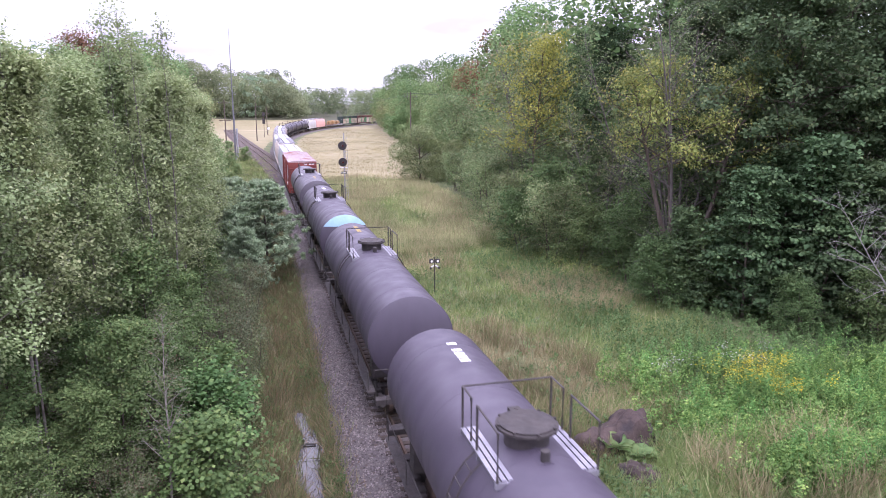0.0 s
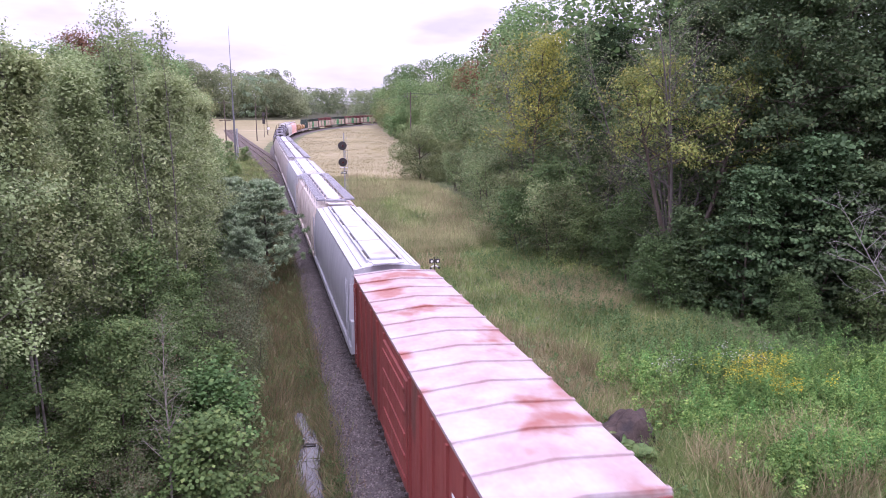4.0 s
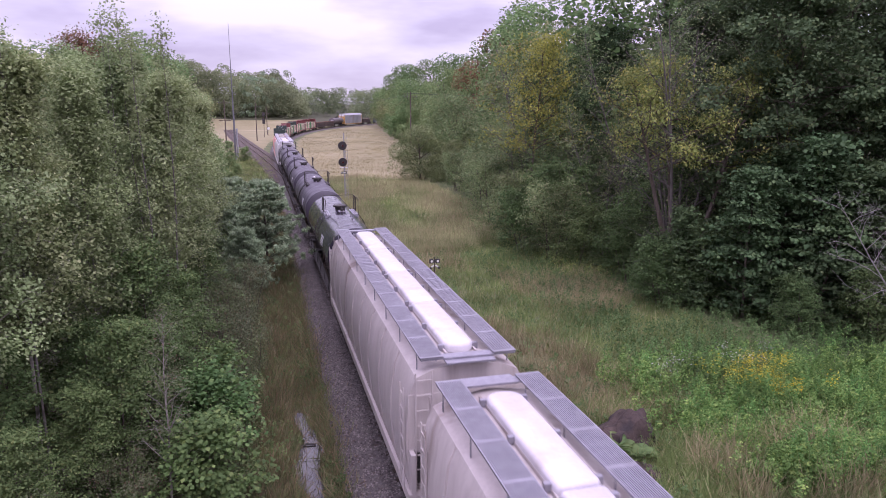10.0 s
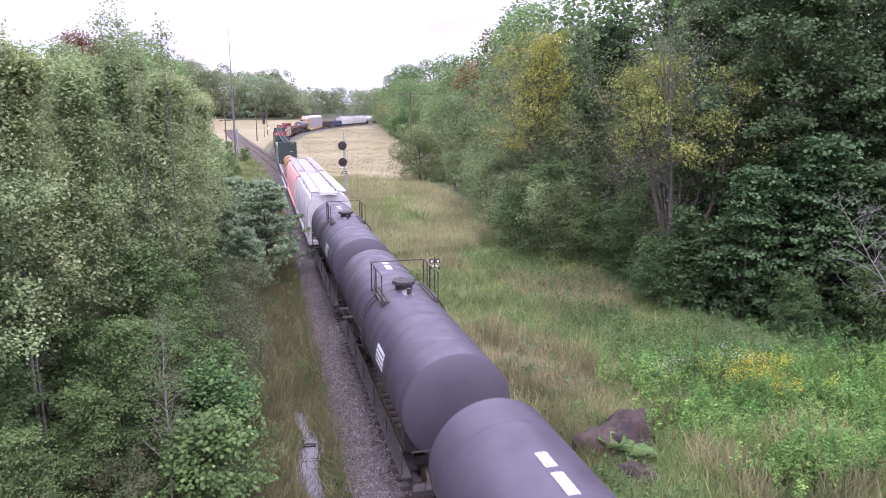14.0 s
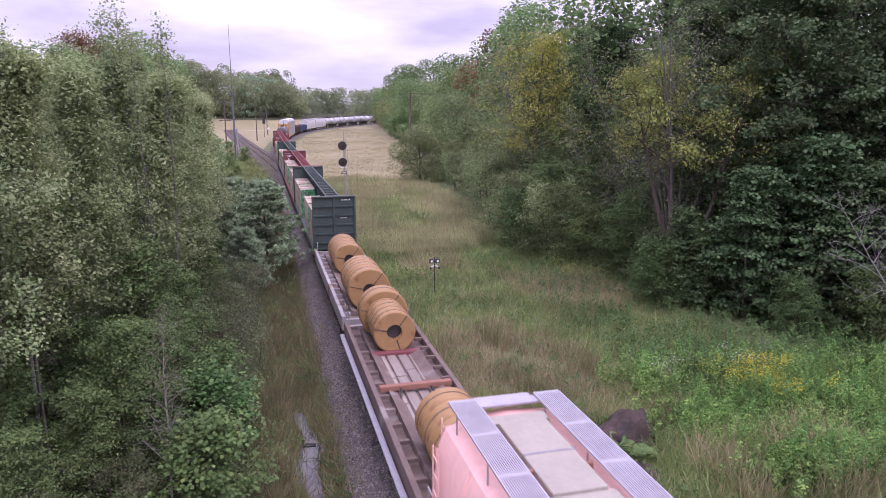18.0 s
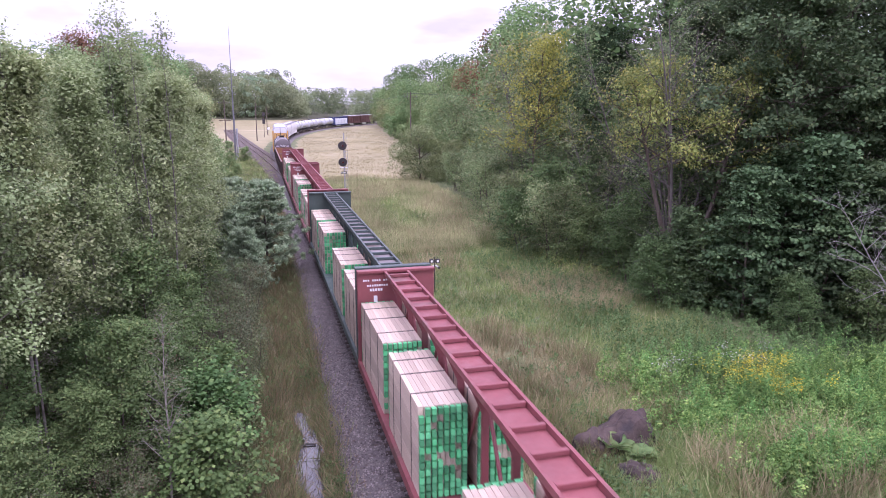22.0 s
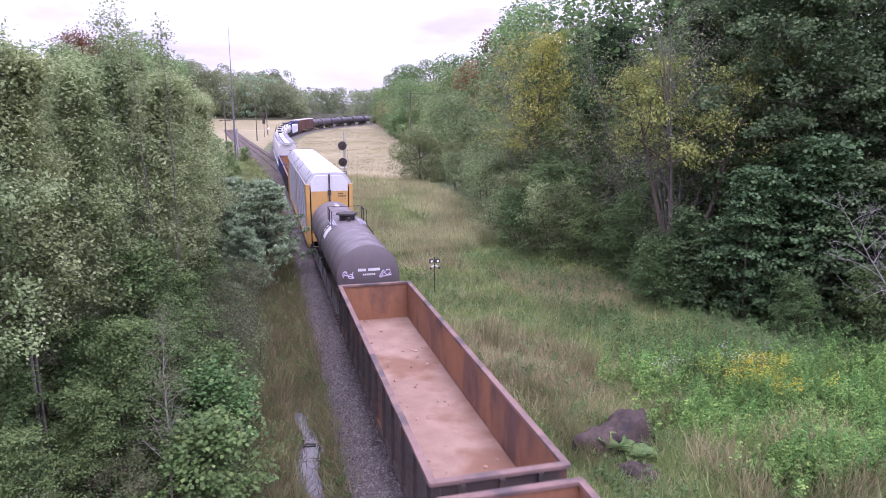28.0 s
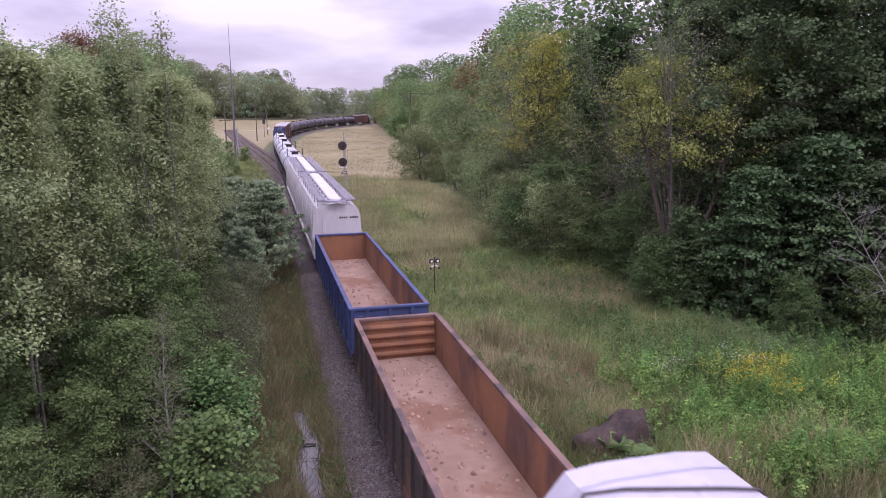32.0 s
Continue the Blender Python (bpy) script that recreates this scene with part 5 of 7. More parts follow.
def ladder(car, x, y, z0, z1, material, along="x", width=0.42, name="ladder"):
    bm = bmesh.new()
    w = width / 2
    ends = [((x - w, y), (x + w, y))] if along == "x" else [((x, y - w), (x, y + w))]
    (ax, ay), (bx, by) = ends[0]
    tube(bm, [(ax, ay, z0), (ax, ay, z1)], 0.022, 5)
    tube(bm, [(bx, by, z0), (bx, by, z1)], 0.022, 5)
    n = max(2, int((z1 - z0) / 0.36))
    for i in range(n):
        z = z0 + (i + 0.5) * (z1 - z0) / n
        tube(bm, [(ax, ay, z), (bx, by, z)], 0.016, 5)
    return part(name, bm, material, car)


def bar_rows(car, name, material, rows, label=""):
    """Lettering too small to read, as plain bars: x0, x1, y0, y1, z0, z1."""
    bm = bmesh.new()
    for r in rows:
        box(bm, *r)
    return tagged(part(name, bm, material, car, label), kind="stuff")


# The dished tank head: depth back from its crown, and radius as a share of the shell's.
HEAD = [(0.0, 0.01), (0.02, 0.25), (0.05, 0.42), (0.09, 0.57), (0.135, 0.69), (0.18, 0.79), (0.225, 0.875), (0.265, 0.945), (0.29, 0.978), (0.305, 1.0)]


def tank_car(length, material, label, radius=1.5, cz=2.86, rail_high=0.95, dome=True, platform=1.1, marks="top_white", head_mark=None, cap=None, plat_mat=None, side_panel=False, plat_y=0.0, dome_size=0.62):
    car = root("tank_car", label, "tank car", "freight train")
    h = length / 2 - 0.55
    st = [(-h + yy, radius * rr) for yy, rr in HEAD]
    st = st + [(y, radius) for y in (-h * 0.66, -h * 0.33, 0.0, h * 0.33, h * 0.66)] + [(-y, r) for y, r in reversed(st)]
    part("tank_shell", lathe(bmesh.new(), st, cz, 48), material, car, smooth=True)
    if cap:
        bm = bmesh.new()
        chord = radius * 0.56
        rings = []
        for yy, rr in HEAD[3:]:
            r = radius * rr + 0.006
            a0 = math.asin(min(1.0, chord / r))
            rings.append([bm.verts.new((r * math.cos(a), -h + yy - 0.012, cz + r * math.sin(a))) for a in np.linspace(a0, math.pi - a0, 20)])
        for p, q in zip(rings, rings[1:]):
            for k in range(19):
                bm.faces.new((p[k], p[k + 1], q[k + 1], q[k]))
        part("head_band", bm, cap, car, "pale blue paint over the top of the tank head", smooth=True)
    for y in (-h * 0.8, -h * 0.42, 0.0, h * 0.42, h * 0.8):
        part("weld_band", lathe(bmesh.new(), [(y - 0.015, radius + 0.004), (y + 0.015, radius + 0.004)], cz, 48), material, car, smooth=True)
    for e in (-1, 1):
        q = sorted((e * length / 2, e * (length / 2 - 3.4)))
        part("stub_sill", boxes((-0.45, 0.45, *q, 0.72, 1.05)), M_DARK_STEEL, car)
        q = sorted((e * length / 2, e * (length / 2 - 0.35)))
        part("end_platform", boxes((-1.4, 1.4, *q, 0.9, 1.08)), M_DARK_STEEL, car)
        y = e * (h - 2.0)
        part("saddle", boxes((-1.15, 1.15, y - 0.25, y + 0.25, 0.95, cz - 1.0)), M_DARK_STEEL, car)
        yy = e * (length / 2 - 0.15)
        part("end_railing", bars(0.02, [(-1.4, yy, 1.08), (-1.4, yy, 2.1), (1.4, yy, 2.1), (1.4, yy, 1.08)]), M_DARK_STEEL, car)
    for x in (-1.42, 1.42):
        part("side_walk", boxes((x - 0.14, x + 0.14, -h + 0.2, h - 0.2, 1.02, 1.08)), M_DARK_STEEL, car)
        part("side_railing", bars(0.018, [(x * 1.06, -h + 0.3, 1.75), (x * 1.06, h - 0.3, 1.75)], *[[(x * 1.06, y, 1.05), (x * 1.06, y, 1.75)] for y in np.linspace(-h + 0.4, h - 0.4, 7)]), M_DARK_STEEL, car)
    top = cz + radius
    p = platform
    py = plat_y
    plat_mat = plat_mat or M_WALK
    for x in (-0.78, 0.78):
        bm = bmesh.new()
        for i in range(4):
            box(bm, x - 0.24 + i * 0.125, x - 0.15 + i * 0.125, py - p, py + p, top - 0.2, top - 0.16)
        for yy in (-p, 0, p):
            box(bm, x - 0.24, x + 0.22, py + yy - 0.03, py + yy + 0.03, top - 0.32, top - 0.2)
        part("platform_walkway", bm, plat_mat, car)
    part("platform_saddle", prism(bmesh.new(), [(-0.95, top - 0.36), (-0.5, top - 0.1), (0, top + 0.035), (0.5, top - 0.1), (0.95, top - 0.36)], py - p * 0.95, py + p * 0.95), material if dome_size > 0.5 else M_TANK_DECK, car)
    if rail_high:
        z0, z1 = top - 0.2, top - 0.2 + rail_high
        for x in (-0.98, 0.98):
            part("platform_railing", bars(0.026, [(x, py - p, z0), (x, py - p, z1), (x, py + p * 0.1, z1), (x, py + p * 0.1, z0)], [(x, py + p * 0.45, z0), (x, py + p * 0.45, z1), (x, py + p, z1), (x, py + p, z0)]), M_DARK_STEEL, car)
        part("platform_railing", bars(0.022, [(-0.98, py + p, z0), (-0.98, py + p, z1), (0.98, py + p, z1), (0.98, py + p, z0)]), M_DARK_STEEL, car)
    if dome:
        bm = bmesh.new()
        q = dome_size
        zt = top + 0.45 * q
        tube(bm, [(0, py, top - 0.12), (0, py, zt)], q * 0.72, 28)
        tube(bm, [(0, py, zt), (0, py, zt + 0.05)], q, 28)
        tube(bm, [(0, py, zt + 0.05), (0, py, zt + 0.09)], q * 0.9, 28)
        for i in range(8):
            a = i * math.pi / 4
            tube(bm, [(q * 0.94 * math.cos(a), py + q * 0.94 * math.sin(a), zt - 0.03), (q * 0.94 * math.cos(a), py + q * 0.94 * math.sin(a), zt + 0.1)], 0.035, 6)
        part("manway_dome", bm, M_DARK_STEEL, car, "black round manway dome", smooth=True)
        part("dome_hinge", boxes((-0.12, 0.12, py + q - 0.03, py + q + 0.16, zt - 0.08, zt + 0.06)), M_DARK_STEEL, car)
    part("safety_valve", bars(0.09, [(0, py - p * 0.85, top - 0.05), (0, py - p * 0.85, top + 0.22)], seg=10), M_DARK_STEEL, car)
    for x in (-1, 1):
        bm = bmesh.new()
        pts = [(x * (radius + 0.1) * math.cos(a), cz + (radius + 0.1) * math.sin(a)) for a in np.linspace(-0.6, 0.95, 8)]
        for yy in (py - 0.22, py + 0.22):
            tube(bm, [(px, yy, pz) for px, pz in pts] + [], 0.02, 5)
        for px, pz in pts:
            tube(bm, [(px, py - 0.22, pz), (px, py + 0.22, pz)], 0.015, 5)
        part("ladder", bm, M_DARK_STEEL, car)

    def patch(y0, y1, a0, a1, name, material, label="", r=0.008):
        bm = lathe(bmesh.new(), [(y0, radius + r), (y1, radius + r)], cz, 6, sweep=(a1 - a0) / (2 * math.pi), start=a0)
        return part(name, bm, material, car, label)

    if marks == "top_white":
        for i in range(6):
            if i != 4:
                patch(h * 0.62 + i * 0.26, h * 0.62 + i * 0.26 + 0.19, 1.44, 1.62, "lettering", M_MARK)
    elif marks in ("top_yellow", "near_yellow"):
        first = h * 0.62 if marks == "top_yellow" else -h * 0.72
        for i in range(9):
            if i != 4:
                patch(first + i * 0.2, first + i * 0.2 + 0.13, 1.46, 1.6, "lettering", M_YELLOW)
    elif marks == "two_patches":
        for i in (0, 1, 2, 3, 5, 6, 7):
            y = h * 0.4 + i * 0.19
            patch(y, y + 0.15, 1.46, 1.62, "lettering", M_MARK)
            patch(y + 0.04, y + 0.11, 1.5 + 0.03 * (i % 3), 1.53 + 0.03 * (i % 3), "letter_gap", material, r=0.012)
    if marks == "top_white" and head_mark is M_MARK:
        patch(-0.9, 0.0, 2.25, 2.75, "paint_splash", M_MARK, "white paint splashed on the tank side")
        patch(0.1, 0.6, 2.3, 2.6, "paint_splash", M_MARK)
    if side_panel:
        patch(-h * 0.55, -h * 0.55 + 1.2, 2.78, 3.16, "placard", M_MARK, "white notice panel on the tank side")
        for i in range(3):
            patch(-h * 0.55 + 0.1, -h * 0.55 + 1.15, 2.85 + i * 0.1, 2.88 + i * 0.1, "notice_line", M_MARK_DARK, r=0.012)
    if head_mark:
        z = cz + radius * (0.2 if head_mark is M_MARK else 0.45)
        dome_at = lambda rr: -h + float(np.interp(rr / radius, [q[1] for q in HEAD], [q[0] for q in HEAD]))
        rows = []
        for i in range(11):
            if i == 4:
                continue
            xx = -0.52 + i * 0.095
            rr = math.hypot(xx + 0.03, z - cz)
            rows.append((xx, xx + 0.065, dome_at(rr) - 0.03, dome_at(rr) + 0.02, z, z + 0.12))
        for i in range(7):
            if head_mark is not M_MARK:
                break
            xx = -0.3 + i * 0.085
            rr = math.hypot(xx + 0.03, z - 0.2 - cz)
            rows.append((xx, xx + 0.055, dome_at(rr) - 0.03, dome_at(rr) + 0.02, z - 0.2, z - 0.12))
        bar_rows(car, "head_lettering", head_mark, rows)
    if head_mark is M_MARK:
        bm = bmesh.new()
        rng = random.Random(5)
        for cx0 in (-1.0, 0.75):
            pts = []
            for i in range(14):
                xx = cx0 + (i % 7) * 0.09 - 0.25 + rng.uniform(-0.06, 0.06)
                zz = cz + 0.12 + rng.uniform(-0.2, 0.2)
                pts.append((xx, dome_at(min(radius * 0.97, math.hypot(xx, zz - cz))) - 0.025, zz))
            tube(bm, pts, 0.022, 4)
        part("graffiti", bm, M_GRAFFITI, car, "pale scrawled graffiti on the tank head")
    running_gear(car, length)
    return car


def box_car(length, label, side=M_BOXCAR, roof=M_BOX_ROOF, height=4.62, graffiti=True):
    car = root("boxcar", label, "boxcar", "freight train")
    h, w = length / 2, 1.52
    part("body", boxes((-w, w, -h, h, 1.05, height - 0.16)), side, car)
    bm = prism(bmesh.new(), [(-w - 0.03, height - 0.2), (w + 0.03, height - 0.2), (w + 0.03, height - 0.12), (0, height), (-w - 0.03, height - 0.12)], -h - 0.03, h + 0.03)
    part("roof", bm, roof, car, "weathered galvanised roof sheets")
    n = 13
    for i in range(n + 1):
        y = -h + 0.05 + i * (length - 0.1) / n
        bm = prism(bmesh.new(), [(-w - 0.04, height - 0.13), (w + 0.04, height - 0.13), (w + 0.04, height - 0.08), (0, height + 0.045), (-w - 0.04, height - 0.08)], y - 0.05, y + 0.05)
        part("roof_rib", bm, roof, car)
    for e in (-1, 1):
        bm = bmesh.new()
        for i in range(9):
            z = 1.35 + i * 0.3
            tube(bm, [(-w + 0.08, e * (h + 0.01), z), (w - 0.08, e * (h + 0.01), z)], 0.075, 8)
        part("corrugated_end", bm, side, car, smooth=True)
        part("end_cap", boxes((-w - 0.02, w + 0.02, min(e * h, e * (h + 0.06)), max(e * h, e * (h + 0.06)), height - 0.62, height - 0.19)), side, car)
        ladder(car, -w - 0.06, e * (h - 0.4), 1.1, 4.2, side, "y")
        ladder(car, -w + 0.4, e * (h + 0.13), 1.1, 4.2, side, "x")
    rows = [(-0.1 + i * 0.16, 0.02 + i * 0.16, -h - 0.075, -h - 0.058, height - 0.44, height - 0.32) for i in (2, 3, 5, 6, 7, 8)]
    bar_rows(car, "lettering", M_MARK, rows)
    for x in (-1, 1):
        for i in range(14):
            y = -h + 0.5 + i * (length - 1.0) / 13
            if abs(y) > 1.7:
                part("side_post", boxes((min(x * w, x * (w + 0.06)), max(x * w, x * (w + 0.06)), y - 0.06, y + 0.06, 1.1, height - 0.3)), side, car)
        bm = boxes((min(x * (w + 0.02), x * (w + 0.09)), max(x * (w + 0.02), x * (w + 0.09)), -1.6, 1.6, 1.2, height - 0.45))
        door = part("sliding_door", bm, side, car, "ribbed sliding boxcar door")
        for i in range(5):
            z = 1.5 + i * 0.6
            part("door_rib", boxes((min(x * (w + 0.09), x * (w + 0.13)), max(x * (w + 0.09), x * (w + 0.13)), -1.5, 1.5, z - 0.05, z + 0.05)), side, door)
    if graffiti:
        bm = boxes((-w - 0.075, -w - 0.065, -h + 0.9, -h + 1.3, 2.6, 4.1), (-w - 0.075, -w - 0.065, -h + 0.9, -h + 2.3, 2.5, 2.75), (-w - 0.075, -w - 0.065, -h + 1.9, -h + 2.3, 1.8, 3.6), (-w - 0.075, -w - 0.065, -h + 2.3, -h + 3.6, 1.7, 2.0))
        part("side_marking", bm, M_MARK, car, "large white painted mark on the red side")
    running_gear(car, length)
    return car


def hopper_profile(hw, zt, crown):
    """Half outline of a rounded covered hopper, from the roof centre down to the sill."""
    return [(0, zt), (hw * 0.55, zt - crown * 0.35), (hw * 0.84, zt - crown), (hw * 0.93, zt - crown - 0.32), (hw, zt - 1.45), (hw + 0.02, 2.4), (hw - 0.03, 1.9), (hw - 0.1, 1.2)]


def hatch_lid(w, y0, y1, z0, z1, r0, r1):
    """A moulded lid: rounded corners of radius r0 at y0 and r1 at y1, a soft top edge and a low crown."""
    def ring(inset, z):
        pts = []
        for cx, cy, r, a0 in ((w, y1, r1, 0), (-w, y1, r1, 90), (-w, y0, r0, 180), (w, y0, r0, 270)):
            sx, sy = (1 if cx > 0 else -1), (1 if cy == y1 else -1)
            for k in range(6):
                a = radians(a0 + 18 * k)
                rr = max(0.02, r - inset)
                pts.append((cx - sx * r + rr * math.cos(a), cy - sy * r + rr * math.sin(a), z))
        return pts
    bm = bmesh.new()
    rings = [[bm.verts.new(p) for p in ring(i, z)] for i, z in ((0, z0), (0, z1 - 0.09), (0.025, z1 - 0.035), (0.08, z1))]
    m = len(rings[0])
    for a, b in zip(rings, rings[1:]):
        for k in range(m):
            bm.faces.new((a[k], a[(k + 1) % m], b[(k + 1) % m], b[k]))
    bm.faces.new(rings[-1])
    return bm


def grating(x0, x1, y0, y1, z0, z1, lengths, crosses):
    """One sheet of open grating: bars along y joined by cross bars, with their depth."""
    xs, ys = [], []
    for i in range(lengths):
        c = x0 + (x1 - x0) * (i + 0.5) / lengths
        d = (x1 - x0) / lengths * (0.29 if 0 < i < lengths - 1 else 0.4)
        xs += [c - d, c + d]
    for i in range(crosses + 1):
        c = y0 + (y1 - y0) * i / crosses
        ys += [c - 0.05, c + 0.05]
    bm = bmesh.new()
    grid = [[bm.verts.new((px, py, z1)) for py in ys] for px in xs]
    for i in range(len(xs) - 1):
        for j in range(len(ys) - 1):
            if i % 2 == 0 or j % 2 == 0:
                bm.faces.new((grid[i][j], grid[i + 1][j], grid[i + 1][j + 1], grid[i][j + 1]))
    low = bmesh.ops.extrude_face_region(bm, geom=bm.faces[:])["geom"]
    for v in low:
        if isinstance(v, bmesh.types.BMVert):
            v.co.z = z0
    bmesh.ops.recalc_face_normals(bm, faces=bm.faces[:])
    return bm


def covered_hopper(length, material, label, kind="trough", height=4.7, hatch=None, walk_mat=None, bays=3, flat_roof=False, posts=True):
    """A covered hopper: curved sides, slope sheets, roof walks, a hatch trough or square hatches, end cages."""
    car = root("covered_hopper", label, "hopper car", "freight train")
    h, hw = length / 2, 1.57
    walk_mat = walk_mat or M_WALK
    hatch = hatch or M_HATCH
    half = hopper_profile(hw, height - 0.22, 0.16 if flat_roof else 0.3)
    outline = half + [(-x, z) for x, z in reversed(half[1:])]
    e_in = 0.35
    bm = prism(bmesh.new(), outline, -h + e_in, h - e_in)
    part("body", bm, material, car, smooth=True)
    for e in (-1, 1):
        y = e * (h - e_in)
        part("end_plate", boxes((-hw + 0.04, hw - 0.04, min(y, y + e * 0.02), max(y, y + e * 0.02), 2.25, height - 0.95)), material, car)
        # the body's end is closed: a dark panel paints the shaded opening
        part("end_opening", boxes((-hw + 0.12, hw - 0.12, min(y, y + e * 0.03), max(y, y + e * 0.03), 1.3, 2.2)), M_DARK_STEEL, car, "dark panel standing in for the shade under the slope sheet")
        for x in (-hw + 0.1, -0.55, 0.55, hw - 0.1):
            part("end_post", boxes((x - 0.06, x + 0.06, min(y, y + e * 0.33), max(y, y + e * 0.33), 1.05, 2.3)), material, car)
        part("end_sill", boxes((-hw, hw, min(e * h, e * (h - 0.4)), max(e * h, e * (h - 0.4)), 0.95, 1.2)), material, car)
        ladder(car, -1.15, y + e * 0.12, 1.2, height - 0.35, material, "x")
        ladder(car, -hw - 0.05, y - e * 0.35, 1.1, height - 0.8, material, "y")
        part("end_platform", boxes((-0.62, 0.62, min(y - e * 0.15, y + e * 0.35), max(y - e * 0.15, y + e * 0.35), height - 0.12, height - 0.08)), walk_mat, car)
        rows = [(0.15 + i * 0.14, 0.25 + i * 0.14, min(y + e * 0.021, y + e * 0.03), max(y + e * 0.021, y + e * 0.03), height - 1.22, height - 1.1) for i in (0, 1, 2, 3, 5, 6, 7, 8)]
        bar_rows(car, "lettering", M_MARK_DARK, rows)
    for x in (-hw + 0.02, hw - 0.02):
        part("side_sill", boxes((x - 0.05, x + 0.05, -h, h, 0.98, 1.26)), material, car)
        if posts:
            for i in range(1, bays * 3):
                y = -h + e_in + i * (length - 2 * e_in) / (bays * 3)
                sg = 1 if x > 0 else -1
                p2 = [(sg * (px + 0.035), pz) for px, pz in half[2:]]
                bm = bmesh.new()
                for (ax, az), (bx, bz) in zip(p2, p2[1:]):
                    vs = [bm.verts.new(q) for q in ((ax, y - 0.045, az), (ax, y + 0.045, az), (bx, y + 0.045, bz), (bx, y - 0.045, bz))]
                    bm.faces.new(vs)
                    vi = [bm.verts.new(q) for q in ((ax - sg * 0.06, y - 0.045, az), (ax - sg * 0.06, y + 0.045, az), (bx - sg * 0.06, y + 0.045, bz), (bx - sg * 0.06, y - 0.045, bz))]
                    bm.faces.new((vs[0], vs[3], vi[3], vi[0]))
                    bm.faces.new((vs[1], vs[2], vi[2], vi[1]))
                part("side_rib", bm, material, car)
    for i in range(bays):
        y = -h + 3.6 + i * (length - 7.2) / max(1, bays - 1)
        bm = prism(bmesh.new(), [(-1.3, 1.3), (1.3, 1.3), (0.5, 0.45), (-0.5, 0.45)], y - 1.1, y + 1.1)
        part("discharge_chute", bm, M_DARK_STEEL, car)
    # roof furniture
    part("roof_slot", boxes((-0.62, 0.62, -h + 1.0, h - 1.0, height - 0.26, height - 0.215)), material, car, "raised roof strip under the hatches")
    if kind == "smooth":
        for x in (-0.7, 0.7):
            part("hatch_rim", boxes((x - 0.035, x + 0.035, -h + 1.0, h - 1.0, height - 0.3, height - 0.13)), material, car)
        for i in range(4):
            y0 = -h + 1.2 + i * (length - 2.4) / 4
            part("hatch_cover", rounded(boxes((-0.55, 0.55, y0 + 0.08, y0 + (length - 2.4) / 4 - 0.08, height - 0.25, height - 0.1)), 0.04), hatch, car, "long flat roof hatch cover")
            if 0 < i:
                # solid dark strip in place of the shade between two covers
                part("hatch_gap", boxes((-0.55, 0.55, y0 - 0.06, y0 + 0.06, height - 0.21, height - 0.15)), M_DARK_STEEL, car, "dark strip standing in for the shaded gap between hatch covers")
            for x in (-0.605, 0.605):
                long = (length - 2.4) / 4
                # solid dark strip in place of the shade along the cover's edge
                part("side_gap", boxes((x - 0.045, x + 0.045, y0 + long * (0.1 + 0.1 * i), y0 + long * (0.5 + 0.1 * i), height - 0.21, height - 0.16)), M_DARK_STEEL, car, "dark strip standing in for the shaded gap beside a hatch cover")
        for x in (-1.0, 1.0):
            part("roof_seam", boxes((x - 0.03, x + 0.03, -h + e_in + 0.2, h - e_in - 0.2, height - 0.34, height - 0.26)), walk_mat, car)
        for x in (-hw * 0.84, hw * 0.84):
            part("roof_edge", boxes((x - 0.04, x + 0.04, -h + e_in, h - e_in, height - 0.5, height - 0.34)), material, car)
    else:
        for x in (-1, 1):
            bm = grating(x * 0.64, x * 1.24, -h + 0.3, h - 0.3, height - 0.02, height + 0.02, 15, int(length / 1.5))
            part("roof_walk", bm, walk_mat, car, "galvanised grating walkway along the roof")
            for i in range(9):
                y = -h + 0.8 + i * (length - 1.6) / 8
                part("walk_bracket", bars(0.02, [(x * 0.7, y, height - 0.35), (x * 0.7, y, height - 0.04), (x * 1.2, y, height - 0.04), (x * 1.2, y, height - 0.5)], seg=5), M_WALK, car)
        if kind == "trough":
            n = 4
            for i in range(n):
                y0 = -h + 1.0 + i * (length - 2.0) / n
                y1 = y0 + (length - 2.0) / n - 0.05
                bm = hatch_lid(0.41, y0, y1 - 0.04, height - 0.2, height + 0.03, 0.36 if i == 0 else 0.1, 0.36 if i == n - 1 else 0.1)
                part("hatch_cover", bm, hatch, car, "white moulded trough hatch cover", smooth=True)
                for yy in (y0 + 0.25, (y0 + y1) / 2, y1 - 0.25):
                    for cx in (-0.45, 0.45):
                        part("hatch_clamp", boxes((cx - 0.08, cx + 0.08, yy - 0.05, yy + 0.05, height - 0.2, height - 0.04)), M_WALK, car)
            for cx in (-0.4, 0.4):
                part("trough_coaming", boxes((cx - 0.02, cx + 0.02, -h + 0.9, h - 0.9, height - 0.32, height - 0.14)), material, car)
        else:
            n = 4 if kind == "square_rust" else 5
            for i in range(n):
                y0 = -h + 1.0 + i * (length - 2.0) / n
                y1 = y0 + (length - 2.0) / n
                lid = part("roof_hatch", rounded(boxes((-0.5, 0.5, y0 + 0.12, y1 - 0.3, height - 0.24, height - 0.06)), 0.03), hatch, car, "long rectangular roof hatch lid")
                part("hatch_seam", boxes((-0.51, 0.51, (y0 + y1) / 2 - 0.12, (y0 + y1) / 2 - 0.08, height - 0.22, height - 0.045)), M_WALK, lid)
                part("hatch_bar", boxes((-0.6, 0.6, y1 - 0.27, y1 + 0.08, height - 0.2, height - 0.1)), M_HATCH_RUST if kind == "square_rust" else hatch, car)
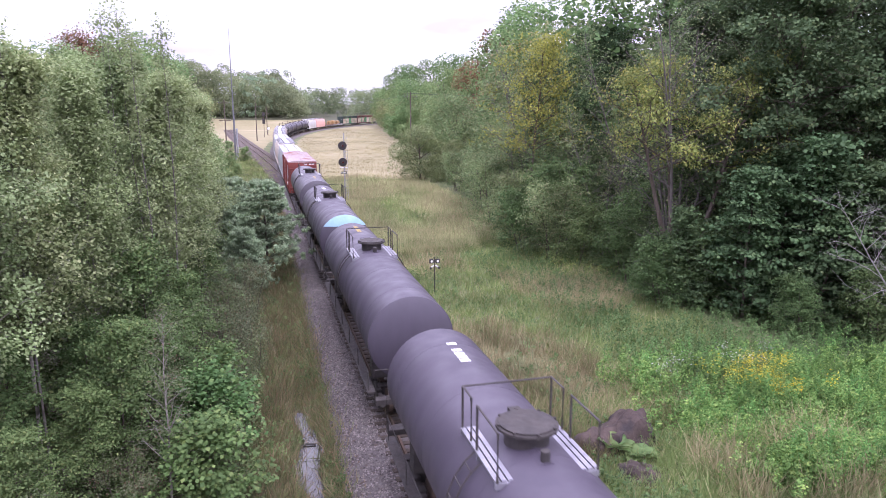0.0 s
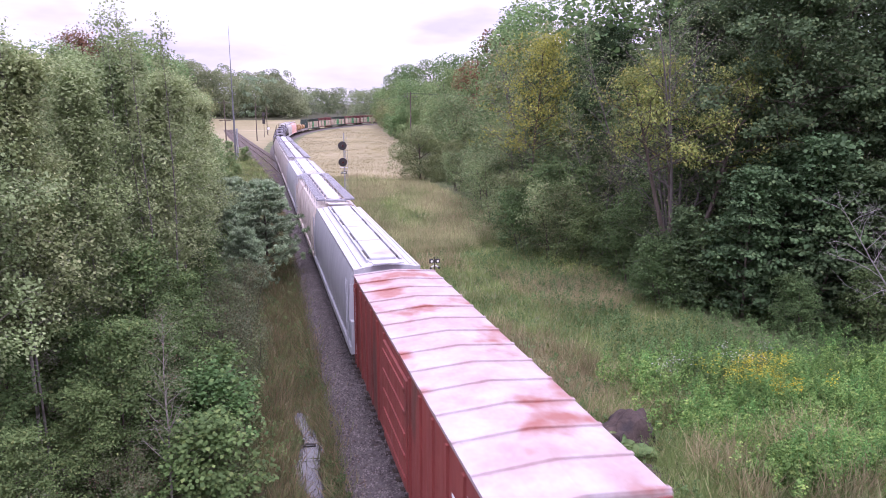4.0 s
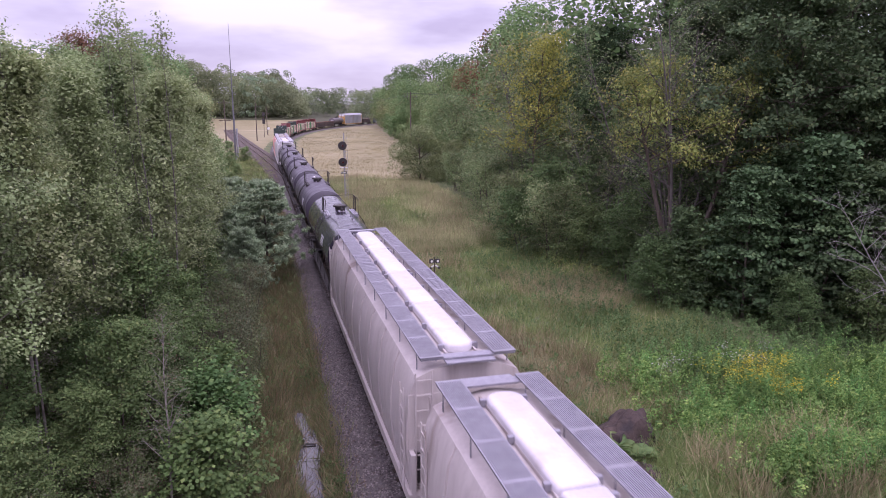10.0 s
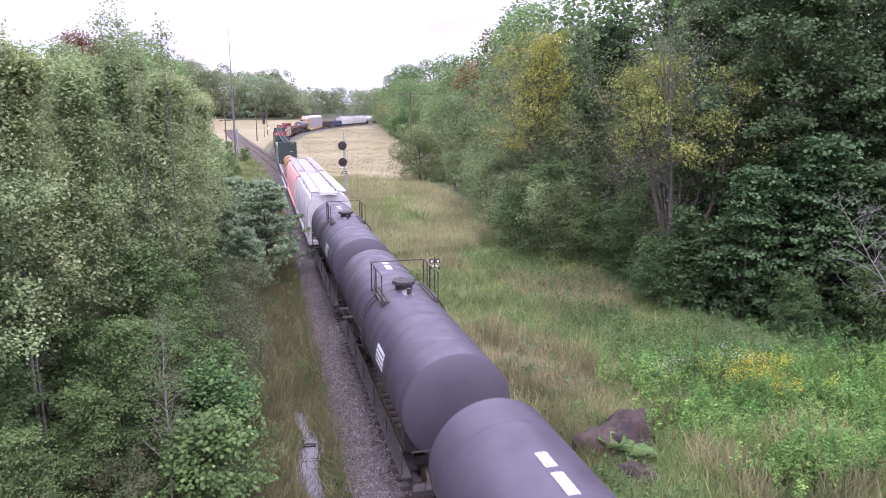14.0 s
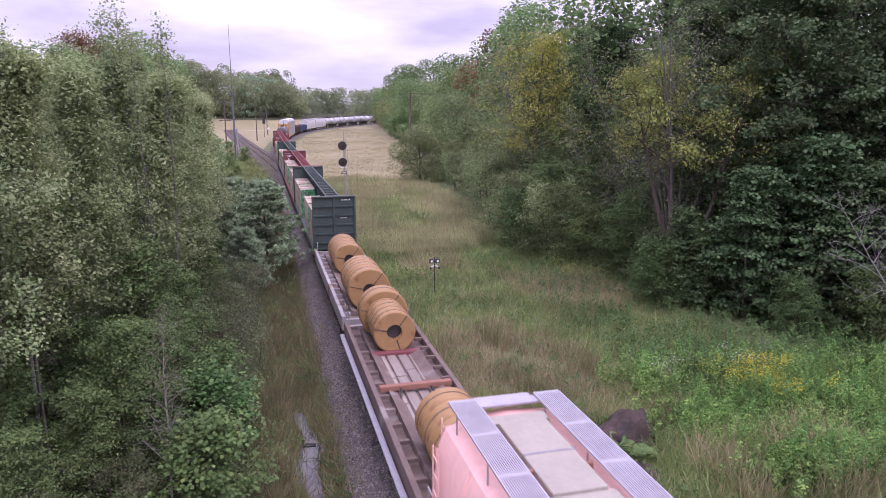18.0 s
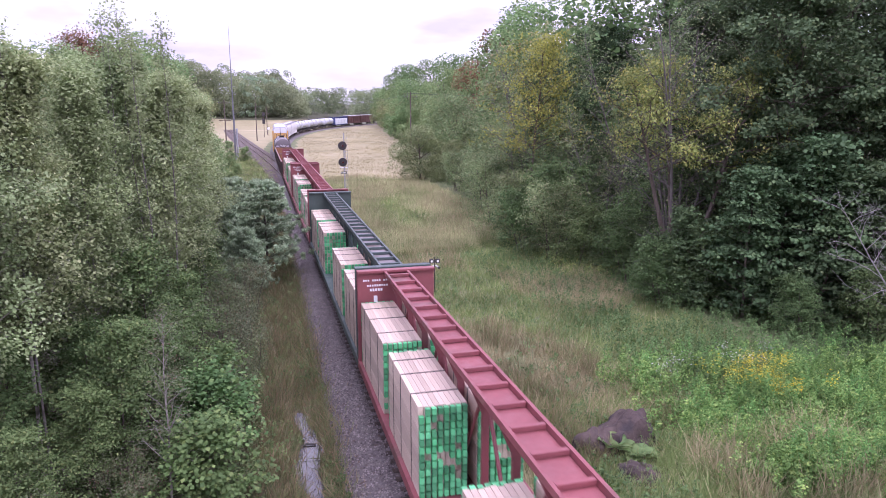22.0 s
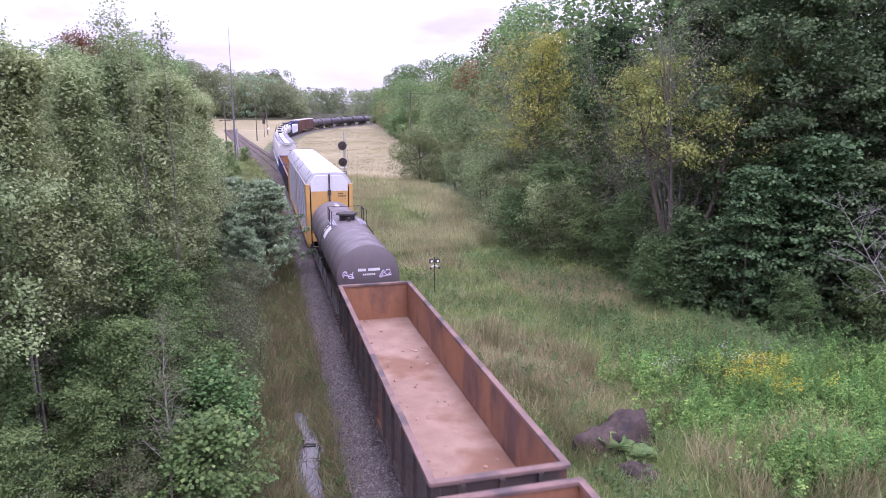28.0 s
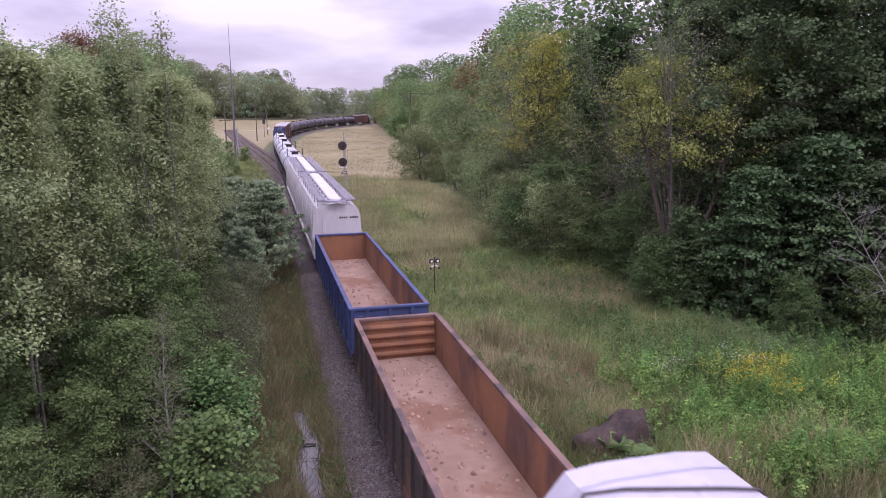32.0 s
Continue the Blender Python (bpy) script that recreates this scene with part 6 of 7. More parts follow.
                for cx in (-0.56, 0.56):
                    part("hatch_clamp", boxes((cx - 0.05, cx + 0.05, y0 + 0.9, y0 + 1.0, height - 0.22, height - 0.08)), M_HATCH_RUST, car)
        for e in (-1, 1):
            y = e * (h - 0.42)
            part("cross_walk", boxes((-1.22, 1.22, y - 0.16, y + 0.16, height - 0.07, height - 0.034)), walk_mat, car)
    running_gear(car, length, 1.9)
    return car


def centre_beam(length, material, label, other=None, height=4.72):
    car = root("centerbeam_flatcar", label, "flat car", "freight train")
    h, w = length / 2, 1.46
    part("floor", prism(bmesh.new(), [(-w, 1.1), (w, 1.1), (w, 1.2), (0, 1.14), (-w, 1.2)], -h, h), material, car)
    for x in (-w + 0.03, w - 0.03):
        part("side_sill", boxes((x - 0.05, x + 0.05, -h, h, 0.88, 1.19)), material, car)
    part("centre_sill", boxes((-0.3, 0.3, -h, h, 0.72, 1.1)), material, car)
    for e in (-1, 1):
        y = e * (h - 0.25)
        bulk = part("bulkhead", boxes((-w, w, y - 0.05, y + 0.05, 1.2, height - 0.04)), material, car, "steel end bulkhead")
        part("bulkhead_cap", rounded(boxes((-w - 0.01, w + 0.01, y - 0.16, y + 0.16, height - 0.1, height)), 0.02), material, bulk)
        for x in (-w + 0.06, 0.0, w - 0.06):
            part("bulkhead_post", boxes((x - 0.06, x + 0.06, min(y + e * 0.05, y + e * 0.2), max(y + e * 0.05, y + e * 0.2), 1.0, height - 0.1)), material, bulk)
        for i in range(5):
            z = 1.55 + i * 0.62
            part("bulkhead_rib", boxes((-w + 0.1, w - 0.1, min(y + e * 0.05, y + e * 0.14), max(y + e * 0.05, y + e * 0.14), z - 0.04, z + 0.04)), material, bulk)
        rows = [(0.5 + i * 0.09, 0.56 + i * 0.09, min(y + e * 0.05, y + e * 0.065), max(y + e * 0.05, y + e * 0.065), height - 0.31, height - 0.23) for i in range(7)]
        rows += [(0.4 + i * 0.06, 0.445 + i * 0.06, min(y + e * 0.05, y + e * 0.065), max(y + e * 0.05, y + e * 0.065), 3.2, 3.245) for i in range(8)]
        rows += [(-1.1 + i * 0.09, -1.04 + i * 0.09, min(y - e * 0.05, y - e * 0.06), max(y - e * 0.05, y - e * 0.06), height - 0.62, height - 0.55) for i in range(9) if material is M_RED]
        if material is M_RED:
            inner = (min(y - e * 0.05, y - e * 0.06), max(y - e * 0.05, y - e * 0.06))
            rows += [(-1.25 + i * 0.085, -1.19 + i * 0.085, *inner, height - 0.42, height - 0.35) for i in range(12) if i not in (3, 8)]
            rows += [(-1.0 + i * 0.1, -0.93 + i * 0.1, *inner, height - 0.8, height - 0.7) for i in range(5)]
            rows += [(-0.86, -0.72, *inner, height - 1.3, height - 0.98), (-0.94, -0.64, *inner, height - 1.38, height - 1.3)]
        bar_rows(car, "lettering", M_MARK, rows)
    # top chord with its slats, and the posts below it
    for x in (-0.42, 0.42):
        part("top_chord", boxes((x - 0.04, x + 0.04, -h + 0.25, h - 0.25, height - 0.2, height - 0.04)), material, car)
    n = 22
    for i in range(n):
        y = -h + 0.9 + i * (length - 1.8) / (n - 1)
        part("chord_slat", boxes((-0.36, 0.36, y - 0.06, y + 0.06, height - 0.15, height - 0.05)), material, car)
    part("chord_plate", boxes((-0.36, 0.36, -h + 0.3, h - 0.3, height - 0.2, height - 0.17)), other or M_DARK_STEEL, car, "rusty recessed plate between the chords")
    for i in range(12):
        y = -h + 0.9 + i * (length - 1.8) / 11
        part("beam_post", prism(bmesh.new(), [(-0.085, 1.2), (0.085, 1.2), (0.085, 3.75), (0.42, height - 0.2), (-0.42, height - 0.2), (-0.085, 3.75)], y - 0.06, y + 0.06), material, car)
        if i < 11:
            d = (length - 1.8) / 11
            a, b = (1.3, height - 0.3) if i % 2 else (height - 0.3, 1.3)
            part("beam_brace", bars(0.05, [(0, y, a), (0, y + d, b)], seg=6), material, car)
    running_gear(car, length, 2.6)
    return car


def lumber_stack(length, high, label, wrapped=False, green=True, seed=1, gap=0.007):
    """A strapped bundle of sawn boards, four feet wide: courses of boards with gaps, painted ends."""
    rng = random.Random(seed)
    pack = root("lumber_stack", label, "lumber", "lumber load")
    h, w = length / 2, 0.62
    if wrapped:
        part("wrap", rounded(boxes((-w, w, -h, h, 0, high)), 0.03), M_TARP, pack)
        return pack
    cols, tiers = 9, max(2, round(high / 0.62))
    cw, th = 2 * w / cols, high / tiers
    board = mesh_of("board_tier", boxes((gap * 0.5, cw - gap * 0.5, -h + 0.1, h - 0.1, gap * 1.5, th - gap)), M_LUMBER)
    for c in range(cols):
        for r in range(tiers):
            piece("board_tier", board, pack, pose(-w + c * cw, rng.uniform(-0.035, 0.035), r * th))
    for e in (-1, 1):
        bm = bmesh.new()
        if green:
            for c in range(8):
                for r in range(tiers * 3):
                    if rng.random() < 0.93:
                        x0 = -w + c * 2 * w / 8
                        z0 = r * high / (tiers * 3)
                        y = e * (h + 0.04 + rng.uniform(0, 0.02))
                        box(bm, x0 + 0.012, x0 + 2 * w / 8 - 0.03, min(y, y - e * 0.13), max(y, y - e * 0.13), z0 + 0.02, z0 + high / (tiers * 3) - 0.02)
            tagged(part("end_paint", bm, M_LUMBER_END, pack, "green painted board ends"), kind="stuff")
        else:
            bm.free()
    for y in (-h * 0.55, h * 0.1, h * 0.62):
        part("strap", boxes((-w - 0.008, w + 0.008, y - 0.016, y + 0.016, 0.0, high + 0.008)), M_MARK_DARK, pack, "dark steel strap")
    return pack


def coil_flat(length, label, planks=False):
    car = root("coil_flatcar", label, "flat car", "freight train")
    h, w = length / 2, 1.42
    part("deck", boxes((-w + 0.1, w - 0.1, -h + 0.1, h - 0.1, 1.0, 1.1)), M_DECK, car)
    for x in (-w, w):
        part("side_beam", rounded(boxes((x - 0.09, x + 0.09, -h, h, 0.75, 1.42)), 0.03), M_DECK if planks else M_FLAT_GREY, car)
        for i in range(14):
            y = -h + 0.7 + i * (length - 1.4) / 13
            part("stake_bracket", boxes((min(x * 0.72, x * 0.94), max(x * 0.72, x * 0.94), y - 0.06, y + 0.06, 1.28, 1.4)), M_DECK if planks else M_FLAT_GREY, car)
    for y in (-h + 0.1, h - 0.1):
        part("end_beam", boxes((-w, w, y - 0.1, y + 0.1, 0.8, 1.25)), M_FLAT_GREY, car)
    if planks:
        rng = random.Random(6)
        for x in (-0.62, -0.2, 0.24, 0.66):
            y = -h + 0.6
            while y < h - 4.6:
                ln = rng.uniform(2.2, 3.6)
                part("plank", rounded(boxes((x - 0.17, x + 0.17, y, y + ln - 0.08, 1.13, 1.21 + rng.uniform(0, 0.03))), 0.012, 1), M_PLANK, car)
                y += ln
        part("cross_bar", rounded(boxes((-1.25, 1.25, -0.1, 0.14, 1.3, 1.5)), 0.03), M_HATCH_RUST, car, "rusty yellow cross bar over the deck")
        for x in (-0.5, 0.5):
            part("bar_strut", bars(0.04, [(x, 0.0, 1.4), (x * 1.3, -0.7, 1.2)], seg=6), M_DARK_STEEL, car)
        part("cradle", rounded(boxes((-0.98, 0.98, 3.55, 3.85, 1.14, 1.36)), 0.05), M_RED, car, "red steel coil cradle")
        for x in (-w - 0.24, w + 0.24):
            part("outer_walk", boxes((x - 0.09, x + 0.09, -h + 0.4, h - 0.4, 0.95, 1.0)), M_WALK, car)
    part("trough", prism(bmesh.new(), [(-0.95, 1.1), (-0.85, 1.1), (-0.4, 1.14), (0.4, 1.14), (0.85, 1.1), (0.95, 1.1), (0.95, 1.38), (0.4, 1.16), (-0.4, 1.16), (-0.95, 1.38)], -h + 1.0, h - 1.0), M_DECK, car, "rusty steel coil trough")
    for e in (-1, 1):
        for x in (-1.3, 1.3):
            part("grab_iron", bars(0.02, [(x, e * (h - 0.1), 1.2), (x, e * (h - 0.1), 1.9), (x, e * (h - 0.5), 1.9), (x, e * (h - 0.5), 1.2)]), M_FLAT_GREY, car)
    running_gear(car, length, 2.2)
    return car


def steel_coil(radius, width, label):
    """A coil on its side, its axis along the track, with a bore, rounded rims and straps."""
    coil = root("steel_coil", label, "steel coil", "steel coils")
    bm = bmesh.new()
    st = [(-width / 2 + 0.25, 0.3), (-width / 2 + 0.005, 0.31), (-width / 2, radius * 0.75), (-width / 2, radius - 0.05), (-width / 2 + 0.05, radius), (width / 2 - 0.05, radius), (width / 2, radius - 0.05), (width / 2 - 0.005, 0.31), (width / 2 - 0.25, 0.3)]
    lathe(bm, st, radius, 40)
    part("wound_sheet", bm, M_COIL, coil, smooth=True)
    # the bore is shallow; a dark disc paints the shade of its depth
    bm = bmesh.new()
    lathe(bm, [(-width / 2 + 0.24, 0.296), (-width / 2 + 0.23, 0.0)], radius, 24)
    part("bore", bm, M_MARK_DARK, coil, "dark disc standing in for the shade deep in the bore")
    for y in (0.03,):
        part("strap", lathe(bmesh.new(), [(y - 0.02, radius + 0.008), (y + 0.02, radius + 0.008)], radius, 40), M_MARK_DARK, coil)
    for a in (0.9, 2.9, 5.0):
        ca, sa = math.cos(a), math.sin(a)
        part("eye_strap", bars(0.018, [(ca * 0.32, -width / 2 - 0.01, radius + sa * 0.32), (ca * radius * 0.98, -width / 2 - 0.01, radius + sa * radius * 0.98)], seg=4), M_MARK_DARK, coil)
    return coil


def gondola(length, outside, label, height=2.88, end_ribs=True, rubble=0, seed=1):
    rng = random.Random(seed)
    car = root("gondola_car", label, "gondola", "freight train")
    h, w = length / 2, 1.56
    part("floor", boxes((-w + 0.08, w - 0.08, -h + 0.1, h - 0.1, 1.15, 1.22)), M_GON_FLOOR, car, "dusty floor of the open gondola")
    for x in (-1, 1):
        part("side_wall", boxes((min(x * (w - 0.06), x * (w - 0.01)), max(x * (w - 0.06), x * (w - 0.01)), -h + 0.05, h - 0.05, 1.1, height - 0.08)), M_GON_IN, car, "rusty inner face of the side")
        part("side_sheet", boxes((min(x * (w - 0.008), x * w), max(x * (w - 0.008), x * w), -h + 0.05, h - 0.05, 1.0, height - 0.09)), outside, car)
        part("top_chord", rounded(boxes((min(x * (w - 0.1), x * (w + 0.08)), max(x * (w - 0.1), x * (w + 0.08)), -h, h, height - 0.1, height)), 0.015), M_GON_RIM if outside is not M_GON_BLUE else outside, car)
        n = 13
        for i in range(n):
            y = -h + 0.3 + i * (length - 0.6) / (n - 1)
            part("side_stake", boxes((min(x * w, x * (w + 0.09)), max(x * w, x * (w + 0.09)), y - 0.07, y + 0.07, 0.95, height - 0.1)), outside, car)
        part("side_sill", boxes((min(x * w, x * (w + 0.05)), max(x * w, x * (w + 0.05)), -h, h, 0.9, 1.12)), outside, car)
    for e in (-1, 1):
        y = e * (h - 0.06)
        part("end_wall", boxes((-w + 0.06, w - 0.06, min(y, y - e * 0.05), max(y, y - e * 0.05), 1.1, height - 0.08)), M_GON_IN, car, "rusty inner face of the end")
        part("end_sheet", boxes((-w, w, min(y + e * 0.003, y + e * 0.03), max(y + e * 0.003, y + e * 0.03), 1.0, height - 0.09)), outside, car)
        part("end_chord", rounded(boxes((-w - 0.06, w + 0.06, min(y - e * 0.1, y + e * 0.1), max(y - e * 0.1, y + e * 0.1), height - 0.098, height + 0.004)), 0.015), M_GON_RIM if outside is not M_GON_BLUE else outside, car)
        if end_ribs:
            for i in range(4):
                z = 1.42 + i * 0.36
                part("end_rib", bars(0.1, [(-w + 0.1, y - e * 0.06, z), (w - 0.1, y - e * 0.06, z)], seg=8), M_GON_IN, car, smooth=True)
        for i in range(3):
            part("end_post", boxes((-0.9 + i * 0.9 - 0.06, -0.9 + i * 0.9 + 0.06, min(y + e * 0.03, y + e * 0.13), max(y + e * 0.03, y + e * 0.13), 0.95, height - 0.1)), outside, car)
        ladder(car, -w + 0.35, y + e * 0.16, 1.0, height - 0.1, outside, "x")
    if rubble:
        bm = bmesh.new()
        for _ in range(rubble):
            cx, cy, r = rng.uniform(-w + 0.2, w - 0.2), rng.uniform(-h + 0.3, h - 0.3), rng.uniform(0.02, 0.09)
            c = Vector((cx, cy, 1.22 + r * 0.3))
            vs = [bm.verts.new(c + Vector((rng.uniform(0.7, 1.3) * dx * r, rng.uniform(0.7, 1.3) * dy * r, rng.uniform(0.5, 1) * dz * r))) for dx, dy, dz in ((1, 0, 0), (-1, 0, 0), (0, 1, 0), (0, -1, 0), (0, 0, 1), (0, 0, -1))]
            for a, b, c2 in ((0, 2, 4), (2, 1, 4), (1, 3, 4), (3, 0, 4), (2, 0, 5), (1, 2, 5), (3, 1, 5), (0, 3, 5)):
                bm.faces.new((vs[a], vs[b], vs[c2]))
        tagged(part("rubble", bm, M_RUBBLE, car, "scattered rusty scrap and dirt"), kind="stuff")
    running_gear(car, length, 2.0)
    return car


def auto_rack(length, label, height=6.05):
    car = root("autorack", label, "autorack", "freight train")
    h, w = length / 2, 1.58
    roof = [(-w + 0.02, height - 0.95), (-w + 0.04, height - 0.62), (-w + 0.5, height - 0.06), (-0.6, height), (0.6, height), (w - 0.5, height - 0.06), (w - 0.04, height - 0.62), (w - 0.02, height - 0.95)]
    part("roof", prism(bmesh.new(), roof, -h + 0.25, h - 0.25), M_RACK_ROOF, car, "smooth pale grey steel roof", smooth=True)
    for e in (-1, 1):
        for d in (0.7, 1.5):
            y = e * (h - d)
            rim = [(x * 1.004, z + 0.012) for x, z in roof[1:-1]]
            bm = bmesh.new()
            for (ax, az), (bx, bz) in zip(rim, rim[1:]):
                bm.faces.new([bm.verts.new(q) for q in ((ax, y - 0.03, az), (ax, y + 0.03, az), (bx, y + 0.03, bz), (bx, y - 0.03, bz))])
            part("roof_seam", bm, M_RACK_SIDE, car)
        y = e * (h - 0.25)
        part("end_door", rounded(boxes((-w + 0.28, -0.04, min(y, y + e * 0.16), max(y, y + e * 0.16), 1.15, 4.75), (0.04, w - 0.28, min(y, y + e * 0.16), max(y, y + e * 0.16), 1.15, 4.75)), 0.02), M_RACK_YELLOW, car, "yellow end door leaves")
        top = [(-w + 0.28, 4.75), (w - 0.28, 4.75), (w - 0.28, height - 0.6), (w - 0.62, height - 0.2), (-w + 0.62, height - 0.2), (-w + 0.28, height - 0.6)]
        part("end_door_top", prism(bmesh.new(), top, min(y, y + e * 0.16), max(y, y + e * 0.16)), M_RACK_WHITE, car, "white upper part of the end doors")
        part("lock_bar", boxes((-0.055, 0.055, min(y, y + e * 0.24), max(y, y + e * 0.24), 1.3, height - 0.12), (-0.12, 0.12, min(y, y + e * 0.26), max(y, y + e * 0.26), 4.45, 4.85)), M_MARK_DARK, car, "black door lock bar")
        for x in (-1, 1):
            part("corner_post", boxes((min(x * (w - 0.2), x * (w + 0.05)), max(x * (w - 0.2), x * (w + 0.05)), min(y - e * 0.3, y + e * 0.2), max(y - e * 0.3, y + e * 0.2), 1.0, height - 0.82)), M_RACK_YELLOW, car, "yellow corner post")
        ladder(car, -w - 0.07, y - e * 0.1, 1.0, height - 0.9, M_RACK_YELLOW, "y", 0.45)
        rows = [(0.62 + i * 0.09, 0.69 + i * 0.09, min(y + e * 0.16, y + e * 0.17), max(y + e * 0.16, y + e * 0.17), 4.5 - r * 0.17, 4.59 - r * 0.17) for i in range(6) for r in range(2) if i < 4 + 2 * r]
        rows += [(-1.1 + i * 0.1, -1.03 + i * 0.1, min(y + e * 0.16, y + e * 0.17), max(y + e * 0.16, y + e * 0.17), 3.3, 3.36) for i in range(7)]
        bar_rows(car, "lettering", M_MARK_DARK, rows)
    for x in (-1, 1):
        part("side_liner", boxes((min(x * (w - 0.14), x * (w - 0.1)), max(x * (w - 0.14), x * (w - 0.1)), -h + 0.5, h - 0.5, 1.05, height - 0.9)), M_RACK_SIDE, car)
        n, tiers = 12, 4
        tall = (height - 2.06) / tiers
        for i in range(n):
            y0 = -h + 0.55 + i * (length - 1.1) / n
            y1 = y0 + (length - 1.1) / n
            part("side_post", boxes((min(x * (w - 0.1), x * (w + 0.01)), max(x * (w - 0.1), x * (w + 0.01)), y0 - 0.05, y0 + 0.05, 1.05, height - 0.9)), M_RACK_YELLOW if i in (0, 6) else M_RACK_SIDE, car)
            for r in range(tiers):
                z0 = 1.15 + r * tall
                bm = boxes((min(x * (w - 0.1), x * (w - 0.06)), max(x * (w - 0.1), x * (w - 0.06)), y0 + 0.06, y1 - 0.06, z0, z0 + tall - 0.03))
                for q in range(4):
                    zz = z0 + 0.1 + q * 0.22
                    box(bm, min(x * (w - 0.06), x * (w - 0.03)), max(x * (w - 0.06), x * (w - 0.03)), y0 + 0.06, y1 - 0.06, zz, zz + 0.1)
                part("side_panel", bm, M_RACK_SIDE, car)
        part("side_sill", boxes((min(x * (w - 0.12), x * (w + 0.02)), max(x * (w - 0.12), x * (w + 0.02)), -h + 0.2, h - 0.2, 0.75, 1.08)), M_RACK_YELLOW, car)
        part("roof_rail", boxes((min(x * (w - 0.1), x * (w + 0.03)), max(x * (w - 0.1), x * (w + 0.03)), -h + 0.3, h - 0.3, height - 1.0, height - 0.9)), M_RACK_SILL, car)
    rim = [(x * 1.01, z + 0.03) for x, z in roof[1:-1]]
    part("roof_cable", bars(0.025, [(x, h - 1.1 + 0.25 * math.sin(i * 1.3), z) for i, (x, z) in enumerate(rim)], seg=5), M_MARK_DARK, car, "black cable lying over the roof's end")
    running_gear(car, length, 2.9)
    return car


# Each car or load: the thing, where its middle stands along the line at the start, how far its trucks stand from the middle,
# and its offset across and above the rails.
TRAIN = []


def couple(car, front, rear, trucks=0.36):
    TRAIN.append((car, (front + rear) / 2, (rear - front) * trucks, 0.0, 0.0, 0.0))
    return car


def load(thing, car_front, car_rear, along, across, above, trucks=0.36):
    TRAIN.append((thing, (car_front + car_rear) / 2, (car_rear - car_front) * trucks, along, across, above))
    return thing


def again(car, label=""):
    c = copy_thing(car, Matrix())
    for o in c.children_recursive:
        if o.data is WHEELSET:
            ALL_WHEELS.append((o, o.matrix_basis.translation.y))
    return tagged(c, label=label)


def build_train():
    blk = tank_car(17.3, M_BLACK, "weathered black tank car with white top lettering", head_mark=M_YELLOW, plat_y=0.7)
    couple(blk, 2.5, 19.8)
    couple(tank_car(17.3, M_BLACK, "weathered black tank car with yellow top lettering", marks="top_yellow", plat_y=0.7), 21.7, 39.0)
    couple(tank_car(17.6, M_BLACK, "black tank car with a pale blue band on its head", cap=M_BLUE_CAP, head_mark=None, plat_y=0.6), 40.3, 58.0)
    couple(tank_car(17.3, M_GREY_TANK, "faded dark grey tank car with yellow head lettering", head_mark=M_YELLOW, marks="near_yellow"), 59.8, 77.2)
    couple(box_car(16.2, "red boxcar with a weathered ribbed metal roof"), 79.6, 95.9)
    smooth = covered_hopper(17.9, M_HOP_GREY, "light grey covered hopper with pale roof walks and hatches", kind="smooth", flat_roof=True, posts=False, hatch=M_HOP_GREY, walk_mat=M_WALK_PALE)
    couple(smooth, 97.1, 115.0)
    beige = covered_hopper(18.4, M_HOP_BEIGE, "dirty beige covered hopper with white trough hatches")
    couple(beige, 115.8, 134.3)
    couple(again(smooth), 135.9, 153.7)
    mauve = covered_hopper(18.0, M_HOP_MAUVE, "faded grey covered hopper with white trough hatches")
    couple(mauve, 154.0, 172.0)
    couple(again(mauve), 172.5, 190.5)
    couple(covered_hopper(19.0, M_HOP_MAUVE, "faded grey covered hopper with grating roof walks"), 191.4, 210.6)
    couple(tank_car(15.6, M_BLACK_GLOSS, "glossy black tank car with a high platform railing", dome_size=0.42, marks="", side_panel=True), 211.6, 227.2)
    kb = tank_car(15.7, M_BLACK, "matt black tank car with a white notice panel", dome_size=0.42, marks="two_patches", side_panel=True, plat_mat=M_DARK_STEEL)
    couple(kb, 228.5, 244.2)
    for f in (245.4, 262.3, 279.1):
        couple(again(kb), f, f + 15.7)
    couple(covered_hopper(15.8, M_HOP_WHITE, "pale grey covered hopper with square roof hatches", kind="square_rust", bays=2, walk_mat=M_WALK_PALE), 296.2, 312.0)
    couple(covered_hopper(17.4, M_HOP_PINK, "faded pink covered hopper with square roof hatches", kind="square", hatch=M_HATCH_OLIVE, walk_mat=M_WALK_PINK), 312.8, 330.2)
    couple(coil_flat(15.4, "brown flat car with planks, a cross bar and brown steel coils", planks=True), 331.0, 346.4)
    couple(coil_flat(15.4, "grey flat car carrying brown steel coils"), 347.2, 362.6)
    wide = steel_coil(1.02, 1.05, "large brown wrapped steel coil strapped on the flat car")
    slim = steel_coil(0.84, 0.5, "narrow brown steel coil strapped to its neighbours")
    mid = steel_coil(0.9, 0.85, "brown steel coil strapped in the flat car trough")
    for k, c in enumerate((348.6, 349.7, 350.8)):
        load(wide if k == 0 else again(wide), 347.2, 362.6, c + 0.6 - 354.9, 0.0, 1.14)
    for k, c in enumerate((355.6, 356.5, 357.4, 358.3)):
        load(mid if k == 0 else again(mid), 347.2, 362.6, c + 0.9 - 354.9, 0.0, 1.14)
    load(again(wide), 331.0, 346.4, 345.2 - 338.7, 0.0, 1.14)
    for k in range(4):
        load(slim if k == 0 else again(slim), 331.0, 346.4, 342.7 + k * 0.52 - 338.7, 0.0, 1.24)
    for k in range(3):
        load(again(mid), 331.0, 346.4, 332.6 + k * 0.9 - 338.7, 0.0, 1.14)
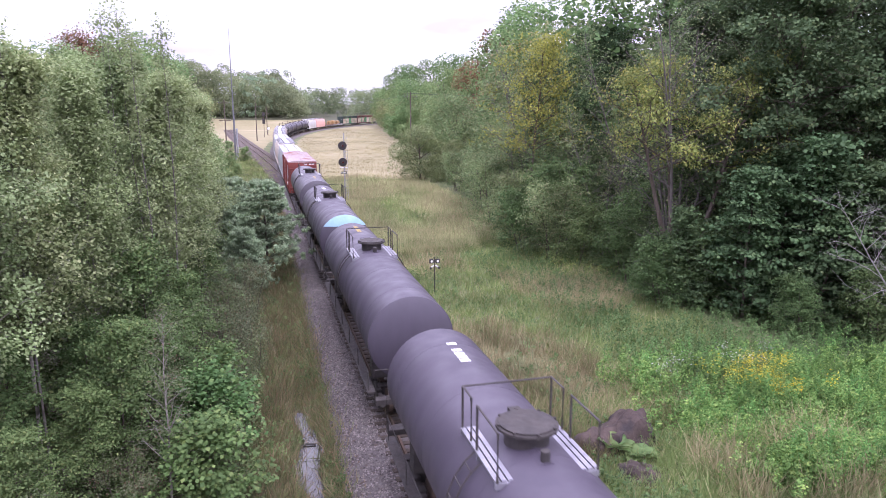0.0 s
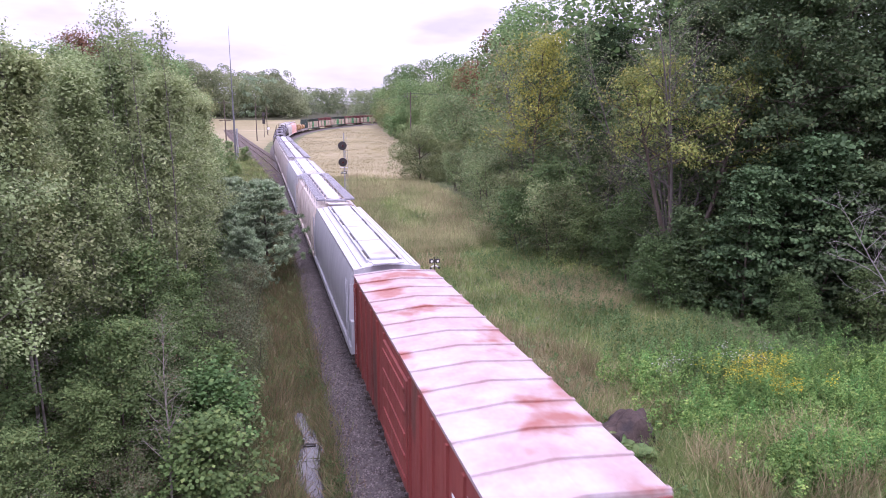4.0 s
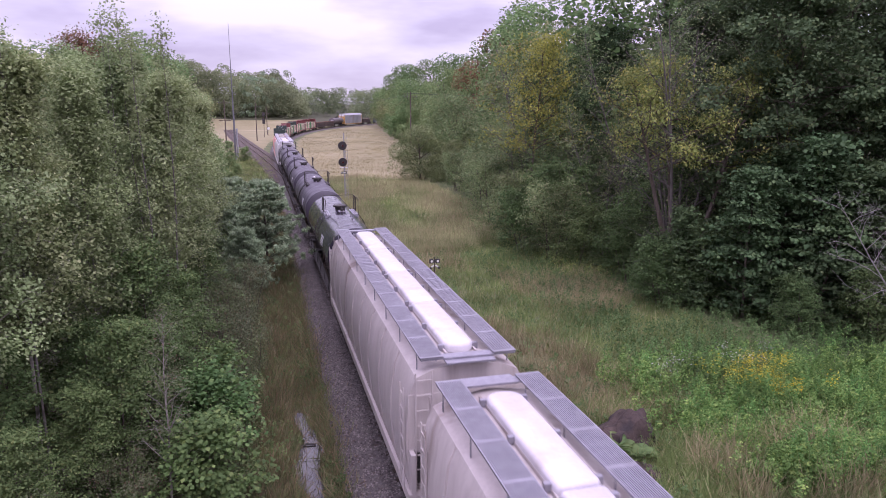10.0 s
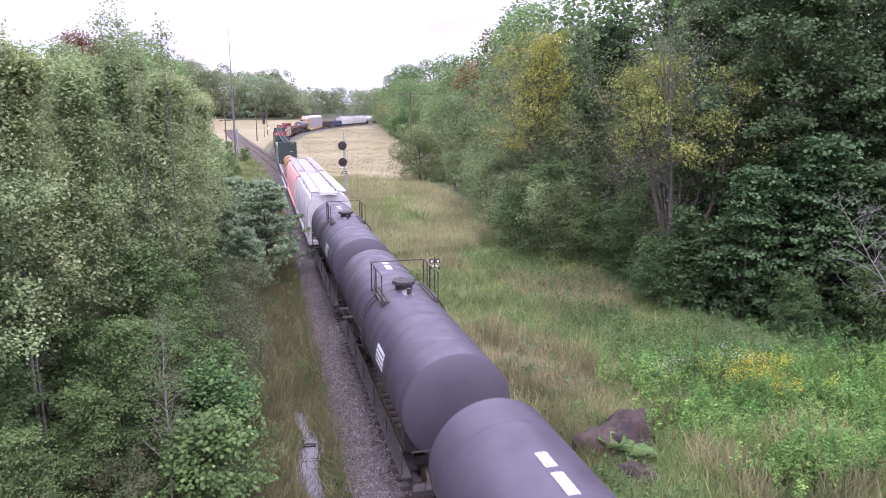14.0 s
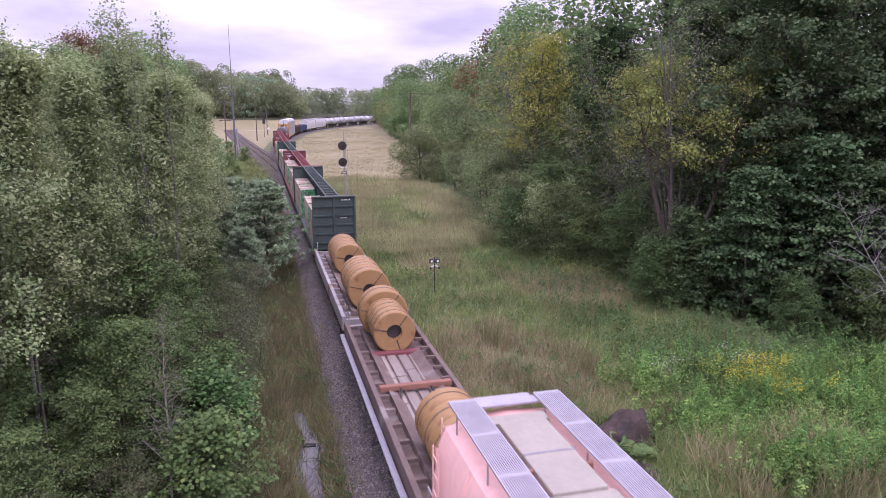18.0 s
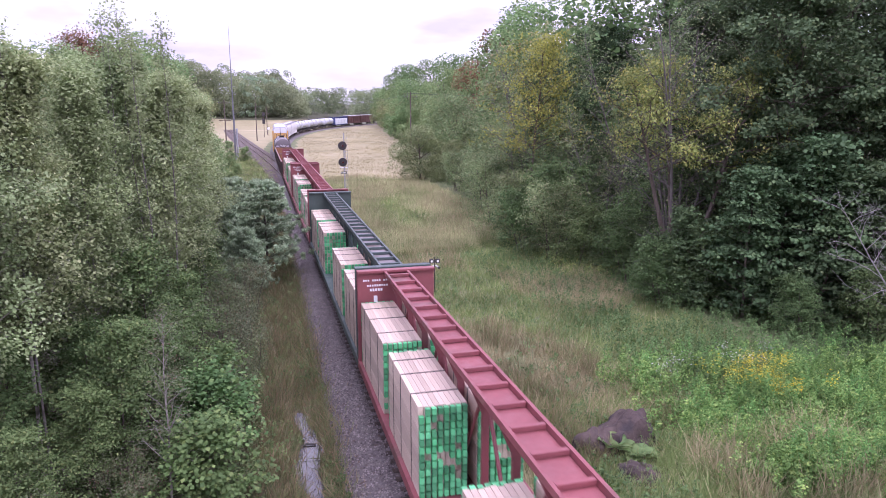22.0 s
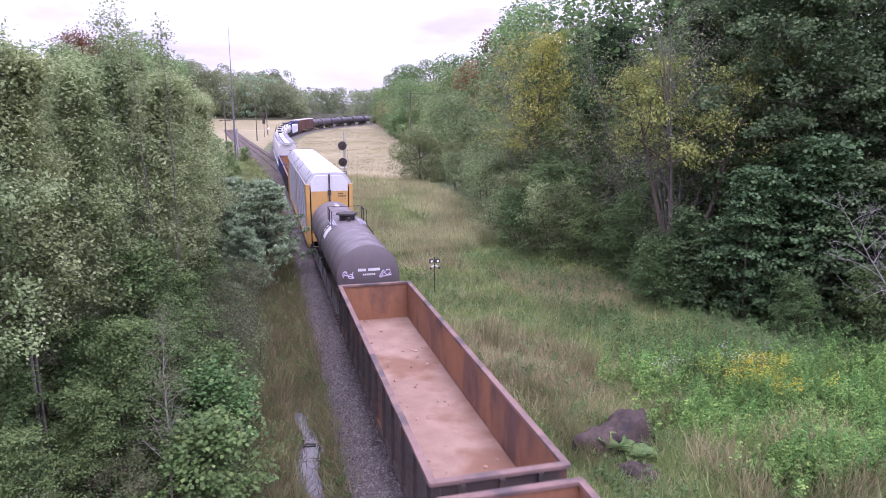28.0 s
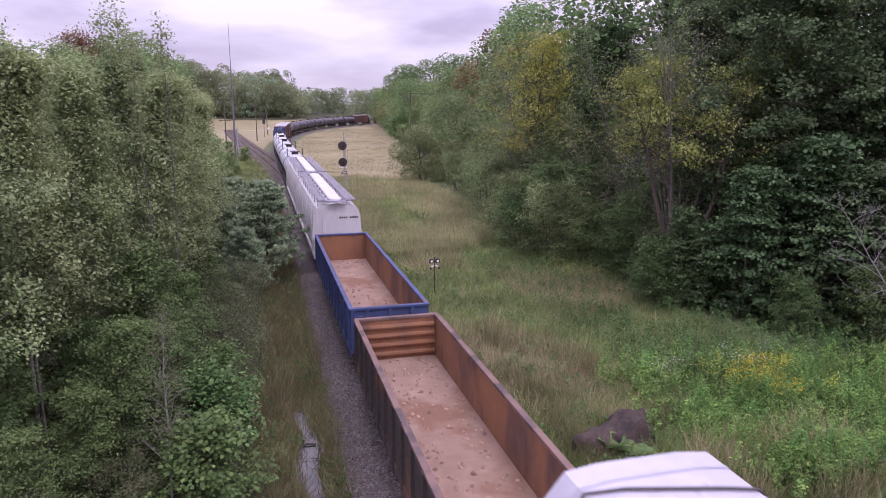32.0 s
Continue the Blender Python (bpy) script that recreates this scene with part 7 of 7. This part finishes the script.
    cg = centre_beam(24.2, M_GREEN, "dark green centerbeam flat car with tall bulkheads", M_CHORD)
    cr = centre_beam(24.2, M_RED, "red centerbeam flat car with tall bulkheads", M_RED)
    beams = [(cg, 363.8), (cr, 388.5), (again(cg), 412.8), (again(cr), 438.2), (again(cr), 463.4)]
    packs = [lumber_stack(4.75, 2.38, "strapped stack of pale lumber with green painted ends", seed=3), lumber_stack(4.1, 2.4, "shorter strapped stack of pale sawn lumber", seed=5, gap=0.01), lumber_stack(4.75, 2.35, "strapped stack of pale lumber with bright green ends", seed=8)]
    used = set()
    for k, (car, f) in enumerate(beams):
        couple(car, f, f + 24.2)
        for side in (-0.75, 0.75):
            for n, i in enumerate(([1, 1, 1, 0], [2, 1, 1, 2], [1, 1, 1, 2], [0, 1, 1, 0], [1, 1, 1, 2])[k]):
                ln = (4.75, 4.1, 4.75)[i]
                y = (-11.4, -11.4 + (4.1 if k in (0, 2, 4) else 4.75) + 0.85, 1.95, 6.9)[n]
                p = packs[i] if i not in used else again(packs[i])
                used.add(i)
                load(p, f, f + 24.2, y + ln / 2, side, 1.2)
    couple(gondola(16.4, M_GON_BLACK, "black gondola car, empty, rusty inside", rubble=40, end_ribs=False), 489.0, 505.4)
    couple(gondola(17.2, M_GON_BLACK, "rusty brown gondola car with a dusty bare floor", rubble=60, seed=2, end_ribs=False), 506.0, 523.2)
    couple(tank_car(17.3, M_BROWN_TANK, "brown-black tank car with graffiti on its head", head_mark=M_MARK, radius=1.5, cz=2.8, platform=1.0, rail_high=0.8), 524.1, 541.4)
    couple(auto_rack(28.7, "white and yellow enclosed autorack car"), 542.45, 571.4)
    couple(gondola(15.4, M_GON_BLACK, "black gondola car with dirt and scrap on its floor", rubble=420, seed=3), 572.9, 588.6)
    couple(gondola(16.6, M_GON_BLUE, "blue gondola car, empty, rusty inside", rubble=160, seed=4, end_ribs=False), 589.8, 606.4)
    wh = covered_hopper(19.6, M_HOP_WHITE, "off-white covered hopper with a trough hatch")
    couple(wh, 608.2, 627.8)
    couple(again(wh), 628.8, 648.4)
    pale = tank_car(15.6, M_PALE_TANK, "clean pale grey tank car", marks="")
    for i in range(5):
        couple(pale if i == 0 else again(pale), 650.0 + i * 17.2, 665.6 + i * 17.2)
    flat = centre_beam(22.0, M_GON_BLUE, "blue centerbeam flat car with wrapped white lumber", M_DECK)
    couple(flat, 737.0, 759.0)
    wrap = lumber_stack(4.9, 2.6, "white wrapped stack of lumber", wrapped=True)
    for side in (-0.86, 0.86):
        for i in range(4):
            load(wrap if side < 0 and i == 0 else again(wrap), 737.0, 759.0, -7.6 + i * 5.05, side, 1.2)
    bb = box_car(18.5, "dark brown boxcar with a pale roof", side=M_BROWN_BOX, roof=M_HOP_WHITE, height=5.1, graffiti=False)
    couple(bb, 760.4, 778.9)
    couple(again(bb), 780.2, 798.7)
    for i in range(8):
        couple(again(blk, "weathered black tank car in the train"), 800.4 + i * 18.6, 817.7 + i * 18.6)
    couple(again(bb), 949.6, 968.0)
    for i in range(3):
        couple(again(blk, "weathered black tank car in the train"), 969.4 + i * 18.6, 986.7 + i * 18.6)
    couple(again(wh), 1026.0, 1045.6)


build_train()


def motions():
    """The train runs along the line at an even speed; each car turns with its two trucks, each load with its car."""
    times = [i * 1.0 for i in range(33)]
    for thing, middle, half, along, across, above in TRAIN:
        rows = []
        for t in times:
            s = middle - SPEED * t
            ax, ay, _ = on_line(s - half)
            bx, by, _ = on_line(s + half)
            turn = math.atan2(bx - ax, by - ay)
            cx, cy = (ax + bx) / 2, (ay + by) / 2
            x = cx + along * math.sin(turn) + across * math.cos(turn)
            y = cy + along * math.cos(turn) - across * math.sin(turn)
            rows.append((t, pose(x, y, above, 0, 0, -math.degrees(turn))))
        walk(thing, rows)
    # the wheelsets roll without slipping; all of them turn alike, so those that stand alike in their trucks share their keys
    for place in (-0.89, 0.89):
        same = [w for w, d in ALL_WHEELS if abs(d - place) < 0.01]
        walk(same[0], [(i / FPS, pose(0, place, 0.457, math.degrees(SPEED * i / FPS / 0.457), 0, 0)) for i in range(int(SECONDS * FPS) + 1)])
        keys = same[0].animation_data
        for w in same[1:]:
            w.rotation_mode = "QUATERNION"
            w.animation_data_create()
            w.animation_data.action = keys.action
            w.animation_data.action_slot = keys.action_slot


motions()
